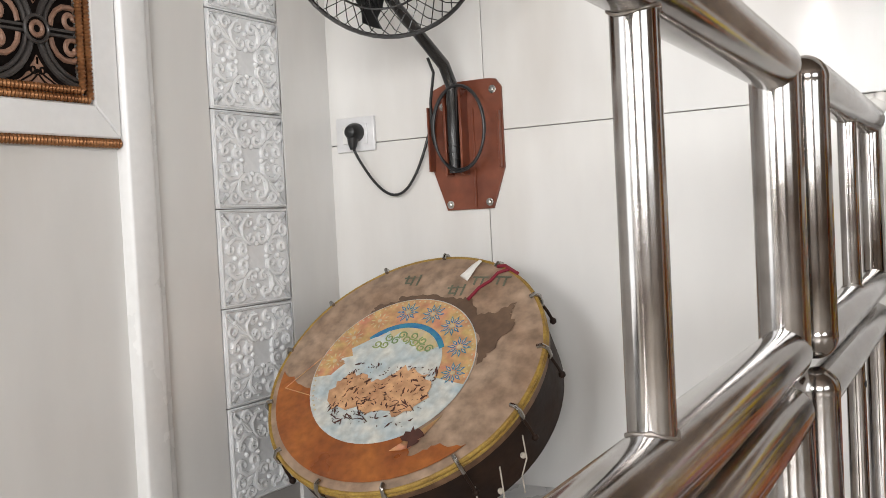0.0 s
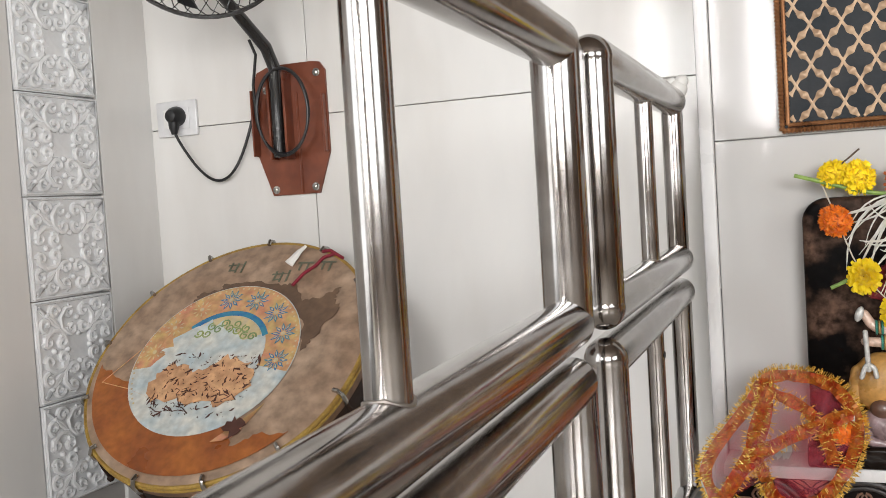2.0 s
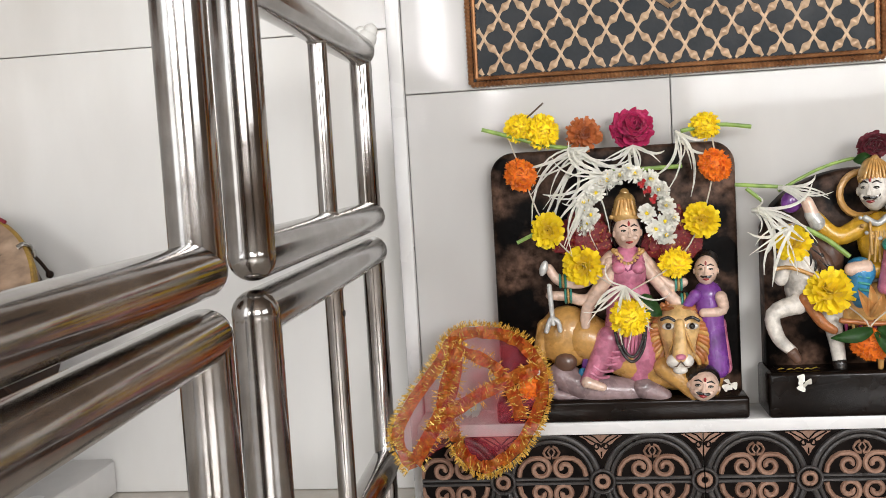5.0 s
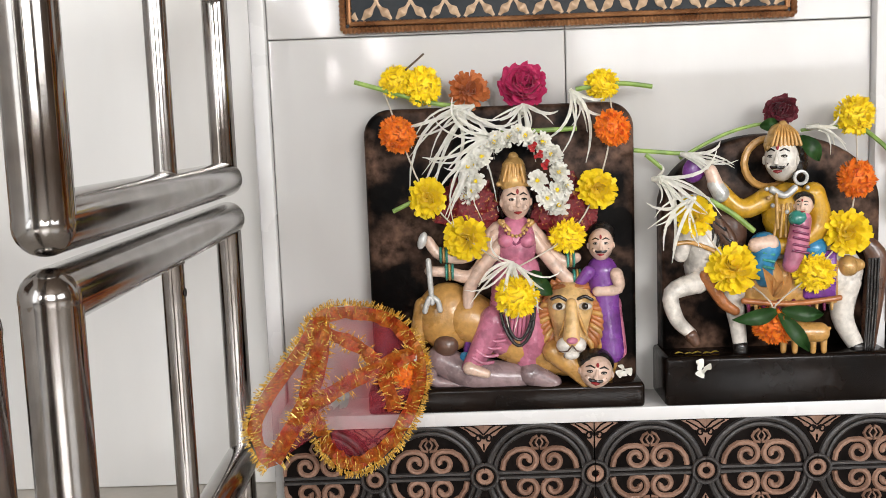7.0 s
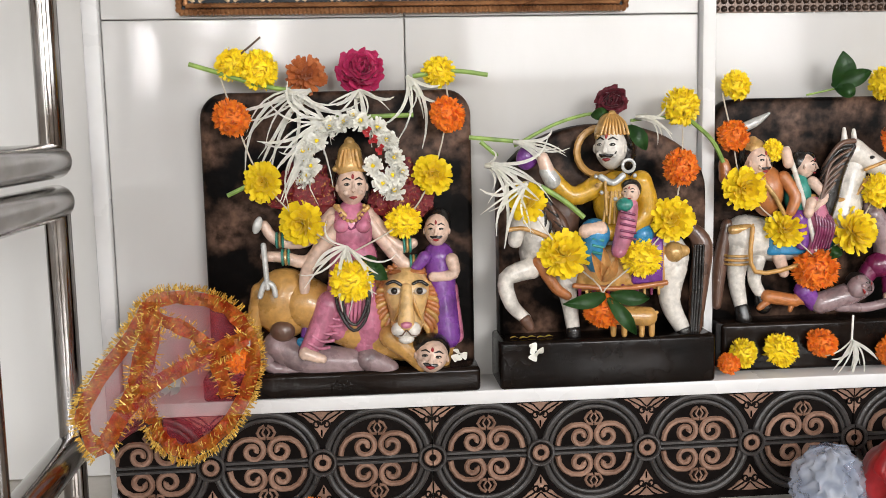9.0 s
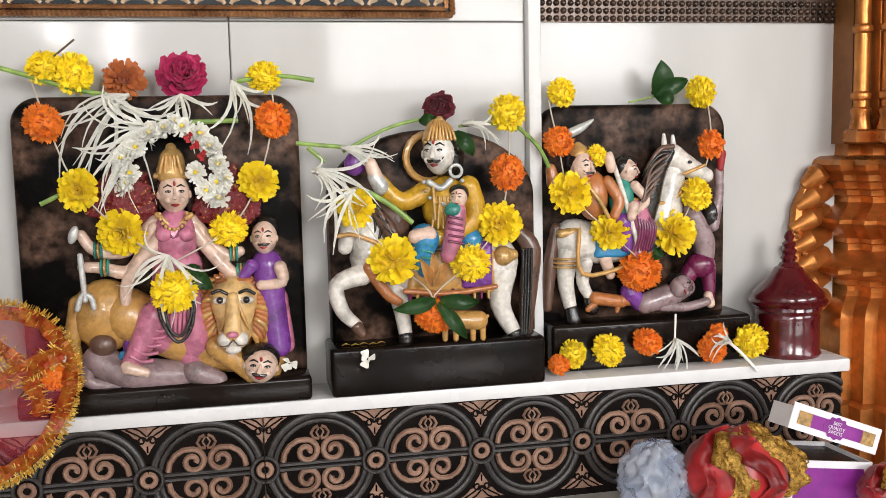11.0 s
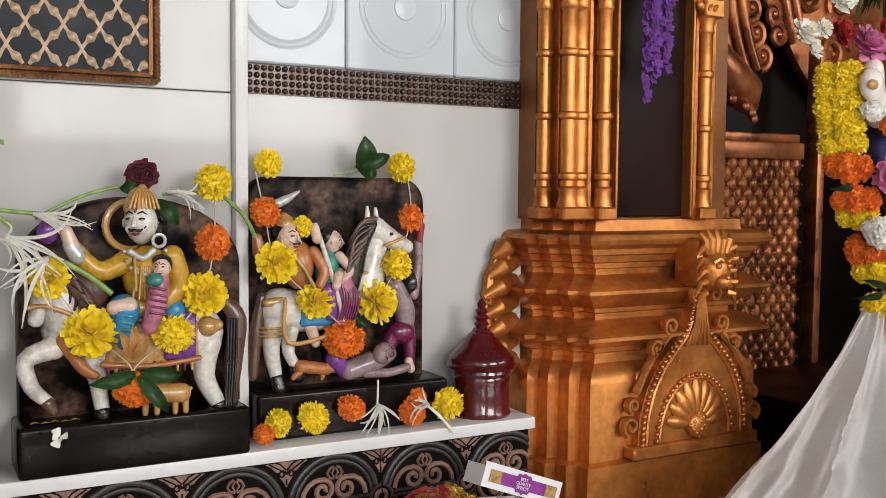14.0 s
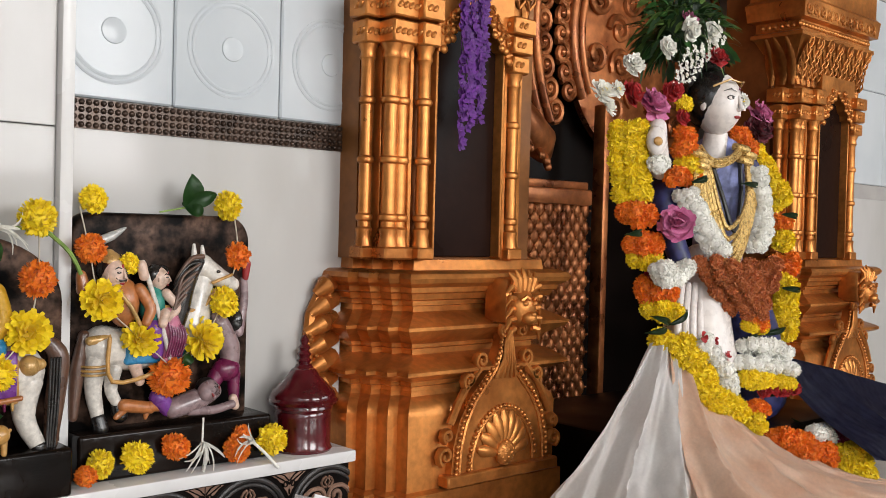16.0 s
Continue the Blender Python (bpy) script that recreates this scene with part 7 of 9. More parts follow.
limb(bm, [(0.532, 1.492, 0.46), (0.534, 1.492, 0.416)], [0.0023, 0.0023], C['gold'])
limb(bm, [(0.563, 1.49, 0.426), (0.559, 1.49, 0.397), (0.55, 1.49, 0.368)], [0.0129, 0.0137, 0.0106], C['pink'])
face(bm, (0.566, 1.489, 0.444), 0.0114, 0.0138, 0.0120, C['skin'], -30)
ball(bm, (0.567, 1.494, 0.453), (0.0129, 0.0120, 0.0084), C['black'], 16, 10)
ball(bm, (0.557, 1.485, 0.428), (0.0121, 0.0100, 0.0106), C['teal'], 16, 10)
limb(bm, [(0.553, 1.51, 0.277), (0.595, 1.51, 0.274)], [0.0133, 0.0133], C['ochre'])
limb(bm, [(0.598, 1.51, 0.274), (0.608, 1.51, 0.279)], [0.0063, 0.0024], C['ochre'])
limb(bm, [(0.548, 1.51, 0.27), (0.548, 1.51, 0.251)], [0.0047, 0.0039], C['ochre'])
limb(bm, [(0.563, 1.51, 0.269), (0.563, 1.51, 0.25)], [0.0047, 0.0039], C['ochre'])
limb(bm, [(0.587, 1.51, 0.269), (0.587, 1.51, 0.249)], [0.0047, 0.0039], C['ochre'])
limb(bm, [(0.601, 1.51, 0.268), (0.601, 1.51, 0.249)], [0.0047, 0.004], C['ochre'])
ball(bm, (0.435, 1.52, 0.493), (0.0151, 0.0120, 0.0182), C['purple'], 16, 10, (0, 30, 0))
for k in range(9):
    t = math.pi * k / 8
    ball(bm, (0.546 + 0.026 * math.cos(t), 1.493, 0.466 - 0.030 * math.sin(t)), 0.0030, C['gold' if k % 2 else 'silver'], 8, 6)
for k in range(8):
    limb(bm, [(0.528 + 0.0052 * k, 1.497, 0.521), (0.533 + 0.0038 * k, 1.499, 0.536), (0.541 + 0.0016 * k, 1.510, 0.546)], [0.0020, 0.0018, 0.0010], C['ochre'])
for k in range(14):
    t = k / 13
    limb(bm, [(0.446 + 0.040 * t, 1.512, 0.446 - 0.075 * t), (0.462 + 0.036 * t, 1.508, 0.430 - 0.070 * t), (0.470 + 0.030 * t, 1.514, 0.405 - 0.060 * t)], [0.0034, 0.0034, 0.0010], C['brown' if k % 3 else 'black'])
for k in range(12):
    limb(bm, [(0.500 + 0.0098 * k, 1.503, 0.318), (0.500 + 0.0098 * k, 1.502, 0.306)], [0.0030, 0.0018], C['gold' if k % 2 else 'maroon'])
idol('idol_relief', bm, 'painted stone relief of a crowned rider on a white horse')
host = garland('flower_garland', 'yellow and orange marigold garland on the rider relief', (0.55, 1.49, 0.5))
bloom(host, 'darkrose', (0.553, 1.54, 0.565), 0.0219, (0, 0))
bloom(host, 'yellow', (0.648, 1.54, 0.555), 0.0272, (0, 0))
bloom(host, 'orange', (0.636, 1.498, 0.475), 0.0256, (0, 0))
bloom(host, 'open', (0.623, 1.498, 0.407), 0.0295, (0, 0))
bloom(host, 'yellow', (0.582, 1.498, 0.356), 0.0286, (0, 0))
bloom(host, 'open', (0.478, 1.498, 0.364), 0.0333, (0, 0))
bloom(host, 'open', (0.43, 1.498, 0.433), 0.0253, (0, 0))
bloom(host, 'orange', (0.53, 1.498, 0.287), 0.0277, (0, 0))
strand(host, 'string', [(0.651, 1.54, 0.536), (0.641, 1.512, 0.474), (0.623, 1.5, 0.407), (0.581, 1.495, 0.356), (0.53, 1.485, 0.317), (0.528, 1.49, 0.289)], 0.0011, STRING)
strand(host, 'string', [(0.43, 1.5, 0.433), (0.477, 1.495, 0.365), (0.523, 1.485, 0.321), (0.528, 1.49, 0.289)], 0.0011, STRING)
strand(host, 'stem', [(0.358, 1.53, 0.52), (0.395, 1.53, 0.516), (0.425, 1.53, 0.513)], 0.003, STEM)
strand(host, 'stem', [(0.372, 1.52, 0.514), (0.394, 1.52, 0.495)], 0.003, STEM)
strand(host, 'stem', [(0.446, 1.488, 0.455), (0.476, 1.488, 0.436), (0.503, 1.488, 0.413)], 0.0036, STEM)
strand(host, 'stem', [(0.666, 1.55, 0.536), (0.689, 1.53, 0.509), (0.705, 1.53, 0.479)], 0.003, STEM)
strand(host, 'stem', [(0.579, 1.54, 0.538), (0.624, 1.54, 0.541), (0.662, 1.54, 0.531)], 0.0022, STEM)
strand(host, 'stem', [(0.42, 1.54, 0.507), (0.473, 1.54, 0.534), (0.518, 1.54, 0.547), (0.544, 1.54, 0.547)], 0.0024, STEM)
lily(host, (0.415, 1.515, 0.513), -8, 9, 0.068, 40)
lily(host, (0.382, 1.495, 0.486), -30, 10, 0.074, 60)
lily(host, (0.428, 1.49, 0.459), 210, 7, 0.052, 60)
lily(host, (0.584, 1.535, 0.542), 0, 6, 0.047, 30)
lily(host, (0.374, 1.49, 0.484), 0, 5, 0.029, 60)
leaf(host, (0.568, 1.51, 0.531), (0.591, 1.508, 0.498), 0.012)
leaf(host, (0.53, 1.482, 0.31), (0.472, 1.478, 0.301), 0.012)
leaf(host, (0.533, 1.482, 0.306), (0.57, 1.476, 0.257), 0.011)
leaf(host, (0.537, 1.482, 0.311), (0.588, 1.478, 0.305), 0.012)
leaf(host, (0.524, 1.535, 0.545), (0.545, 1.53, 0.55), 0.010)
leaf(host, (0.526, 1.478, 0.329), (0.508, 1.47, 0.368), 0.008, PEACH)
leaf(host, (0.526, 1.478, 0.329), (0.524, 1.47, 0.375), 0.008, PEACH)
leaf(host, (0.526, 1.478, 0.329), (0.541, 1.47, 0.362), 0.008, PEACH)
host = None
bloom(host, 'jasmine', (0.439, 1.497, 0.233), 0.0130, (0, 0))
petals((0.426, 1.52, 0.248), 0.247)
bm = bmesh.new()
slab(bm, 0.7155, 1.010, 0.20, 0.566, 1.600, 1.634, 0.04)
box(bm, (0.7155, 1.553, 0.18), (1.030, 1.634, 0.250), C['base'], 0.006, 3)
limb(bm, [(0.759, 1.585, 0.37), (0.817, 1.585, 0.363), (0.891, 1.585, 0.381)], [0.0317, 0.03, 0.0317], C['white'])
limb(bm, [(0.888, 1.579, 0.382), (0.902, 1.579, 0.433), (0.912, 1.579, 0.479)], [0.0343, 0.0274, 0.0189], C['white'])
limb(bm, [(0.898, 1.555, 0.495), (0.876, 1.555, 0.468), (0.865, 1.555, 0.427), (0.861, 1.555, 0.394)], [0.0067, 0.0152, 0.0168, 0.0101], C['black'])
limb(bm, [(0.889, 1.539, 0.492), (0.862, 1.539, 0.474), (0.853, 1.539, 0.441)], [0.0022, 0.0022, 0.0022], C['brown'])
limb(bm, [(0.884, 1.539, 0.48), (0.859, 1.539, 0.46), (0.851, 1.539, 0.429)], [0.0022, 0.0022, 0.0022], C['brown'])
limb(bm, [(0.878, 1.539, 0.469), (0.855, 1.539, 0.447), (0.849, 1.539, 0.418)], [0.0022, 0.0022, 0.0022], C['brown'])
limb(bm, [(0.873, 1.539, 0.458), (0.851, 1.539, 0.434), (0.847, 1.539, 0.406)], [0.0022, 0.0022, 0.0022], C['brown'])
limb(bm, [(0.867, 1.539, 0.446), (0.848, 1.539, 0.421), (0.846, 1.539, 0.395)], [0.0022, 0.0022, 0.0022], C['brown'])
limb(bm, [(0.908, 1.57, 0.488), (0.936, 1.57, 0.471), (0.962, 1.57, 0.459)], [0.0188, 0.0154, 0.0111], C['white'])
limb(bm, [(0.897, 1.573, 0.499), (0.896, 1.573, 0.52)], [0.006, 0.0026], C['white'])
limb(bm, [(0.912, 1.573, 0.497), (0.91, 1.573, 0.518)], [0.006, 0.0026], C['white'])
ball(bm, (0.928, 1.553, 0.48), (0.0034, 0.0030, 0.0025), C['black'], 16, 10)
limb(bm, [(0.918, 1.552, 0.463), (0.951, 1.552, 0.475)], [0.0025, 0.0025], C['ochre'])
limb(bm, [(0.842, 1.555, 0.428), (0.896, 1.555, 0.422), (0.924, 1.555, 0.45)], [0.0033, 0.0033, 0.0033], C['ochre'])
limb(bm, [(0.75, 1.577, 0.355), (0.744, 1.577, 0.313), (0.752, 1.577, 0.269)], [0.0182, 0.0124, 0.0091], C['white'])
limb(bm, [(0.772, 1.573, 0.337), (0.769, 1.573, 0.308), (0.78, 1.573, 0.286)], [0.0125, 0.0092, 0.0075], C['white'])
limb(bm, [(0.732, 1.583, 0.388), (0.722, 1.583, 0.331), (0.718, 1.583, 0.272)], [0.0083, 0.0108, 0.0066], C['brown'])
limb(bm, [(0.8, 1.565, 0.345), (0.809, 1.565, 0.319)], [0.01, 0.0075], C['skin'])
limb(bm, [(0.733, 1.565, 0.382), (0.761, 1.565, 0.385)], [0.0065, 0.0065], C['gold'])
box(bm, (0.781, 1.553, 0.345), (0.882, 1.575, 0.391), C['blue'], 0.005, 2)
limb(bm, [(0.756, 1.55, 0.386), (0.761, 1.55, 0.324), (0.839, 1.55, 0.336), (0.898, 1.55, 0.367)], [0.0033, 0.0033, 0.0033, 0.0033], C['ochre'])
ball(bm, (0.781, 1.563, 0.436), (0.0230, 0.0220, 0.0362), C['orange'], 16, 10)
face(bm, (0.763, 1.558, 0.477), 0.0175, 0.0240, 0.0200, C['skin'], 22, True)
limb(bm, [(0.761, 1.563, 0.494), (0.759, 1.563, 0.505)], [0.0164, 0.0082], C['gold'])
ball(bm, (0.779, 1.569, 0.479), (0.0115, 0.0160, 0.0214), C['black'], 16, 10)
limb(bm, [(0.723, 1.565, 0.456), (0.719, 1.565, 0.476)], [0.0106, 0.0073], C['orange'])
limb(bm, [(0.777, 1.57, 0.446), (0.729, 1.57, 0.451)], [0.0107, 0.0099], C['orange'])
limb(bm, [(0.743, 1.575, 0.522), (0.767, 1.575, 0.532), (0.787, 1.575, 0.544)], [0.0074, 0.0066, 0.0016], C['silver'])
ball(bm, (0.824, 1.56, 0.43), (0.0183, 0.0200, 0.0316), C['teal'], 16, 10)
face(bm, (0.831, 1.556, 0.470), 0.0130, 0.0175, 0.0155, C['skin'], 50)
ball(bm, (0.838, 1.563, 0.476), (0.0125, 0.0160, 0.0150), C['black'], 16, 10)
limb(bm, [(0.844, 1.55, 0.411), (0.853, 1.55, 0.386), (0.844, 1.55, 0.353)], [0.0166, 0.0149, 0.01], C['pink'])
limb(bm, [(0.822, 1.55, 0.396), (0.828, 1.55, 0.362)], [0.0149, 0.0099], C['purple'])
limb(bm, [(0.799, 1.54, 0.495), (0.822, 1.54, 0.429), (0.844, 1.54, 0.354)], [0.0037, 0.0037, 0.0037], C['white'])
limb(bm, [(0.801, 1.54, 0.475), (0.797, 1.54, 0.491)], [0.0073, 0.0073], C['skin'])
limb(bm, [(0.833, 1.535, 0.421), (0.829, 1.535, 0.405)], [0.0074, 0.0066], C['skin'])
limb(bm, [(0.941, 1.57, 0.397), (0.958, 1.57, 0.362), (0.96, 1.57, 0.336)], [0.0156, 0.0173, 0.0147], C['mauve'])
limb(bm, [(0.937, 1.567, 0.389), (0.93, 1.567, 0.424)], [0.0086, 0.0069], C['mauve'])
limb(bm, [(0.976, 1.573, 0.383), (0.985, 1.573, 0.43), (0.984, 1.573, 0.465)], [0.0088, 0.007, 0.0061], C['mauve'])
ball(bm, (0.973, 1.577, 0.4), (0.0131, 0.0140, 0.0210), C['black'], 16, 10)
limb(bm, [(0.985, 1.57, 0.469), (0.987, 1.57, 0.491)], [0.0052, 0.007], C['red'])
ball(bm, (0.953, 1.567, 0.326), (0.0226, 0.0180, 0.0191), C['maroon'], 16, 10)
limb(bm, [(0.969, 1.573, 0.317), (0.971, 1.573, 0.273)], [0.0114, 0.0079], C['maroon'])
limb(bm, [(0.94, 1.57, 0.319), (0.926, 1.57, 0.298)], [0.0139, 0.0104], C['maroon'])
limb(bm, [(0.861, 1.56, 0.274), (0.898, 1.56, 0.284), (0.926, 1.56, 0.295)], [0.0153, 0.017, 0.0136], C['mauve'])
face(bm, (0.912, 1.549, 0.298), 0.0165, 0.0190, 0.0160, C['mauve'], 30, False, 60)
limb(bm, [(0.886, 1.555, 0.269), (0.924, 1.555, 0.266), (0.957, 1.555, 0.272)], [0.0077, 0.0068, 0.0068], C['mauve'])
limb(bm, [(0.839, 1.563, 0.292), (0.853, 1.563, 0.274)], [0.0152, 0.0118], C['purple'])
limb(bm, [(0.962, 1.56, 0.28), (0.966, 1.56, 0.268)], [0.007, 0.007], C['skin'])
limb(bm, [(0.786, 1.565, 0.285), (0.826, 1.565, 0.278)], [0.01, 0.0092], C['orange'])
limb(bm, [(0.826, 1.563, 0.28), (0.844, 1.563, 0.275)], [0.0084, 0.0042], C['orange'])
limb(bm, [(0.791, 1.565, 0.283), (0.774, 1.565, 0.269)], [0.0067, 0.0042], C['orange'])
limb(bm, [(0.822, 1.565, 0.274), (0.819, 1.565, 0.264)], [0.0051, 0.0034], C['orange'])
limb(bm, [(0.785, 1.575, 0.29), (0.776, 1.575, 0.269)], [0.0034, 0.0025], C['orange'])
for k in range(22):
    t = k / 21
    x, z = 0.900 - 0.034 * t, 0.503 - 0.100 * t
    limb(bm, [(x, 1.552, z), (x - 0.022, 1.548 + 0.004 * (k % 2), z - 0.004), (x - 0.040 + 0.012 * t, 1.553, z - 0.032), (x - 0.044 + 0.014 * t, 1.560, z - 0.052)], [0.0040, 0.0038, 0.0032, 0.0010], C['black' if k % 4 else 'brown'])
for x, z in ((0.752, 0.268), (0.780, 0.284)):
    limb(bm, [(x, 1.575, z), (x + 0.003, 1.573, z - 0.014)], [0.0100, 0.0115], C['black'])
limb(bm, [(0.800, 1.552, 0.455), (0.814, 1.544, 0.430), (0.806, 1.540, 0.408)], [0.0095, 0.0088, 0.0070], C['orange'])
limb(bm, [(0.840, 1.548, 0.448), (0.856, 1.545, 0.428), (0.838, 1.538, 0.412)], [0.0080, 0.0072, 0.0058], C['skin'])
limb(bm, [(0.762, 1.541, 0.456), (0.782, 1.538, 0.430), (0.798, 1.542, 0.404)], [0.0030, 0.0034, 0.0030], C['gold'])
for k in range(7):
    limb(bm, [(0.838 + 0.004 * k, 1.538, 0.412 - 0.002 * k), (0.842 + 0.004 * k, 1.534, 0.385), (0.836 + 0.004 * k, 1.537, 0.356)], [0.0016, 0.0022, 0.0016], C['maroon'])
for k in range(3):
    tube(bm, [(0.744 + 0.019 * math.cos(t), 1.577 + 0.019 * math.sin(t), 0.345 - 0.006 * k) for t in (2 * math.pi * i / 18 for i in range(19))], 0.0019, 6, C['gold' if k != 1 else 'ochre'])
idol('idol_relief', bm, 'painted stone relief of two riders on a white horse')
host = garland('flower_garland', 'marigold garland strung across the horse relief', (0.86, 1.54, 0.55))
bloom(host, 'yellow', (0.744, 1.59, 0.584), 0.0216, (0, 0))
bloom(host, 'yellow', (0.963, 1.59, 0.583), 0.0245, (0, 0))
bloom(host, 'yellow', (0.782, 1.548, 0.493), 0.0163, (0, 0))
bloom(host, 'open', (0.743, 1.548, 0.441), 0.0307, (0, 0))
bloom(host, 'open', (0.801, 1.548, 0.384), 0.0271, (0, 0))
bloom(host, 'open', (0.9, 1.548, 0.377), 0.0338, (0, 0))
bloom(host, 'yellow', (0.935, 1.548, 0.433), 0.0255, (0, 0))
bloom(host, 'orange', (0.725, 1.548, 0.514), 0.0225, (0, 0))
bloom(host, 'orange', (0.958, 1.548, 0.505), 0.0222, (0, 0))
bloom(host, 'orange', (0.847, 1.548, 0.325), 0.0318, (0, 0))
strand(host, 'string', [(0.725, 1.59, 0.573), (0.73, 1.565, 0.514), (0.745, 1.555, 0.441), (0.8, 1.545, 0.384), (0.844, 1.54, 0.342)], 0.0011, STRING)
strand(host, 'string', [(0.974, 1.59, 0.569), (0.967, 1.565, 0.504), (0.938, 1.555, 0.433), (0.899, 1.545, 0.378), (0.844, 1.54, 0.342)], 0.0011, STRING)
leaf(host, (0.898, 1.6, 0.576), (0.896, 1.585, 0.629), 0.020)
leaf(host, (0.889, 1.6, 0.582), (0.939, 1.585, 0.601), 0.014)
leaf(host, (0.894, 1.6, 0.579), (0.915, 1.585, 0.567), 0.012)
strand(host, 'stem', [(0.852, 1.6, 0.569), (0.898, 1.6, 0.578)], 0.0014, STEM)
leaf(host, (0.873, 1.545, 0.36), (0.863, 1.542, 0.34), 0.010)
host = None
bloom(host, 'orange', (0.716, 1.527, 0.199), 0.0163, (0, 0))
bloom(host, 'yellow', (0.741, 1.54, 0.21), 0.0214, (0, 0))
bloom(host, 'yellow', (0.793, 1.535, 0.214), 0.0257, (0, 0))
bloom(host, 'orange', (0.856, 1.54, 0.22), 0.0228, (0, 0))
bloom(host, 'orange', (0.956, 1.535, 0.205), 0.0225, (0, 0))
bloom(host, 'orange', (0.972, 1.55, 0.222), 0.0175, (0, 0))
bloom(host, 'yellow', (1.022, 1.54, 0.212), 0.0266, (0, 0))
host = garland('white_lily', 'white spider lily blossom lying on the shelf', (0.896, 1.53, 0.208))
lily(host, (0.897, 1.535, 0.224), -90, 10, 0.043, 110)
strand(host, 'stem', [(0.898, 1.535, 0.26), (0.897, 1.535, 0.224)], 0.0016, WHITEF)
host = None
host = garland('white_lily', 'white flower stalk lying on the shelf edge', (0.982, 1.52, 0.212))
strand(host, 'stem', [(0.966, 1.535, 0.226), (0.992, 1.52, 0.202), (1.014, 1.505, 0.173)], 0.0024, WHITEF)
lily(host, (0.977, 1.52, 0.216), 150, 5, 0.035, 60)
host = None

# ---- the dressed idol under the canopy ----
GOLDJ = mat("bright_gold_chain", (0.88, 0.62, 0.24), 0.3, 0.55, (0.60, 0.36, 0.09), 160, bump=0.9, bscale=420, fine=0.45)
FERN = mat("light_fern_green", (0.13, 0.22, 0.05), 0.5, 0, (0.07, 0.14, 0.03), 60, fine=0.2)
DLEAF = mat("dark_green_leaf", (0.022, 0.06, 0.018), 0.4, 0, (0.012, 0.035, 0.01), 40, fine=0.2)
for nm, col, ro in (("idolwhite", (0.80, 0.74, 0.70), 0.3), ("navycloth", (0.035, 0.04, 0.16), 0.5), ("blueprint", (0.30, 0.34, 0.66), 0.5)):
    C[nm] = len(IDOLM)
    IDOLM.append(mat(nm + "_surface", col, ro, 0, tuple(c * {"idolwhite": 0.9, "blueprint": 0.5}.get(nm, 0.35) for c in col), 60, fine=0.08, bump=0.15, bscale=90))


def swag(host, kind, pts, r, rows, w):
    """A run of flower heads strung side by side along a line."""
    kind = {"white": "whitepom", "rust": "rustpom"}.get(kind, kind)
    P3 = [Vector(p) for p in pts]
    for i in range(rows):
        t = (i + 0.5) / rows * (len(P3) - 1)
        k = min(int(t), len(P3) - 2)
        c = P3[k].lerp(P3[k + 1], t - k)
        for s in ((-0.8, 0, 0.8) if w > r * 0.9 else (-0.35, 0.35) if w > 0 else (0,)):
            side_ = Vector((0.72, -0.69, 0)) * w * s
            bloom(host, kind, c + side_ + Vector((-0.4, -0.5, 0)) * (0.012 * (1 - s * s)) + Vector((0, 0, fr.uniform(-0.3, 0.3) * r)), r * fr.uniform(0.9, 1.15), (0, 0), (-0.45 + 0.6 * s, -0.75, 0.15))


def tuft(host, c, rx_, rz_, n):
    bm = bmesh.new()
    q = random.Random(31)
    o = Vector(c) - Vector(host.location)
    for i in range(n):
        a, e = q.uniform(0, 2 * math.pi), q.uniform(-0.7, 1.4)
        d = Vector((math.cos(a) * math.cos(e), math.sin(a) * math.cos(e) * 0.7, math.sin(e)))
        s = d.cross(Vector((0.3, 0.2, 1))).normalized()
        base = o + Vector((d.x * rx_, d.y * rx_, d.z * rz_)) * q.uniform(0.45, 0.95)
        big = i % 5 == 0
        l, w = q.uniform(0.022, 0.042) * (1.3 if big else 1), q.uniform(0.008, 0.013) if big else q.uniform(0.0018, 0.005)
        d = (d + Vector((q.uniform(-0.6, 0.6), q.uniform(-0.6, 0.6), q.uniform(-0.6, 0.6)))).normalized()
        s = d.cross(Vector((q.uniform(-1, 1), q.uniform(-1, 1), 1))).normalized()
        rows = [[base + d * l * t + s * w * k * math.sin(math.pi * (0.1 + 0.85 * t)) - Vector((0, 0, 0.02 * t * t)) for k in (-1, 0, 1)] for t in (0, 0.25, 0.5, 0.75, 1)]
        loft(bm, rows, (i // 5) % 3 == 0 and 2 or i % 2, False, False)
    ball(bm, o, (rx_ * 0.5, rx_ * 0.4, rz_ * 0.55), 0, 14, 9)
    return tagged(part("foliage", bm, [DLEAF, LEAFM, FERN], host, "dark green leaves"), kind="stuff")


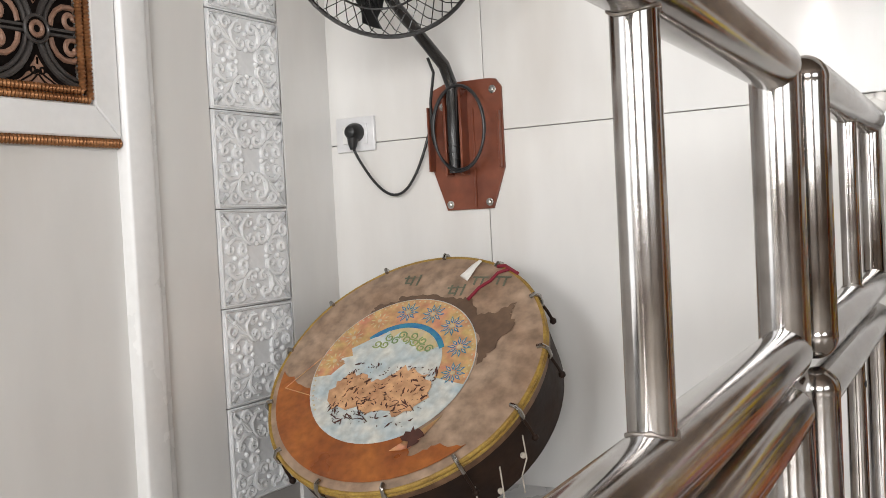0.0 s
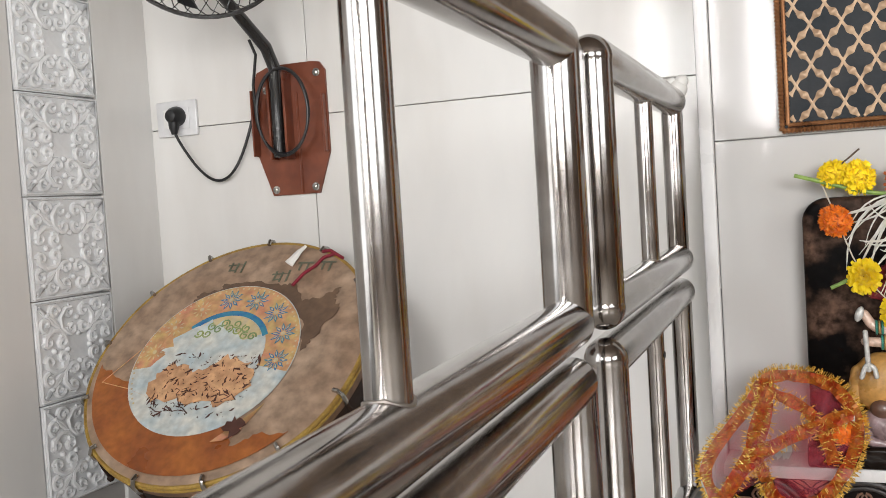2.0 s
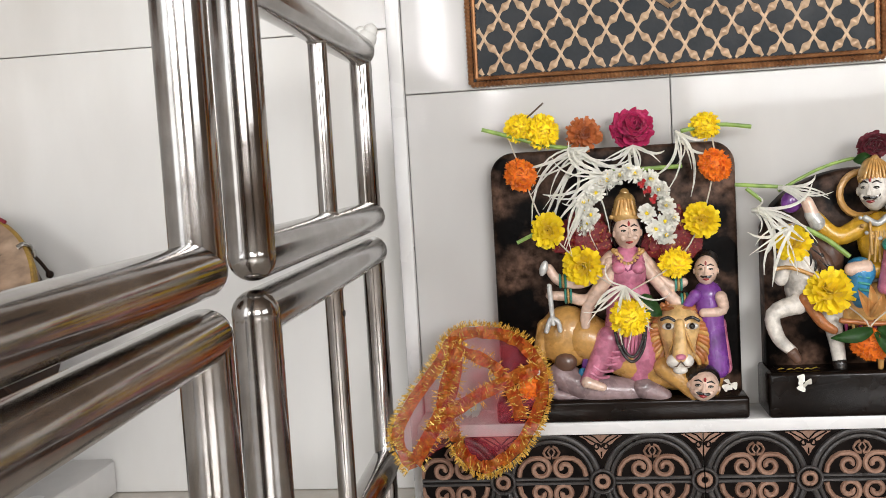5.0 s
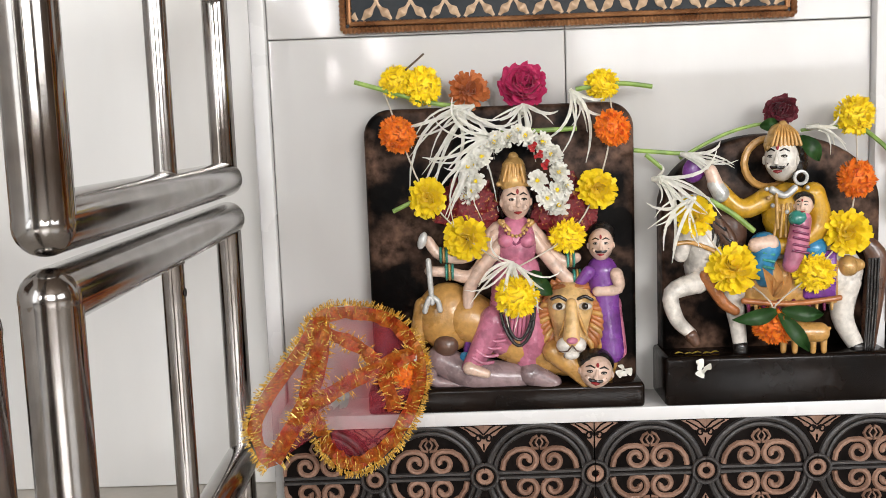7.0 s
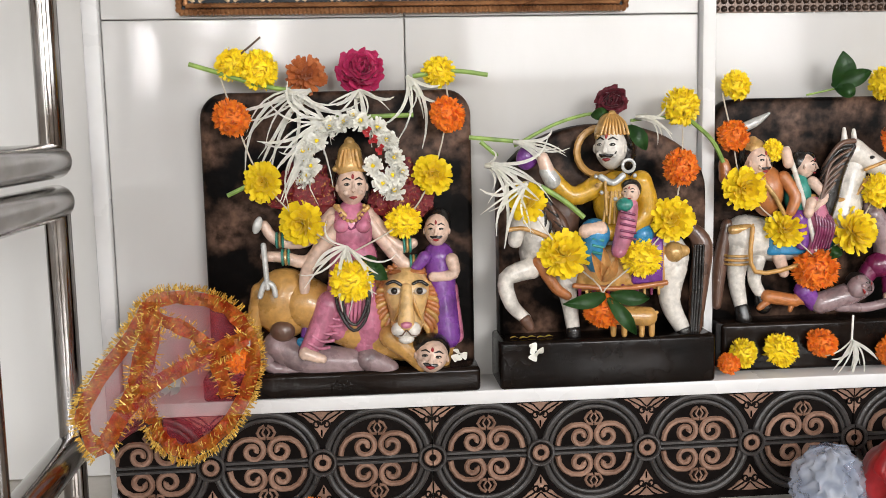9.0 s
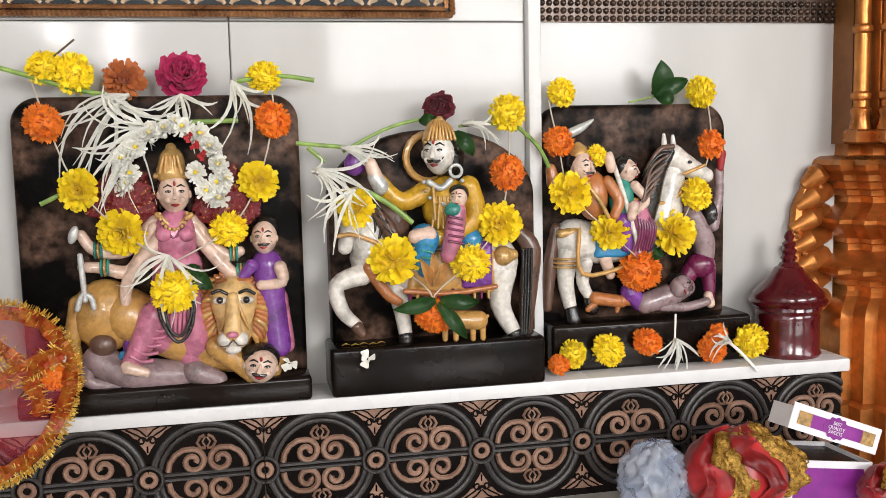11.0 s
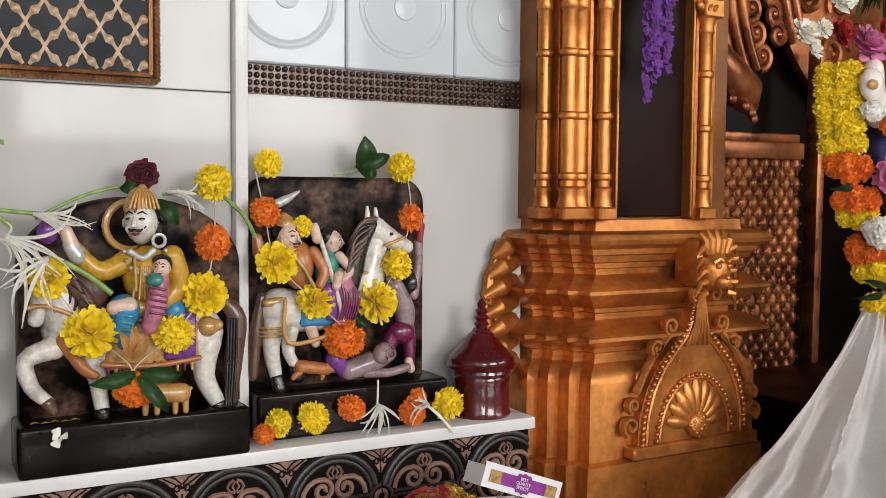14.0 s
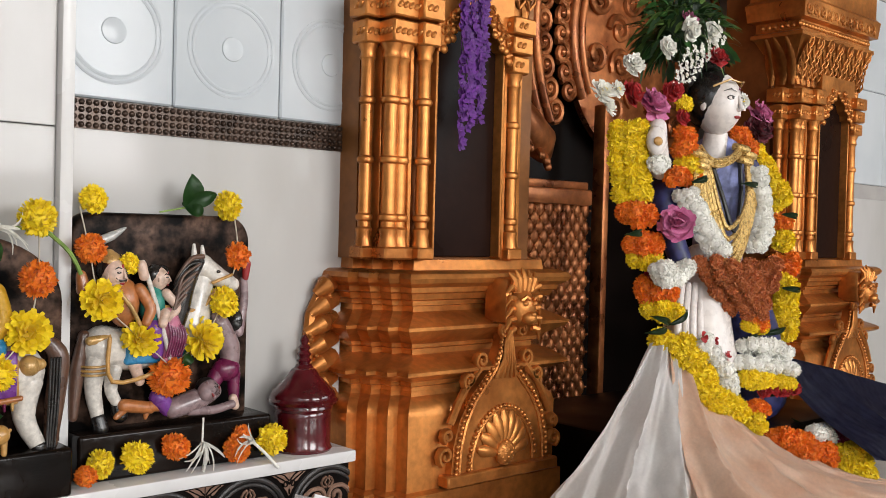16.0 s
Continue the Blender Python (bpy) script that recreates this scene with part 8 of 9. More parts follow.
def head(bm, c, mi):
    """Smooth egg-shaped head facing -y, with plain painted brows, eyes and lips."""
    c = Vector(c)
    rings = []
    for j in range(1, 16):
        a = math.pi * j / 16
        z = -math.cos(a)
        w = math.sin(a) * (1.0 if z > 0 else 1.0 - 0.20 * z * z)
        rings.append([c + Vector((0.046 * w * math.cos(t), 0.054 * w * math.sin(t) - (0.004 if z < -0.3 else 0), 0.066 * z)) for t in (2 * math.pi * k / 28 for k in range(28))])
    loft(bm, rings, mi)
    tube(bm, [c + Vector((0, -0.052, 0.012)), c + Vector((0, -0.057, -0.004)), c + Vector((0, -0.061, -0.013)), c + Vector((0, -0.050, -0.017))], [0.003, 0.0042, 0.0058, 0.004], 10, mi)
    for s in (-1, 1):
        ball(bm, c + Vector((s * 0.019, -0.0476, 0.008)), (0.0098, 0.0026, 0.0050), C["black"], 12, 7, (0, 0, s * 22))
        ball(bm, c + Vector((s * 0.019, -0.0488, 0.0074)), (0.0088, 0.0024, 0.0038), C["idolwhite"], 12, 7, (0, 0, s * 22))
        ball(bm, c + Vector((s * 0.018, -0.0512, 0.0078)), (0.0032, 0.0012, 0.0034), C["black"], 10, 6, (0, 0, s * 22))
        tube(bm, [c + Vector((s * 0.008, -0.0528, 0.021)), c + Vector((s * 0.020, -0.0475, 0.026)), c + Vector((s * 0.031, -0.0385, 0.021))], [0.0008, 0.0014, 0.0006], 6, C["black"])
        ball(bm, c + Vector((s * 0.046, 0.0, -0.004)), (0.005, 0.009, 0.014), mi, 10, 7)
        tube(bm, [c + Vector((0, -0.0545, 0.040)), c + Vector((s * 0.024, -0.048, 0.044)), c + Vector((s * 0.046, -0.022, 0.030))], 0.0022, 6, C["gold"])
    ball(bm, c + Vector((-0.004, 0.015, 0.014)), (0.0515, 0.0560, 0.064), C["black"], 20, 12)
    ball(bm, c + Vector((0, -0.0505, -0.030)), (0.0095, 0.004, 0.0034), C["red"], 12, 7)
    ball(bm, c + Vector((0, -0.0545, 0.027)), (0.0028, 0.0015, 0.0036), C["maroon"], 8, 6)

bm = bmesh.new()
limb(bm, [(1.935, 1.35, 0.483), (1.912, 1.345, 0.39), (1.905, 1.33, 0.3)], [0.0582, 0.0678, 0.0751], C['idolwhite'])
limb(bm, [(2.056, 1.35, 0.433), (2.099, 1.345, 0.334), (2.132, 1.34, 0.22)], [0.0636, 0.0738, 0.0712], C['navycloth'])
limb(bm, [(1.815, 1.318, 0.458), (1.785, 1.305, 0.388), (1.767, 1.29, 0.314)], [0.0069, 0.008, 0.008], C['idolwhite'])
limb(bm, [(1.836, 1.318, 0.457), (1.81, 1.305, 0.387), (1.794, 1.29, 0.312)], [0.0069, 0.0081, 0.0081], C['idolwhite'])
limb(bm, [(1.858, 1.318, 0.457), (1.835, 1.305, 0.386), (1.82, 1.29, 0.31)], [0.007, 0.0082, 0.0082], C['idolwhite'])
limb(bm, [(1.88, 1.318, 0.457), (1.86, 1.305, 0.385), (1.848, 1.29, 0.308)], [0.0071, 0.0082, 0.0082], C['idolwhite'])
limb(bm, [(1.902, 1.318, 0.456), (1.886, 1.305, 0.383), (1.875, 1.29, 0.306)], [0.0071, 0.0083, 0.0083], C['idolwhite'])
limb(bm, [(1.924, 1.318, 0.456), (1.912, 1.305, 0.382), (1.904, 1.29, 0.304)], [0.0072, 0.0084, 0.0084], C['idolwhite'])
limb(bm, [(1.947, 1.318, 0.455), (1.939, 1.305, 0.381), (1.933, 1.29, 0.302)], [0.0072, 0.0085, 0.0085], C['idolwhite'])
limb(bm, [(1.986, 1.36, 0.715), (2.007, 1.36, 0.602), (1.998, 1.36, 0.494)], [0.0571, 0.0547, 0.0522], C['blueprint'])
limb(bm, [(1.876, 1.36, 0.719), (1.794, 1.35, 0.651), (1.783, 1.33, 0.573), (1.795, 1.31, 0.508)], [0.0309, 0.0286, 0.0238, 0.0214], C['navycloth'])
limb(bm, [(1.798, 1.335, 0.596), (1.789, 1.32, 0.541), (1.794, 1.305, 0.497)], [0.0228, 0.0205, 0.016], C['idolwhite'])
limb(bm, [(2.079, 1.34, 0.714), (2.123, 1.33, 0.655), (2.071, 1.31, 0.568)], [0.0205, 0.0192, 0.0167], C['navycloth'])
limb(bm, [(1.75, 1.33, 0.681), (1.721, 1.32, 0.722), (1.709, 1.31, 0.758)], [0.0201, 0.0213, 0.0168], C['idolwhite'])
ball(bm, (1.693, 1.3, 0.73), (0.0239, 0.0160, 0.0282), C['idolwhite'], 16, 10)
ball(bm, (1.68, 1.287, 0.728), (0.0118, 0.0060, 0.0086), C['ochre'], 16, 10)
limb(bm, [(1.942, 1.34, 0.717), (1.951, 1.34, 0.764)], [0.0267, 0.0243], C['idolwhite'])
head(bm, (1.94, 1.335, 0.827), C['idolwhite'])
ball(bm, (1.941, 1.375, 0.871), (0.0568, 0.0450, 0.0618), C['black'], 16, 10)
mesh_thing('idol_statue', bm, IDOLM, 'white marble idol dressed in blue silk and jewellery', 'statue', angle=50)
host = garland('necklace', 'layered gold chain necklaces on the marble idol', (1.95, 1.28, 0.6))
strand(host, 'chain', [(1.856, 1.3, 0.715), (1.861, 1.285, 0.631), (1.89, 1.265, 0.549), (1.975, 1.275, 0.625), (1.997, 1.295, 0.713)], 0.0050, GOLDJ)
strand(host, 'chain', [(1.851, 1.3, 0.715), (1.849, 1.285, 0.631), (1.891, 1.265, 0.532), (1.98, 1.275, 0.625), (1.997, 1.295, 0.713)], 0.0050, GOLDJ)
strand(host, 'chain', [(1.846, 1.3, 0.714), (1.837, 1.285, 0.63), (1.892, 1.265, 0.519), (1.986, 1.275, 0.625), (1.997, 1.295, 0.713)], 0.0050, GOLDJ)
strand(host, 'chain', [(1.842, 1.3, 0.714), (1.826, 1.285, 0.63), (1.893, 1.265, 0.505), (1.991, 1.275, 0.625), (1.997, 1.295, 0.713)], 0.0050, GOLDJ)
strand(host, 'chain', [(1.861, 1.3, 0.715), (1.875, 1.285, 0.632), (1.889, 1.265, 0.571), (1.969, 1.275, 0.625), (1.997, 1.295, 0.713)], 0.0050, GOLDJ)
strand(host, 'chain', [(1.837, 1.3, 0.714), (1.814, 1.285, 0.629), (1.894, 1.265, 0.492), (1.996, 1.275, 0.626), (1.997, 1.295, 0.713)], 0.0050, GOLDJ)
strand(host, 'chain', [(1.832, 1.3, 0.713), (1.803, 1.285, 0.629), (1.894, 1.265, 0.481), (2.001, 1.275, 0.626), (1.997, 1.295, 0.713)], 0.0050, GOLDJ)
strand(host, 'bead_string', [(1.864, 1.295, 0.71), (1.889, 1.28, 0.633), (1.91, 1.265, 0.566), (1.955, 1.28, 0.635), (1.971, 1.295, 0.712)], 0.0045, BLACKP)
strand(host, 'collar', [(1.843, 1.305, 0.733), (1.849, 1.28, 0.704), (1.896, 1.272, 0.711), (1.978, 1.295, 0.743)], 0.0042, GOLDJ)
strand(host, 'collar', [(1.837, 1.305, 0.725), (1.847, 1.278, 0.694), (1.894, 1.27, 0.701), (1.985, 1.295, 0.736)], 0.0042, GOLDJ)
strand(host, 'plate', [(1.802, 1.298, 0.718), (1.804, 1.284, 0.714), (1.828, 1.284, 0.711)], 0.008, GOLDJ)
strand(host, 'plate', [(1.822, 1.298, 0.706), (1.824, 1.284, 0.702), (1.848, 1.284, 0.699)], 0.008, GOLDJ)
strand(host, 'plate', [(1.953, 1.298, 0.74), (1.956, 1.284, 0.736), (1.982, 1.284, 0.734)], 0.008, GOLDJ)
strand(host, 'plate', [(1.979, 1.298, 0.728), (1.982, 1.284, 0.725), (2.008, 1.284, 0.722)], 0.008, GOLDJ)
strand(host, 'plate', [(1.811, 1.298, 0.696), (1.813, 1.284, 0.693), (1.837, 1.284, 0.69)], 0.008, GOLDJ)
strand(host, 'plate', [(1.967, 1.298, 0.716), (1.97, 1.284, 0.712), (1.996, 1.284, 0.709)], 0.008, GOLDJ)
strand(host, 'collar', [(1.847, 1.31, 0.729), (1.857, 1.285, 0.703), (1.907, 1.275, 0.712), (1.982, 1.3, 0.739)], 0.007, GOLDJ)
host = garland('idol_garland', 'heavy yellow, orange and white flower garland round the idol', (1.85, 1.3, 0.5))
swag(host, 'yellow', [(1.667, 1.345, 0.759), (1.666, 1.345, 0.698), (1.684, 1.345, 0.624)], 0.0207, 7, 0.0240)
swag(host, 'orange', [(1.682, 1.34, 0.601), (1.697, 1.34, 0.58)], 0.0218, 2, 0.0240)
swag(host, 'orange', [(1.701, 1.335, 0.544), (1.71, 1.335, 0.531)], 0.0208, 2, 0.0263)
swag(host, 'yellow', [(1.708, 1.335, 0.512), (1.715, 1.335, 0.5)], 0.0187, 2, 0.0242)
swag(host, 'redrose', [(1.727, 1.33, 0.481), (1.733, 1.33, 0.477)], 0.0155, 1, 0.0089)
swag(host, 'orange', [(1.736, 1.325, 0.455), (1.746, 1.325, 0.437)], 0.0222, 2, 0.0266)
swag(host, 'yellow', [(1.746, 1.32, 0.415), (1.757, 1.32, 0.404)], 0.0212, 2, 0.0290)
swag(host, 'yellow', [(1.752, 1.3, 0.359), (1.788, 1.285, 0.313), (1.824, 1.275, 0.257), (1.918, 1.27, 0.213)], 0.0234, 8, 0.0289)
swag(host, 'white', [(1.795, 1.262, 0.359), (1.843, 1.262, 0.323), (1.891, 1.262, 0.281), (1.904, 1.262, 0.24)], 0.0179, 6, 0.0157)
bloom(host, 'redbit', (1.778, 1.245, 0.364), 0.0122, (0, 0))
bloom(host, 'redbit', (1.817, 1.245, 0.353), 0.0124, (0, 0))
bloom(host, 'redbit', (1.86, 1.245, 0.324), 0.0126, (0, 0))
swag(host, 'white', [(1.787, 1.3, 0.641), (1.805, 1.285, 0.596), (1.835, 1.27, 0.548), (1.856, 1.265, 0.526)], 0.0150, 11, 0.0170)
swag(host, 'white', [(1.688, 1.305, 0.685), (1.723, 1.305, 0.69)], 0.0173, 2, 0.0087)
swag(host, 'orange', [(1.802, 1.315, 0.756), (1.797, 1.315, 0.717)], 0.0228, 2, 0.0137)
swag(host, 'yellow', [(1.794, 1.31, 0.7), (1.824, 1.31, 0.685)], 0.0204, 2, 0.0159)
swag(host, 'orange', [(1.817, 1.305, 0.668), (1.831, 1.305, 0.658)], 0.0171, 1, 0.0137)
swag(host, 'white', [(2.016, 1.285, 0.697), (2.018, 1.275, 0.644), (2.025, 1.27, 0.574), (1.986, 1.265, 0.527)], 0.0148, 9, 0.0148)
swag(host, 'yellow', [(2.08, 1.335, 0.748), (2.117, 1.335, 0.704)], 0.0218, 3, 0.0154)
swag(host, 'white', [(1.703, 1.29, 0.498), (1.723, 1.29, 0.466)], 0.0162, 3, 0.0151)
swag(host, 'orange', [(1.735, 1.3, 0.667), (1.791, 1.3, 0.664)], 0.0176, 2, 0.0132)
swag(host, 'lotus', [(1.737, 1.285, 0.573), (1.741, 1.285, 0.571)], 0.0372, 1, 0.0000)
swag(host, 'white', [(1.747, 1.295, 0.476), (1.793, 1.295, 0.498)], 0.0177, 3, 0.0155)
swag(host, 'rust', [(1.832, 1.262, 0.508), (1.891, 1.262, 0.46), (1.968, 1.262, 0.395)], 0.0170, 8, 0.0386)
swag(host, 'rust', [(2.015, 1.262, 0.501), (1.997, 1.262, 0.446)], 0.0184, 5, 0.0318)
swag(host, 'rust', [(1.887, 1.255, 0.499), (1.965, 1.255, 0.419)], 0.0174, 5, 0.0348)
swag(host, 'orange', [(1.965, 1.26, 0.39), (2.008, 1.26, 0.385)], 0.0192, 2, 0.0168)
swag(host, 'yellow', [(1.951, 1.26, 0.373), (2.02, 1.26, 0.368)], 0.0167, 2, 0.0143)
swag(host, 'white', [(1.951, 1.25, 0.338), (2.005, 1.25, 0.331), (2.085, 1.25, 0.315)], 0.0179, 5, 0.0239)
swag(host, 'white', [(1.93, 1.245, 0.308), (1.999, 1.245, 0.297), (2.101, 1.245, 0.282)], 0.0178, 6, 0.0237)
swag(host, 'yellow', [(1.927, 1.242, 0.277), (1.996, 1.242, 0.263), (2.11, 1.242, 0.248)], 0.0190, 6, 0.0142)
swag(host, 'redrose', [(1.982, 1.24, 0.245), (2.131, 1.24, 0.234)], 0.0121, 5, 0.0097)
swag(host, 'yellow', [(1.834, 1.262, 0.238), (1.926, 1.262, 0.206)], 0.0207, 4, 0.0230)
swag(host, 'orange', [(2.014, 1.33, 0.769), (2.061, 1.33, 0.737)], 0.0212, 3, 0.0125)
swag(host, 'yellow', [(2.116, 1.335, 0.723), (2.154, 1.335, 0.682)], 0.0234, 3, 0.0182)
swag(host, 'yellow', [(2.184, 1.335, 0.665), (2.2, 1.335, 0.634)], 0.0239, 3, 0.0186)
swag(host, 'orange', [(2.203, 1.33, 0.602), (2.209, 1.33, 0.59)], 0.0227, 1, 0.0187)
swag(host, 'yellow', [(2.213, 1.33, 0.558), (2.212, 1.33, 0.545)], 0.0242, 2, 0.0188)
swag(host, 'orange', [(2.22, 1.325, 0.501), (2.209, 1.325, 0.489)], 0.0229, 2, 0.0215)
swag(host, 'yellow', [(2.2, 1.315, 0.464), (2.208, 1.315, 0.407), (2.208, 1.315, 0.331)], 0.0240, 6, 0.0213)
swag(host, 'white', [(2.078, 1.31, 0.647), (2.093, 1.31, 0.581)], 0.0191, 4, 0.0152)
swag(host, 'orange', [(1.969, 1.25, 0.213), (2.002, 1.25, 0.2)], 0.0194, 2, 0.0170)
swag(host, 'yellow', [(1.962, 1.245, 0.186), (1.98, 1.245, 0.172)], 0.0194, 2, 0.0145)
swag(host, 'orange', [(2.042, 1.22, 0.152), (2.125, 1.22, 0.112)], 0.0249, 4, 0.0299)
swag(host, 'yellow', [(2.22, 1.18, 0.107), (2.304, 1.18, 0.04)], 0.0266, 4, 0.0293)
swag(host, 'orange', [(2.173, 1.2, 0.104), (2.191, 1.2, 0.089)], 0.0236, 2, 0.0184)
swag(host, 'rose', [(2.272, 1.2, 0.134), (2.286, 1.2, 0.126)], 0.0272, 1, 0.0136)
swag(host, 'white', [(2.152, 1.21, 0.147), (2.215, 1.21, 0.133)], 0.0195, 3, 0.0156)
leaf(host, (1.707, 1.27, 0.389), (1.635, 1.262, 0.408), 0.0075, DLEAF)
leaf(host, (1.707, 1.27, 0.389), (1.749, 1.262, 0.416), 0.0075, DLEAF)
leaf(host, (1.699, 1.27, 0.384), (1.619, 1.262, 0.378), 0.0075, DLEAF)
leaf(host, (2.027, 1.27, 0.355), (2.115, 1.262, 0.366), 0.0075, DLEAF)
leaf(host, (2.027, 1.27, 0.355), (1.939, 1.262, 0.351), 0.0075, DLEAF)
leaf(host, (2.163, 1.27, 0.228), (2.22, 1.262, 0.249), 0.0075, DLEAF)
leaf(host, (2.115, 1.27, 0.232), (2.01, 1.262, 0.23), 0.0075, DLEAF)
leaf(host, (2.112, 1.27, 0.449), (2.17, 1.262, 0.443), 0.0075, DLEAF)
leaf(host, (2.102, 1.27, 0.606), (2.147, 1.262, 0.601), 0.0075, DLEAF)
leaf(host, (1.997, 1.27, 0.66), (1.92, 1.262, 0.662), 0.0075, DLEAF)
leaf(host, (1.766, 1.27, 0.657), (1.8, 1.262, 0.67), 0.0075, DLEAF)
leaf(host, (1.613, 1.27, 0.56), (1.554, 1.262, 0.554), 0.0075, DLEAF)
leaf(host, (2.219, 1.27, 0.122), (2.152, 1.262, 0.168), 0.0075, DLEAF)
host = garland('floral_headdress', 'green leafy headdress with roses and jasmine strings', (1.85, 1.38, 0.95))
tuft(host, (1.905, 1.4, 0.973), 0.125, 0.105, 620)
bloom(host, 'whiterose', (1.655, 1.33, 0.87), 0.0239, (0, 0))
bloom(host, 'whiterose', (1.759, 1.33, 0.916), 0.0228, (0, 0))
bloom(host, 'whiterose', (1.832, 1.33, 0.963), 0.0259, (0, 0))
bloom(host, 'whiterose', (1.912, 1.33, 0.972), 0.0219, (0, 0))
bloom(host, 'redrose', (1.9, 1.31, 0.913), 0.0252, (0, 0))
bloom(host, 'redrose', (1.654, 1.33, 0.816), 0.0260, (0, 0))
bloom(host, 'redrose', (1.768, 1.32, 0.833), 0.0227, (0, 0))
bloom(host, 'lotus', (1.701, 1.315, 0.799), 0.0329, (0, 0))
bloom(host, 'white', (1.576, 1.34, 0.809), 0.0273, (0, 0))
bloom(host, 'white', (1.587, 1.335, 0.784), 0.0210, (0, 0))
bloom(host, 'white', (1.614, 1.335, 0.82), 0.0171, (0, 0))
bloom(host, 'yellow', (1.799, 1.315, 0.81), 0.0195, (0, 0))
bloom(host, 'redrose', (1.789, 1.312, 0.784), 0.0182, (0, 0))
bloom(host, 'white', (2.025, 1.33, 0.842), 0.0227, (0, 0))
bloom(host, 'lotus', (2.101, 1.33, 0.819), 0.0337, (0, 0))
bloom(host, 'darkrose', (2.088, 1.325, 0.785), 0.0334, (0, 0))
bloom(host, 'lotus', (1.875, 1.36, 0.99), 0.0242, (0, 0))
bloom(host, 'jasmine', (1.764, 1.318, 0.845), 0.0068, (0, 0))
bloom(host, 'jasmine', (1.775, 1.317, 0.859), 0.0068, (0, 0))
bloom(host, 'jasmine', (1.771, 1.316, 0.868), 0.0068, (0, 0))
bloom(host, 'jasmine', (1.783, 1.315, 0.878), 0.0069, (0, 0))
bloom(host, 'jasmine', (1.779, 1.314, 0.885), 0.0068, (0, 0))
bloom(host, 'jasmine', (1.79, 1.313, 0.894), 0.0069, (0, 0))
bloom(host, 'jasmine', (1.786, 1.312, 0.901), 0.0069, (0, 0))
bloom(host, 'jasmine', (1.798, 1.311, 0.909), 0.0069, (0, 0))
bloom(host, 'jasmine', (1.794, 1.31, 0.915), 0.0069, (0, 0))
bloom(host, 'jasmine', (1.777, 1.318, 0.849), 0.0068, (0, 0))
bloom(host, 'jasmine', (1.79, 1.317, 0.863), 0.0069, (0, 0))
bloom(host, 'jasmine', (1.787, 1.316, 0.873), 0.0069, (0, 0))
bloom(host, 'jasmine', (1.8, 1.315, 0.883), 0.0069, (0, 0))
bloom(host, 'jasmine', (1.797, 1.314, 0.891), 0.0069, (0, 0))
bloom(host, 'jasmine', (1.81, 1.313, 0.9), 0.0069, (0, 0))
bloom(host, 'jasmine', (1.808, 1.312, 0.908), 0.0069, (0, 0))
bloom(host, 'jasmine', (1.821, 1.311, 0.917), 0.0070, (0, 0))
bloom(host, 'jasmine', (1.818, 1.31, 0.923), 0.0070, (0, 0))
bloom(host, 'jasmine', (1.79, 1.318, 0.852), 0.0069, (0, 0))
bloom(host, 'jasmine', (1.804, 1.317, 0.868), 0.0069, (0, 0))
bloom(host, 'jasmine', (1.803, 1.316, 0.878), 0.0069, (0, 0))
bloom(host, 'jasmine', (1.817, 1.315, 0.889), 0.0070, (0, 0))
bloom(host, 'jasmine', (1.816, 1.314, 0.897), 0.0070, (0, 0))
bloom(host, 'jasmine', (1.83, 1.313, 0.907), 0.0070, (0, 0))
bloom(host, 'jasmine', (1.829, 1.312, 0.915), 0.0070, (0, 0))
bloom(host, 'jasmine', (1.844, 1.311, 0.924), 0.0070, (0, 0))
bloom(host, 'jasmine', (1.843, 1.31, 0.931), 0.0070, (0, 0))
bloom(host, 'jasmine', (1.803, 1.318, 0.856), 0.0069, (0, 0))
bloom(host, 'jasmine', (1.819, 1.317, 0.872), 0.0070, (0, 0))
bloom(host, 'jasmine', (1.819, 1.316, 0.883), 0.0070, (0, 0))
bloom(host, 'jasmine', (1.835, 1.315, 0.894), 0.0070, (0, 0))
bloom(host, 'jasmine', (1.835, 1.314, 0.903), 0.0070, (0, 0))
bloom(host, 'jasmine', (1.851, 1.313, 0.914), 0.0071, (0, 0))
bloom(host, 'jasmine', (1.852, 1.312, 0.922), 0.0071, (0, 0))
bloom(host, 'jasmine', (1.868, 1.311, 0.932), 0.0071, (0, 0))
bloom(host, 'jasmine', (1.868, 1.31, 0.94), 0.0071, (0, 0))
bloom(host, 'jasmine', (1.816, 1.318, 0.86), 0.0069, (0, 0))
bloom(host, 'jasmine', (1.833, 1.317, 0.877), 0.0070, (0, 0))
bloom(host, 'jasmine', (1.835, 1.316, 0.888), 0.0070, (0, 0))
bloom(host, 'jasmine', (1.852, 1.315, 0.9), 0.0071, (0, 0))
bloom(host, 'jasmine', (1.854, 1.314, 0.909), 0.0071, (0, 0))
bloom(host, 'jasmine', (1.872, 1.313, 0.92), 0.0071, (0, 0))
bloom(host, 'jasmine', (1.874, 1.312, 0.929), 0.0071, (0, 0))
bloom(host, 'jasmine', (1.892, 1.311, 0.94), 0.0072, (0, 0))
bloom(host, 'jasmine', (1.894, 1.31, 0.948), 0.0072, (0, 0))
bloom(host, 'jasmine', (1.83, 1.318, 0.864), 0.0070, (0, 0))
bloom(host, 'jasmine', (1.848, 1.317, 0.881), 0.0070, (0, 0))
bloom(host, 'jasmine', (1.851, 1.316, 0.893), 0.0071, (0, 0))
bloom(host, 'jasmine', (1.87, 1.315, 0.906), 0.0071, (0, 0))
bloom(host, 'jasmine', (1.874, 1.314, 0.915), 0.0071, (0, 0))
bloom(host, 'jasmine', (1.893, 1.313, 0.927), 0.0072, (0, 0))
bloom(host, 'jasmine', (1.897, 1.312, 0.936), 0.0072, (0, 0))
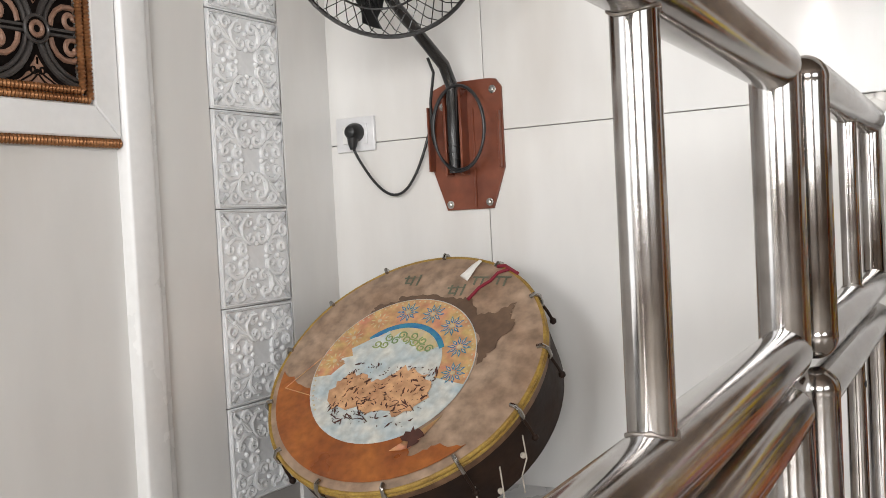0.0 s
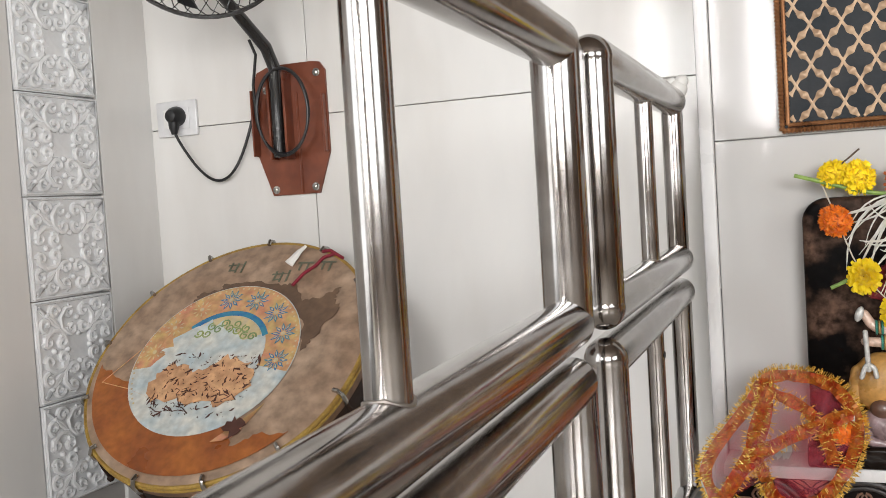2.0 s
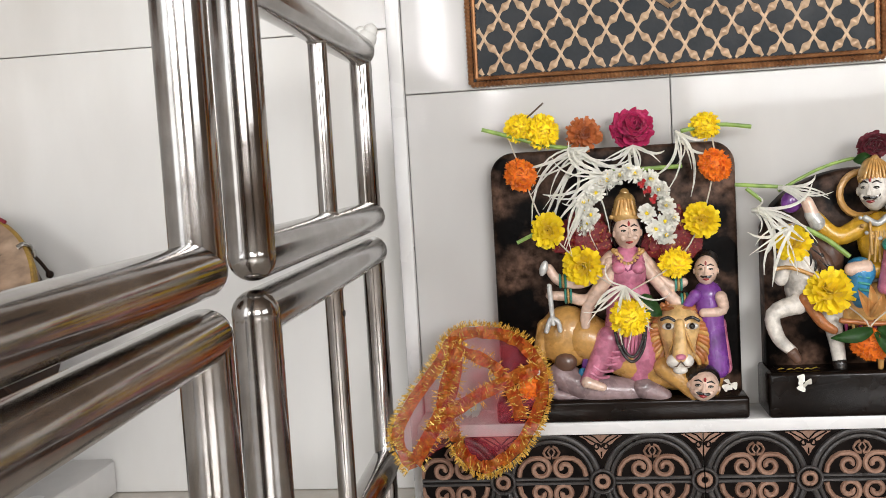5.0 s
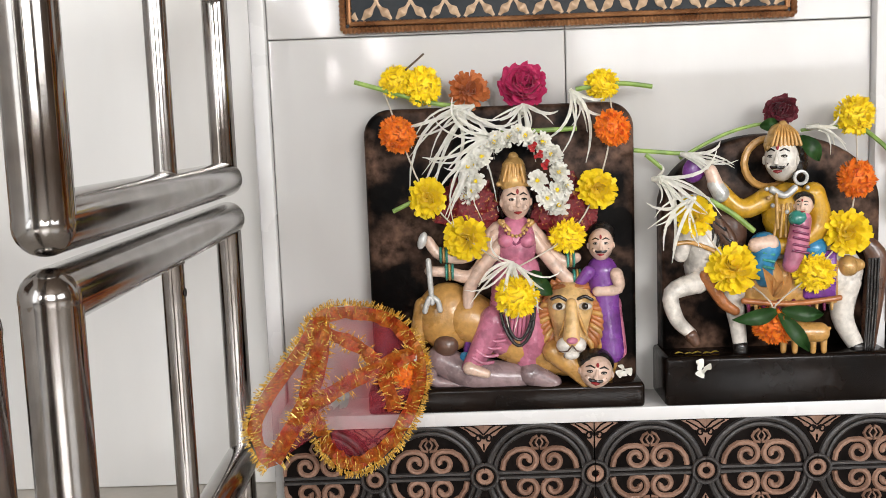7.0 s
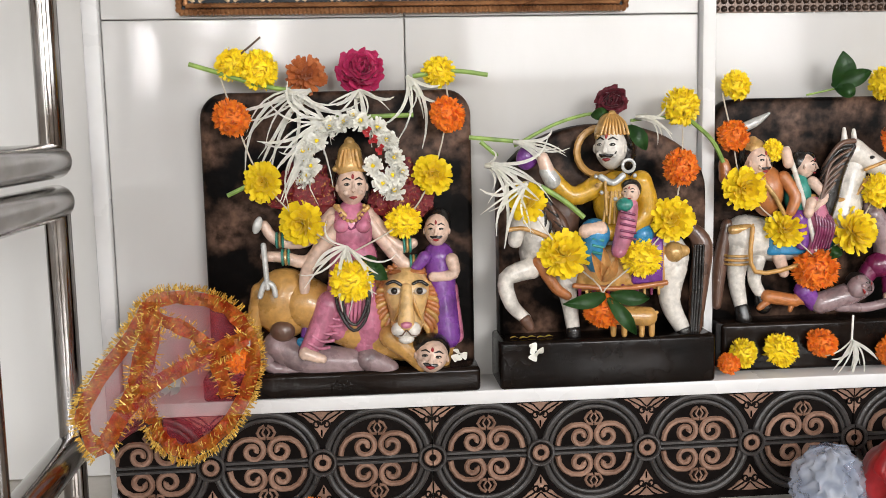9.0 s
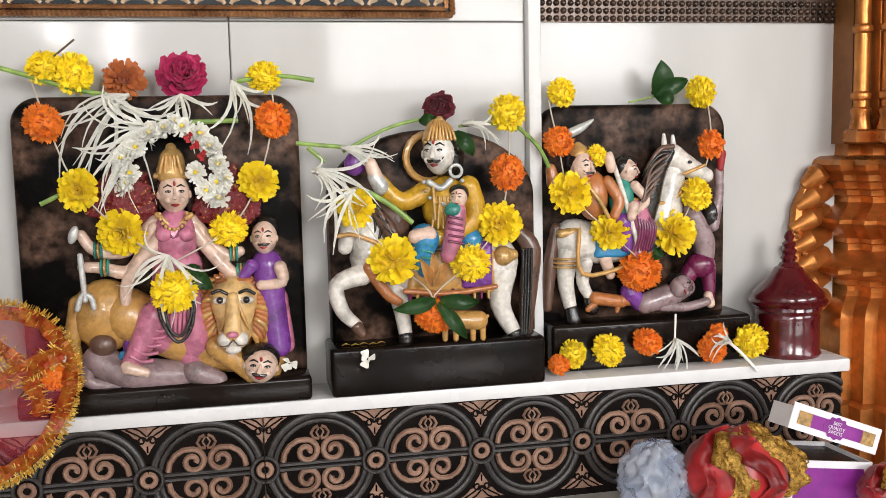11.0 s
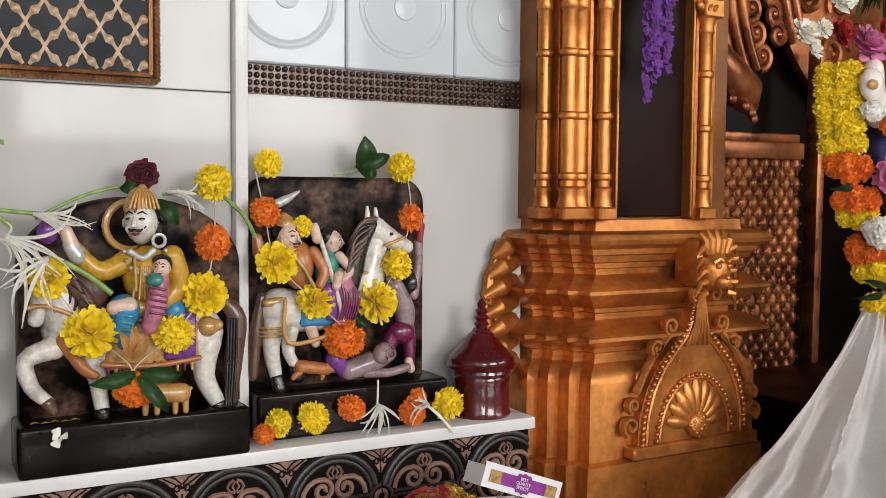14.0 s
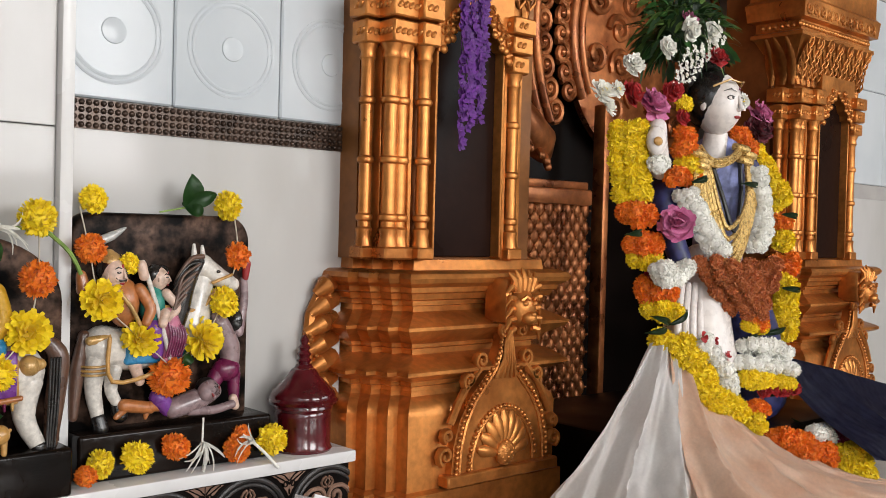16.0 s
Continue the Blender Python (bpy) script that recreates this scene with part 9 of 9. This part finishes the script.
bloom(host, 'jasmine', (1.916, 1.311, 0.948), 0.0073, (0, 0))
bloom(host, 'jasmine', (1.92, 1.31, 0.956), 0.0073, (0, 0))
host = None
# waist line and hem of the draped cloths
WAIST = [(1.689, 1.3, 0.352), (1.738, 1.29, 0.343), (1.807, 1.27, 0.259), (1.916, 1.255, 0.195), (2.079, 1.22, 0.112), (2.249, 1.18, 0.061)]
SC_OUT = [(-0.13, 1.49, 0.125), (-0.15, 1.49, 0.172), (-0.132, 1.49, 0.217), (-0.081, 1.49, 0.283), (-0.053, 1.49, 0.323), (-0.002, 1.49, 0.327), (0.041, 1.49, 0.31), (0.067, 1.49, 0.271), (0.067, 1.49, 0.225), (0.043, 1.49, 0.173), (0.011, 1.49, 0.139), (-0.026, 1.49, 0.125), (-0.051, 1.49, 0.145), (-0.061, 1.49, 0.165)]
SC_A = [(-0.052, 1.484, 0.324), (-0.059, 1.484, 0.261), (-0.08, 1.484, 0.209), (-0.125, 1.484, 0.134)]
SC_B = [(-0.053, 1.482, 0.306), (-0.003, 1.482, 0.282), (0.024, 1.482, 0.244), (0.037, 1.482, 0.198)]
SC_C = [(0.062, 1.48, 0.273), (-0.004, 1.48, 0.245), (-0.065, 1.48, 0.21), (-0.096, 1.48, 0.18)]
SC_D = [(-0.06, 1.482, 0.167), (-0.073, 1.482, 0.202), (-0.078, 1.482, 0.232), (-0.061, 1.482, 0.284)]
SC_F = (0.05, 1.485, 0.242)

# ---- draped cloths ----
SILKW = mat("white_silk", (0.93, 0.91, 0.89), 0.45, 0, (0.88, 0.84, 0.81), 9, fine=0.06, bump=0.1, bscale=160, sheen=0.3)
SILKP = mat("peach_silk", (0.90, 0.67, 0.51), 0.45, 0, (0.84, 0.55, 0.38), 16, fine=0.1, bump=0.15, bscale=160, sheen=0.3)
SILKN = mat("navy_brocade", (0.008, 0.008, 0.03), 0.45, 0, (0.022, 0.024, 0.06), 60, spec=0.25, fine=0.3, bump=0.2, bscale=120)


def drape(name, tops, hems, material, label, folds, depth, seed, n=150, rows=40):
    q = random.Random(seed)
    ph = [q.uniform(0, 6) for _ in range(4)]

    def along(pts, u):
        t = u * (len(pts) - 1)
        k = min(int(t), len(pts) - 2)
        return Vector(pts[k]).lerp(Vector(pts[k + 1]), t - k)
    R = []
    for j in range(rows + 1):
        v = j / rows
        row = []
        for i in range(n + 1):
            u = i / n
            p = along(tops, u).lerp(along(hems, u), v)
            sag = 0.05 * math.sin(math.pi * v) * (1 - v)
            uw = u + 0.03 * math.sin(5 * v + ph[3]) + 0.02 * math.sin(9 * u + 3 * v)
            f = 1.3 - 2.2 * abs(math.sin(folds * math.pi * uw + ph[0] + 0.7 * v)) ** 0.7
            f += 0.7 * (0.5 - abs(math.sin(folds * 2.3 * uw + ph[1] - 1.3 * v))) + 0.22 * math.sin(folds * 13 * uw + ph[2] + 2 * v) + 0.8 * noise.noise(Vector((9 * u, 3 * v, ph[1]))) + 0.4 * noise.noise(Vector((22 * u, 8 * v, ph[0])))
            row.append(p + Vector((-0.35, -0.75, 0.25)) * f * depth * (0.25 + 0.75 * v) + Vector((0, 0, -sag)))
        R.append(row)
    bm = bmesh.new()
    loft(bm, R, 0, False, False)
    bmesh.ops.solidify(bm, geom=bm.faces[:], thickness=0.0015)
    return mesh_thing(name, bm, material, label, "cloth", angle=80)


drape("white_cloth", WAIST[:3], [(1.29, 1.30, 0.012), (1.41, 1.20, 0.012), (1.58, 1.10, 0.012), (1.70, 1.06, 0.012)], SILKW, "white silk cloth draped from the idol's waist", 3.4, 0.040, 2)
drape("peach_cloth", WAIST[1:], [(1.60, 1.085, 0.016), (1.80, 1.02, 0.016), (2.1, 0.95, 0.016), (2.5, 0.95, 0.016), (2.8, 1.0, 0.016)], SILKP, "pale peach silk cloth spread below the idol", 4.6, 0.036, 5)
drape("navy_cloth", [(2.10, 1.29, 0.31), (2.3, 1.27, 0.27), (2.6, 1.22, 0.20)], [(2.2, 1.10, 0.10), (2.45, 1.02, 0.08), (2.85, 1.0, 0.03)], SILKN, "navy brocade cloth draped beside the idol", 2.0, 0.012, 9)
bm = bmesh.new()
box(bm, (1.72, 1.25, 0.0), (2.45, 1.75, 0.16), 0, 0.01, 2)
mesh_thing("altar_step", bm, ALCOVE, "altar step under the idol, shade put into its colour", "step", kind="structure")
# unseen roof slab, added above the pillars to darken the alcove
bm = bmesh.new()
box(bm, (1.22, 1.44, 1.30), (3.02, 2.12, 1.42), 0, 0.01, 2)
mesh_thing("added_canopy_roof", bm, GOLD, "unseen gold-painted canopy roof, added to darken the alcove", "canopy", kind="structure")

# ---- maroon bell-shaped pot ----
LACQ = mat("maroon_lacquer", (0.12, 0.008, 0.014), 0.18, 0, (0.07, 0.004, 0.007), 14, rvar=0.08, fine=0.3, bump=0.25, bscale=60, coat=0.5)
pot = thing("lidded_pot", "maroon lacquered pot with a tiered pointed lid", "pot", at=(1.102, 1.572, 0.18))
bm = bmesh.new()
lathe(bm, [(0.010, 0), (0.048, 0.0), (0.050, 0.004), (0.047, 0.010), (0.047, 0.055), (0.048, 0.060), (0.046, 0.066), (0.050, 0.072), (0.049, 0.076)], 40)
part("body", bm, LACQ, pot)
bm = bmesh.new()
lathe(bm, [(0.049, 0.076), (0.057, 0.079), (0.059, 0.084), (0.055, 0.088), (0.055, 0.093), (0.052, 0.098), (0.038, 0.112), (0.026, 0.125), (0.021, 0.134), (0.016, 0.137)], 40)
lid = part("lid", bm, LACQ, pot)
bm = bmesh.new()
lathe(bm, [(0.016, 0.137), (0.013, 0.142), (0.009, 0.144), (0.013, 0.149), (0.009, 0.154), (0.0125, 0.160), (0.008, 0.165), (0.011, 0.171), (0.006, 0.176), (0.008, 0.182), (0.005, 0.188), (0.001, 0.192)], 24)
part("finial", bm, LACQ, lid)

# ---- sheer red scarf with tinsel edges ----
NET = mat("sheer_red_net", (0.62, 0.035, 0.06), 0.6, 0, (0.50, 0.06, 0.10), 60, alpha=0.36, fine=0.4, bscale=400)
SHEER = mat("sheer_orange_ribbon", (0.74, 0.075, 0.012), 0.4, 0.1, (0.85, 0.30, 0.03), 90, alpha=0.78, fine=0.5, bump=0.6, bscale=300)
TINS = mat("gold_tinsel", (1.0, 0.78, 0.22), 0.25, 0.5, (0.9, 0.5, 0.06), 200, fine=0.2)
so = Vector((0.0, 1.49, 0.2))
scarf = thing("scarf", "sheer red scarf with gold tinsel edges over the shelf", "scarf", at=so)


def smooth_line(pts, n=10):
    P3 = [Vector(p) for p in pts]
    out_ = []
    for i in range(len(P3) - 1):
        for k in range(n):
            t = k / n
            a, b, c, d = P3[max(i - 1, 0)], P3[i], P3[i + 1], P3[min(i + 2, len(P3) - 1)]
            out_.append(0.5 * ((2 * b) + (c - a) * t + (2 * a - 5 * b + 4 * c - d) * t * t + (3 * b - a - 3 * c + d) * t ** 3))
    return out_ + [P3[-1]]


ctr = sum((Vector(p) for p in SC_OUT), Vector()) / len(SC_OUT) - so
loop = [p - so for p in smooth_line(SC_OUT + SC_OUT[:1], 6)]
bm = bmesh.new()
q = random.Random(6)
rings = []
for k in range(9):
    s = 1 - k / 9
    rings.append([ctr + (p - ctr) * s + Vector((0, -0.028 * math.sin(math.pi * 0.5 * (1 - s)) + 0.006 * math.sin(7 * s + 0.5 * i), 0)) for i, p in enumerate(loop[:-1])])
loft(bm, rings, 0, True, False)
part("net", bm, NET, scarf, "sheer red net")
for nm, pts, w in (("edge_ribbon", SC_OUT, 0.010), ("ribbon", SC_A, 0.012), ("ribbon", SC_B, 0.010), ("ribbon", SC_C, 0.011), ("ribbon", SC_D, 0.010)):
    line_ = [p - so for p in smooth_line(pts, 10)]
    bm = bmesh.new()
    rows = []
    for i, p in enumerate(line_):
        tg = (line_[min(i + 1, len(line_) - 1)] - line_[max(i - 1, 0)]).normalized()
        s = tg.cross(Vector((0, 1, 0))).normalized()
        rows.append([p + s * w * k + Vector((0, -0.014 + 0.005 * math.sin(i * 0.9 + 2 * k) + 0.003 * q.uniform(-1, 1), 0)) for k in (-1, -0.4, 0.2, 0.8)])
    loft(bm, rows, 0, False, False)
    bmesh.ops.solidify(bm, geom=bm.faces[:], thickness=0.0006)
    rb = part(nm, bm, SHEER, scarf, "sheer orange ribbon with gold thread")
    bm = bmesh.new()
    for i, p in enumerate(line_[:-1]):
        tg = (line_[i + 1] - p).normalized()
        s = tg.cross(Vector((0, 1, 0))).normalized()
        for k in range(8 if nm == "edge_ribbon" else 4):
            edge = 1 if nm == "edge_ribbon" or q.random() < 0.5 else -1
            b = p.lerp(line_[i + 1], q.random()) + s * w * (0.85 * edge if q.random() < 0.72 else q.uniform(-1, 1)) + Vector((0, -0.016, 0))
            if nm == "edge_ribbon":
                d = ((b - ctr).normalized() + Vector((q.uniform(-0.5, 0.5), q.uniform(-0.9, 0.2), q.uniform(-0.5, 0.5)))).normalized()
            else:
                d = (s * edge + Vector((q.uniform(-0.6, 0.6), q.uniform(-1.0, 0.0), q.uniform(-0.6, 0.6)))).normalized()
            l = q.uniform(0.005, 0.011)
            n_ = d.orthogonal().normalized() * 0.0009
            v = [bm.verts.new(b - n_), bm.verts.new(b + n_), bm.verts.new(b + d * l + n_ * 0.6), bm.verts.new(b + d * l - n_ * 0.6)]
            bm.faces.new(v)
    tagged(part("tinsel", bm, TINS, rb, "gold tinsel bristles", smooth=False), kind="stuff")
bloom(scarf, "orange", SC_F, 0.019)
bloom(scarf, "jasmine", Vector(SC_F) + Vector((0.008, -0.006, 0.022)), 0.010)

# ---- offerings in front of the plinth ----
CARD = mat("white_card", (0.78, 0.77, 0.78), 0.45, 0, (0.72, 0.71, 0.73), 20, fine=0.04)
PURP = mat("purple_print", (0.26, 0.03, 0.27), 0.4, 0, (0.20, 0.02, 0.22), 30, fine=0.08)
FOOD = mat("printed_sweets", (0.62, 0.36, 0.12), 0.5, 0, (0.25, 0.16, 0.06), 160, fine=0.3)
REDC = mat("red_satin", (0.50, 0.012, 0.016), 0.35, 0, (0.24, 0.004, 0.006), 30, fine=0.15, bump=0.2, sheen=0.3)
GLIT = mat("gold_glitter_cloth", (0.90, 0.56, 0.12), 0.3, 0.55, (0.55, 0.27, 0.035), 170, fine=0.45, bump=1.0, bscale=330)
POLY = mat("clear_plastic_bag", (0.62, 0.66, 0.74), 0.15, 0, (0.35, 0.42, 0.58), 25, alpha=0.42, bump=0.8, bscale=40)
sweet = tagged(new("sweet_box"), "open white sweet box with purple printed sides", "box")
sweet.matrix_world = pose(1.055, 1.435, 0.060, 0, 8, 4)
bm = bmesh.new()
for lo, hi in (((-0.065, -0.05, -0.058), (0.065, 0.05, -0.055)), ((-0.065, -0.05, -0.055), (0.065, -0.048, 0.012)), ((-0.065, 0.048, -0.055), (0.065, 0.05, 0.012)),
               ((-0.065, -0.048, -0.055), (-0.063, 0.048, 0.012)), ((0.063, -0.048, -0.055), (0.065, 0.048, 0.012))):
    box(bm, lo, hi)
part("tray", bm, CARD, sweet, smooth=False)
# dark block in the tray stands for the shade inside the box
bm = bmesh.new()
box(bm, (-0.0625, -0.0475, -0.0545), (0.0625, 0.0475, 0.006))
part("dark_inside", bm, BROWN, sweet, "dark block for the shaded inside of the tray", smooth=False)
bm = bmesh.new()
box(bm, (-0.058, -0.0508, -0.045), (0.052, -0.0500, 0.002))
part("printed_side", bm, PURP, sweet, "purple printed panel", smooth=False)
lm = pose(-0.012, -0.004, 0.056, -4, 13, 0)
bm = bmesh.new()
for lo, hi in (((-0.075, -0.053, 0.010), (0.075, -0.012, 0.012)), ((-0.075, -0.055, -0.018), (0.075, -0.053, 0.018)),
               ((-0.075, -0.053, -0.018), (-0.073, -0.012, 0.010)), ((0.073, -0.053, -0.018), (0.075, -0.012, 0.010))):
    box(bm, lo, hi)
lid2 = part("lid", placed(bm, lm), CARD, sweet, "white card lid", smooth=False)
bm = bmesh.new()
box(bm, (-0.062, -0.0558, -0.009), (0.064, -0.0550, 0.009))
part("printed_band", placed(bm, lm), PURP, lid2, "purple printed band", smooth=False)
bm = bmesh.new()
pts = [(0.021 * (1 + 0.07 * math.cos(12 * a)) * math.cos(a), 0.0145 * (1 + 0.07 * math.cos(12 * a)) * math.sin(a)) for a in (2 * math.pi * k / 72 for k in range(72))]
loft(bm, [[Vector((x, y, z)) for x, z in pts] for y in (-0.0558, -0.0562)])
part("badge", placed(bm, lm), PURP, lid2, smooth=False)
for x in (-0.053, 0.055):
    bm = bmesh.new()
    box(bm, (x - 0.011, -0.0563, -0.009), (x + 0.011, -0.0558, 0.009))
    part("printed_picture", placed(bm, lm), FOOD, lid2, smooth=False)
for k, body in enumerate(("BEST", "QUALITY", "SWEETS")):
    cu = bpy.data.curves.new("writing", "FONT")
    cu.body, cu.size, cu.align_x, cu.extrude = body, 0.0068, "CENTER", 0.0002
    cu.materials.append(CARD)
    ob = new("writing", cu)
    ob.parent = lid2
    ob.matrix_basis = lm @ Matrix.Translation((0, -0.0565, 0.0042 - 0.0062 * k)) @ Matrix.Rotation(radians(90), 4, "X")


def bundle(name, label, c, r, seed, category="offering"):
    q = random.Random(seed)
    o = Vector(c)
    g = thing(name, label, category, "red and gold offering bundles", (c[0], c[1], 0))
    b = Vector((c[0], c[1], 0))
    bm = bmesh.new()
    rings = []
    for j in range(1, 24):
        a = math.pi * j / 24
        rings.append([o - b + Vector((r[0] * math.sin(a) * math.cos(t), r[1] * math.sin(a) * math.sin(t), -r[2] * math.cos(a))) * (1 + 0.15 * noise.noise(Vector((2 * math.cos(t), 2 * math.sin(t), a * 1.5 + seed))) + 0.09 * (0.3 - abs(noise.noise(Vector((4 * math.cos(t), 4 * math.sin(t), a * 4 + seed)))))) for t in (2 * math.pi * k / 56 for k in range(56))])
    loft(bm, rings)
    part("wrap", bm, REDC, g, "red satin cloth", angle=180)
    for k in range(6):
        a0 = -math.pi / 2 + (k - 2.5) * 0.45 + q.uniform(-0.2, 0.2)
        bm = bmesh.new()
        rows = []
        for i in range(15):
            e = -0.4 + 1.9 * i / 14
            d = Vector((math.cos(a0 + 0.3 * math.sin(i * 0.5)) * math.cos(e) * r[0], math.sin(a0) * math.cos(e) * r[1], math.sin(e) * r[2])) * (1.06 + 0.05 * math.sin(i * 1.7 + k))
            w = 0.017 + 0.004 * math.sin(i * 1.3)
            rows.append([o - b + d + Vector((w * s, -0.004 * (1 - s * s) - 0.004 * math.sin(9 * s + i), 0.3 * w * s * math.sin(i))) for s in (-1, -0.6, -0.2, 0.2, 0.6, 1)])
        loft(bm, rows, 0, False, False)
        bmesh.ops.solidify(bm, geom=bm.faces[:], thickness=0.0008)
        part("gold_strip" if k % 3 else "red_strip", bm, GLIT if k % 3 else REDC, g, angle=180)
    return g


bundle("cloth_bundle", "crumpled red cloth with gold glitter ribbon", (0.925, 1.405, 0.062), (0.075, 0.055, 0.062), 2)
bundle("cloth_bundle", "small red and gold cloth bundle", (1.150, 1.37, 0.030), (0.055, 0.045, 0.035), 5)
bm = bmesh.new()
rings = []
for j in range(1, 30):
    a = math.pi * j / 30
    rings.append([Vector((0.815 + 0.045 * math.sin(a) * math.cos(t), 1.425 + 0.04 * math.sin(a) * math.sin(t), 0.056 - 0.055 * math.cos(a))) + Vector((noise.noise(Vector((4 * math.cos(t), 4 * math.sin(t), 3 * a))), noise.noise(Vector((5 * math.cos(t), 2, 3 * a + 4))), 0)) * 0.012 + Vector((math.cos(t), math.sin(t), 0)) * 0.012 * (0.3 - abs(noise.noise(Vector((5 * math.cos(t), 5 * math.sin(t), 5 * a))))) for t in (2 * math.pi * k / 70 for k in range(70))])
loft(bm, rings)
mesh_thing("plastic_bag", bm, POLY, "crumpled clear plastic bag with blue print", "bag", angle=180)
bloom(None, "orange", (0.135, 1.485, 0.026), 0.026)

# ---- hanging purple flower strings ----
VIO = petal_mat("violet_petals", (0.14, 0.02, 0.26), (0.08, 0.008, 0.16))
vs_ = thing("hanging_flowers", "strings of small purple flowers hanging from the canopy", "garland", at=(1.37, 1.475, 1.2))
q = random.Random(14)
for k, (x, zb) in enumerate(((1.352, 0.70), (1.363, 0.755), (1.374, 0.735), (1.385, 0.79), (1.395, 0.745), (1.405, 0.86))):
    bm = bmesh.new()
    z = 1.22
    while z > zb:
        c = Vector((x + q.uniform(-0.004, 0.004), 1.470 + q.uniform(-0.006, 0.006), z)) - Vector(vs_.location)
        for i in range(5):
            a = 2 * math.pi * i / 5 + q.uniform(0, 1)
            d = Vector((math.cos(a), -0.5, math.sin(a))).normalized()
            s = d.cross(Vector((0, 1, 0))).normalized()
            v = [bm.verts.new(c + p) for p in (Vector(), d * 0.006 + s * 0.0045, d * 0.0115, d * 0.006 - s * 0.0045)]
            bm.faces.new(v)
        z -= 0.0085
    tube(bm, [Vector((x, 1.474, 1.24)) - Vector(vs_.location), Vector((x, 1.474, zb)) - Vector(vs_.location)], 0.001, 5)
    part("flower_string", bm, VIO, vs_)
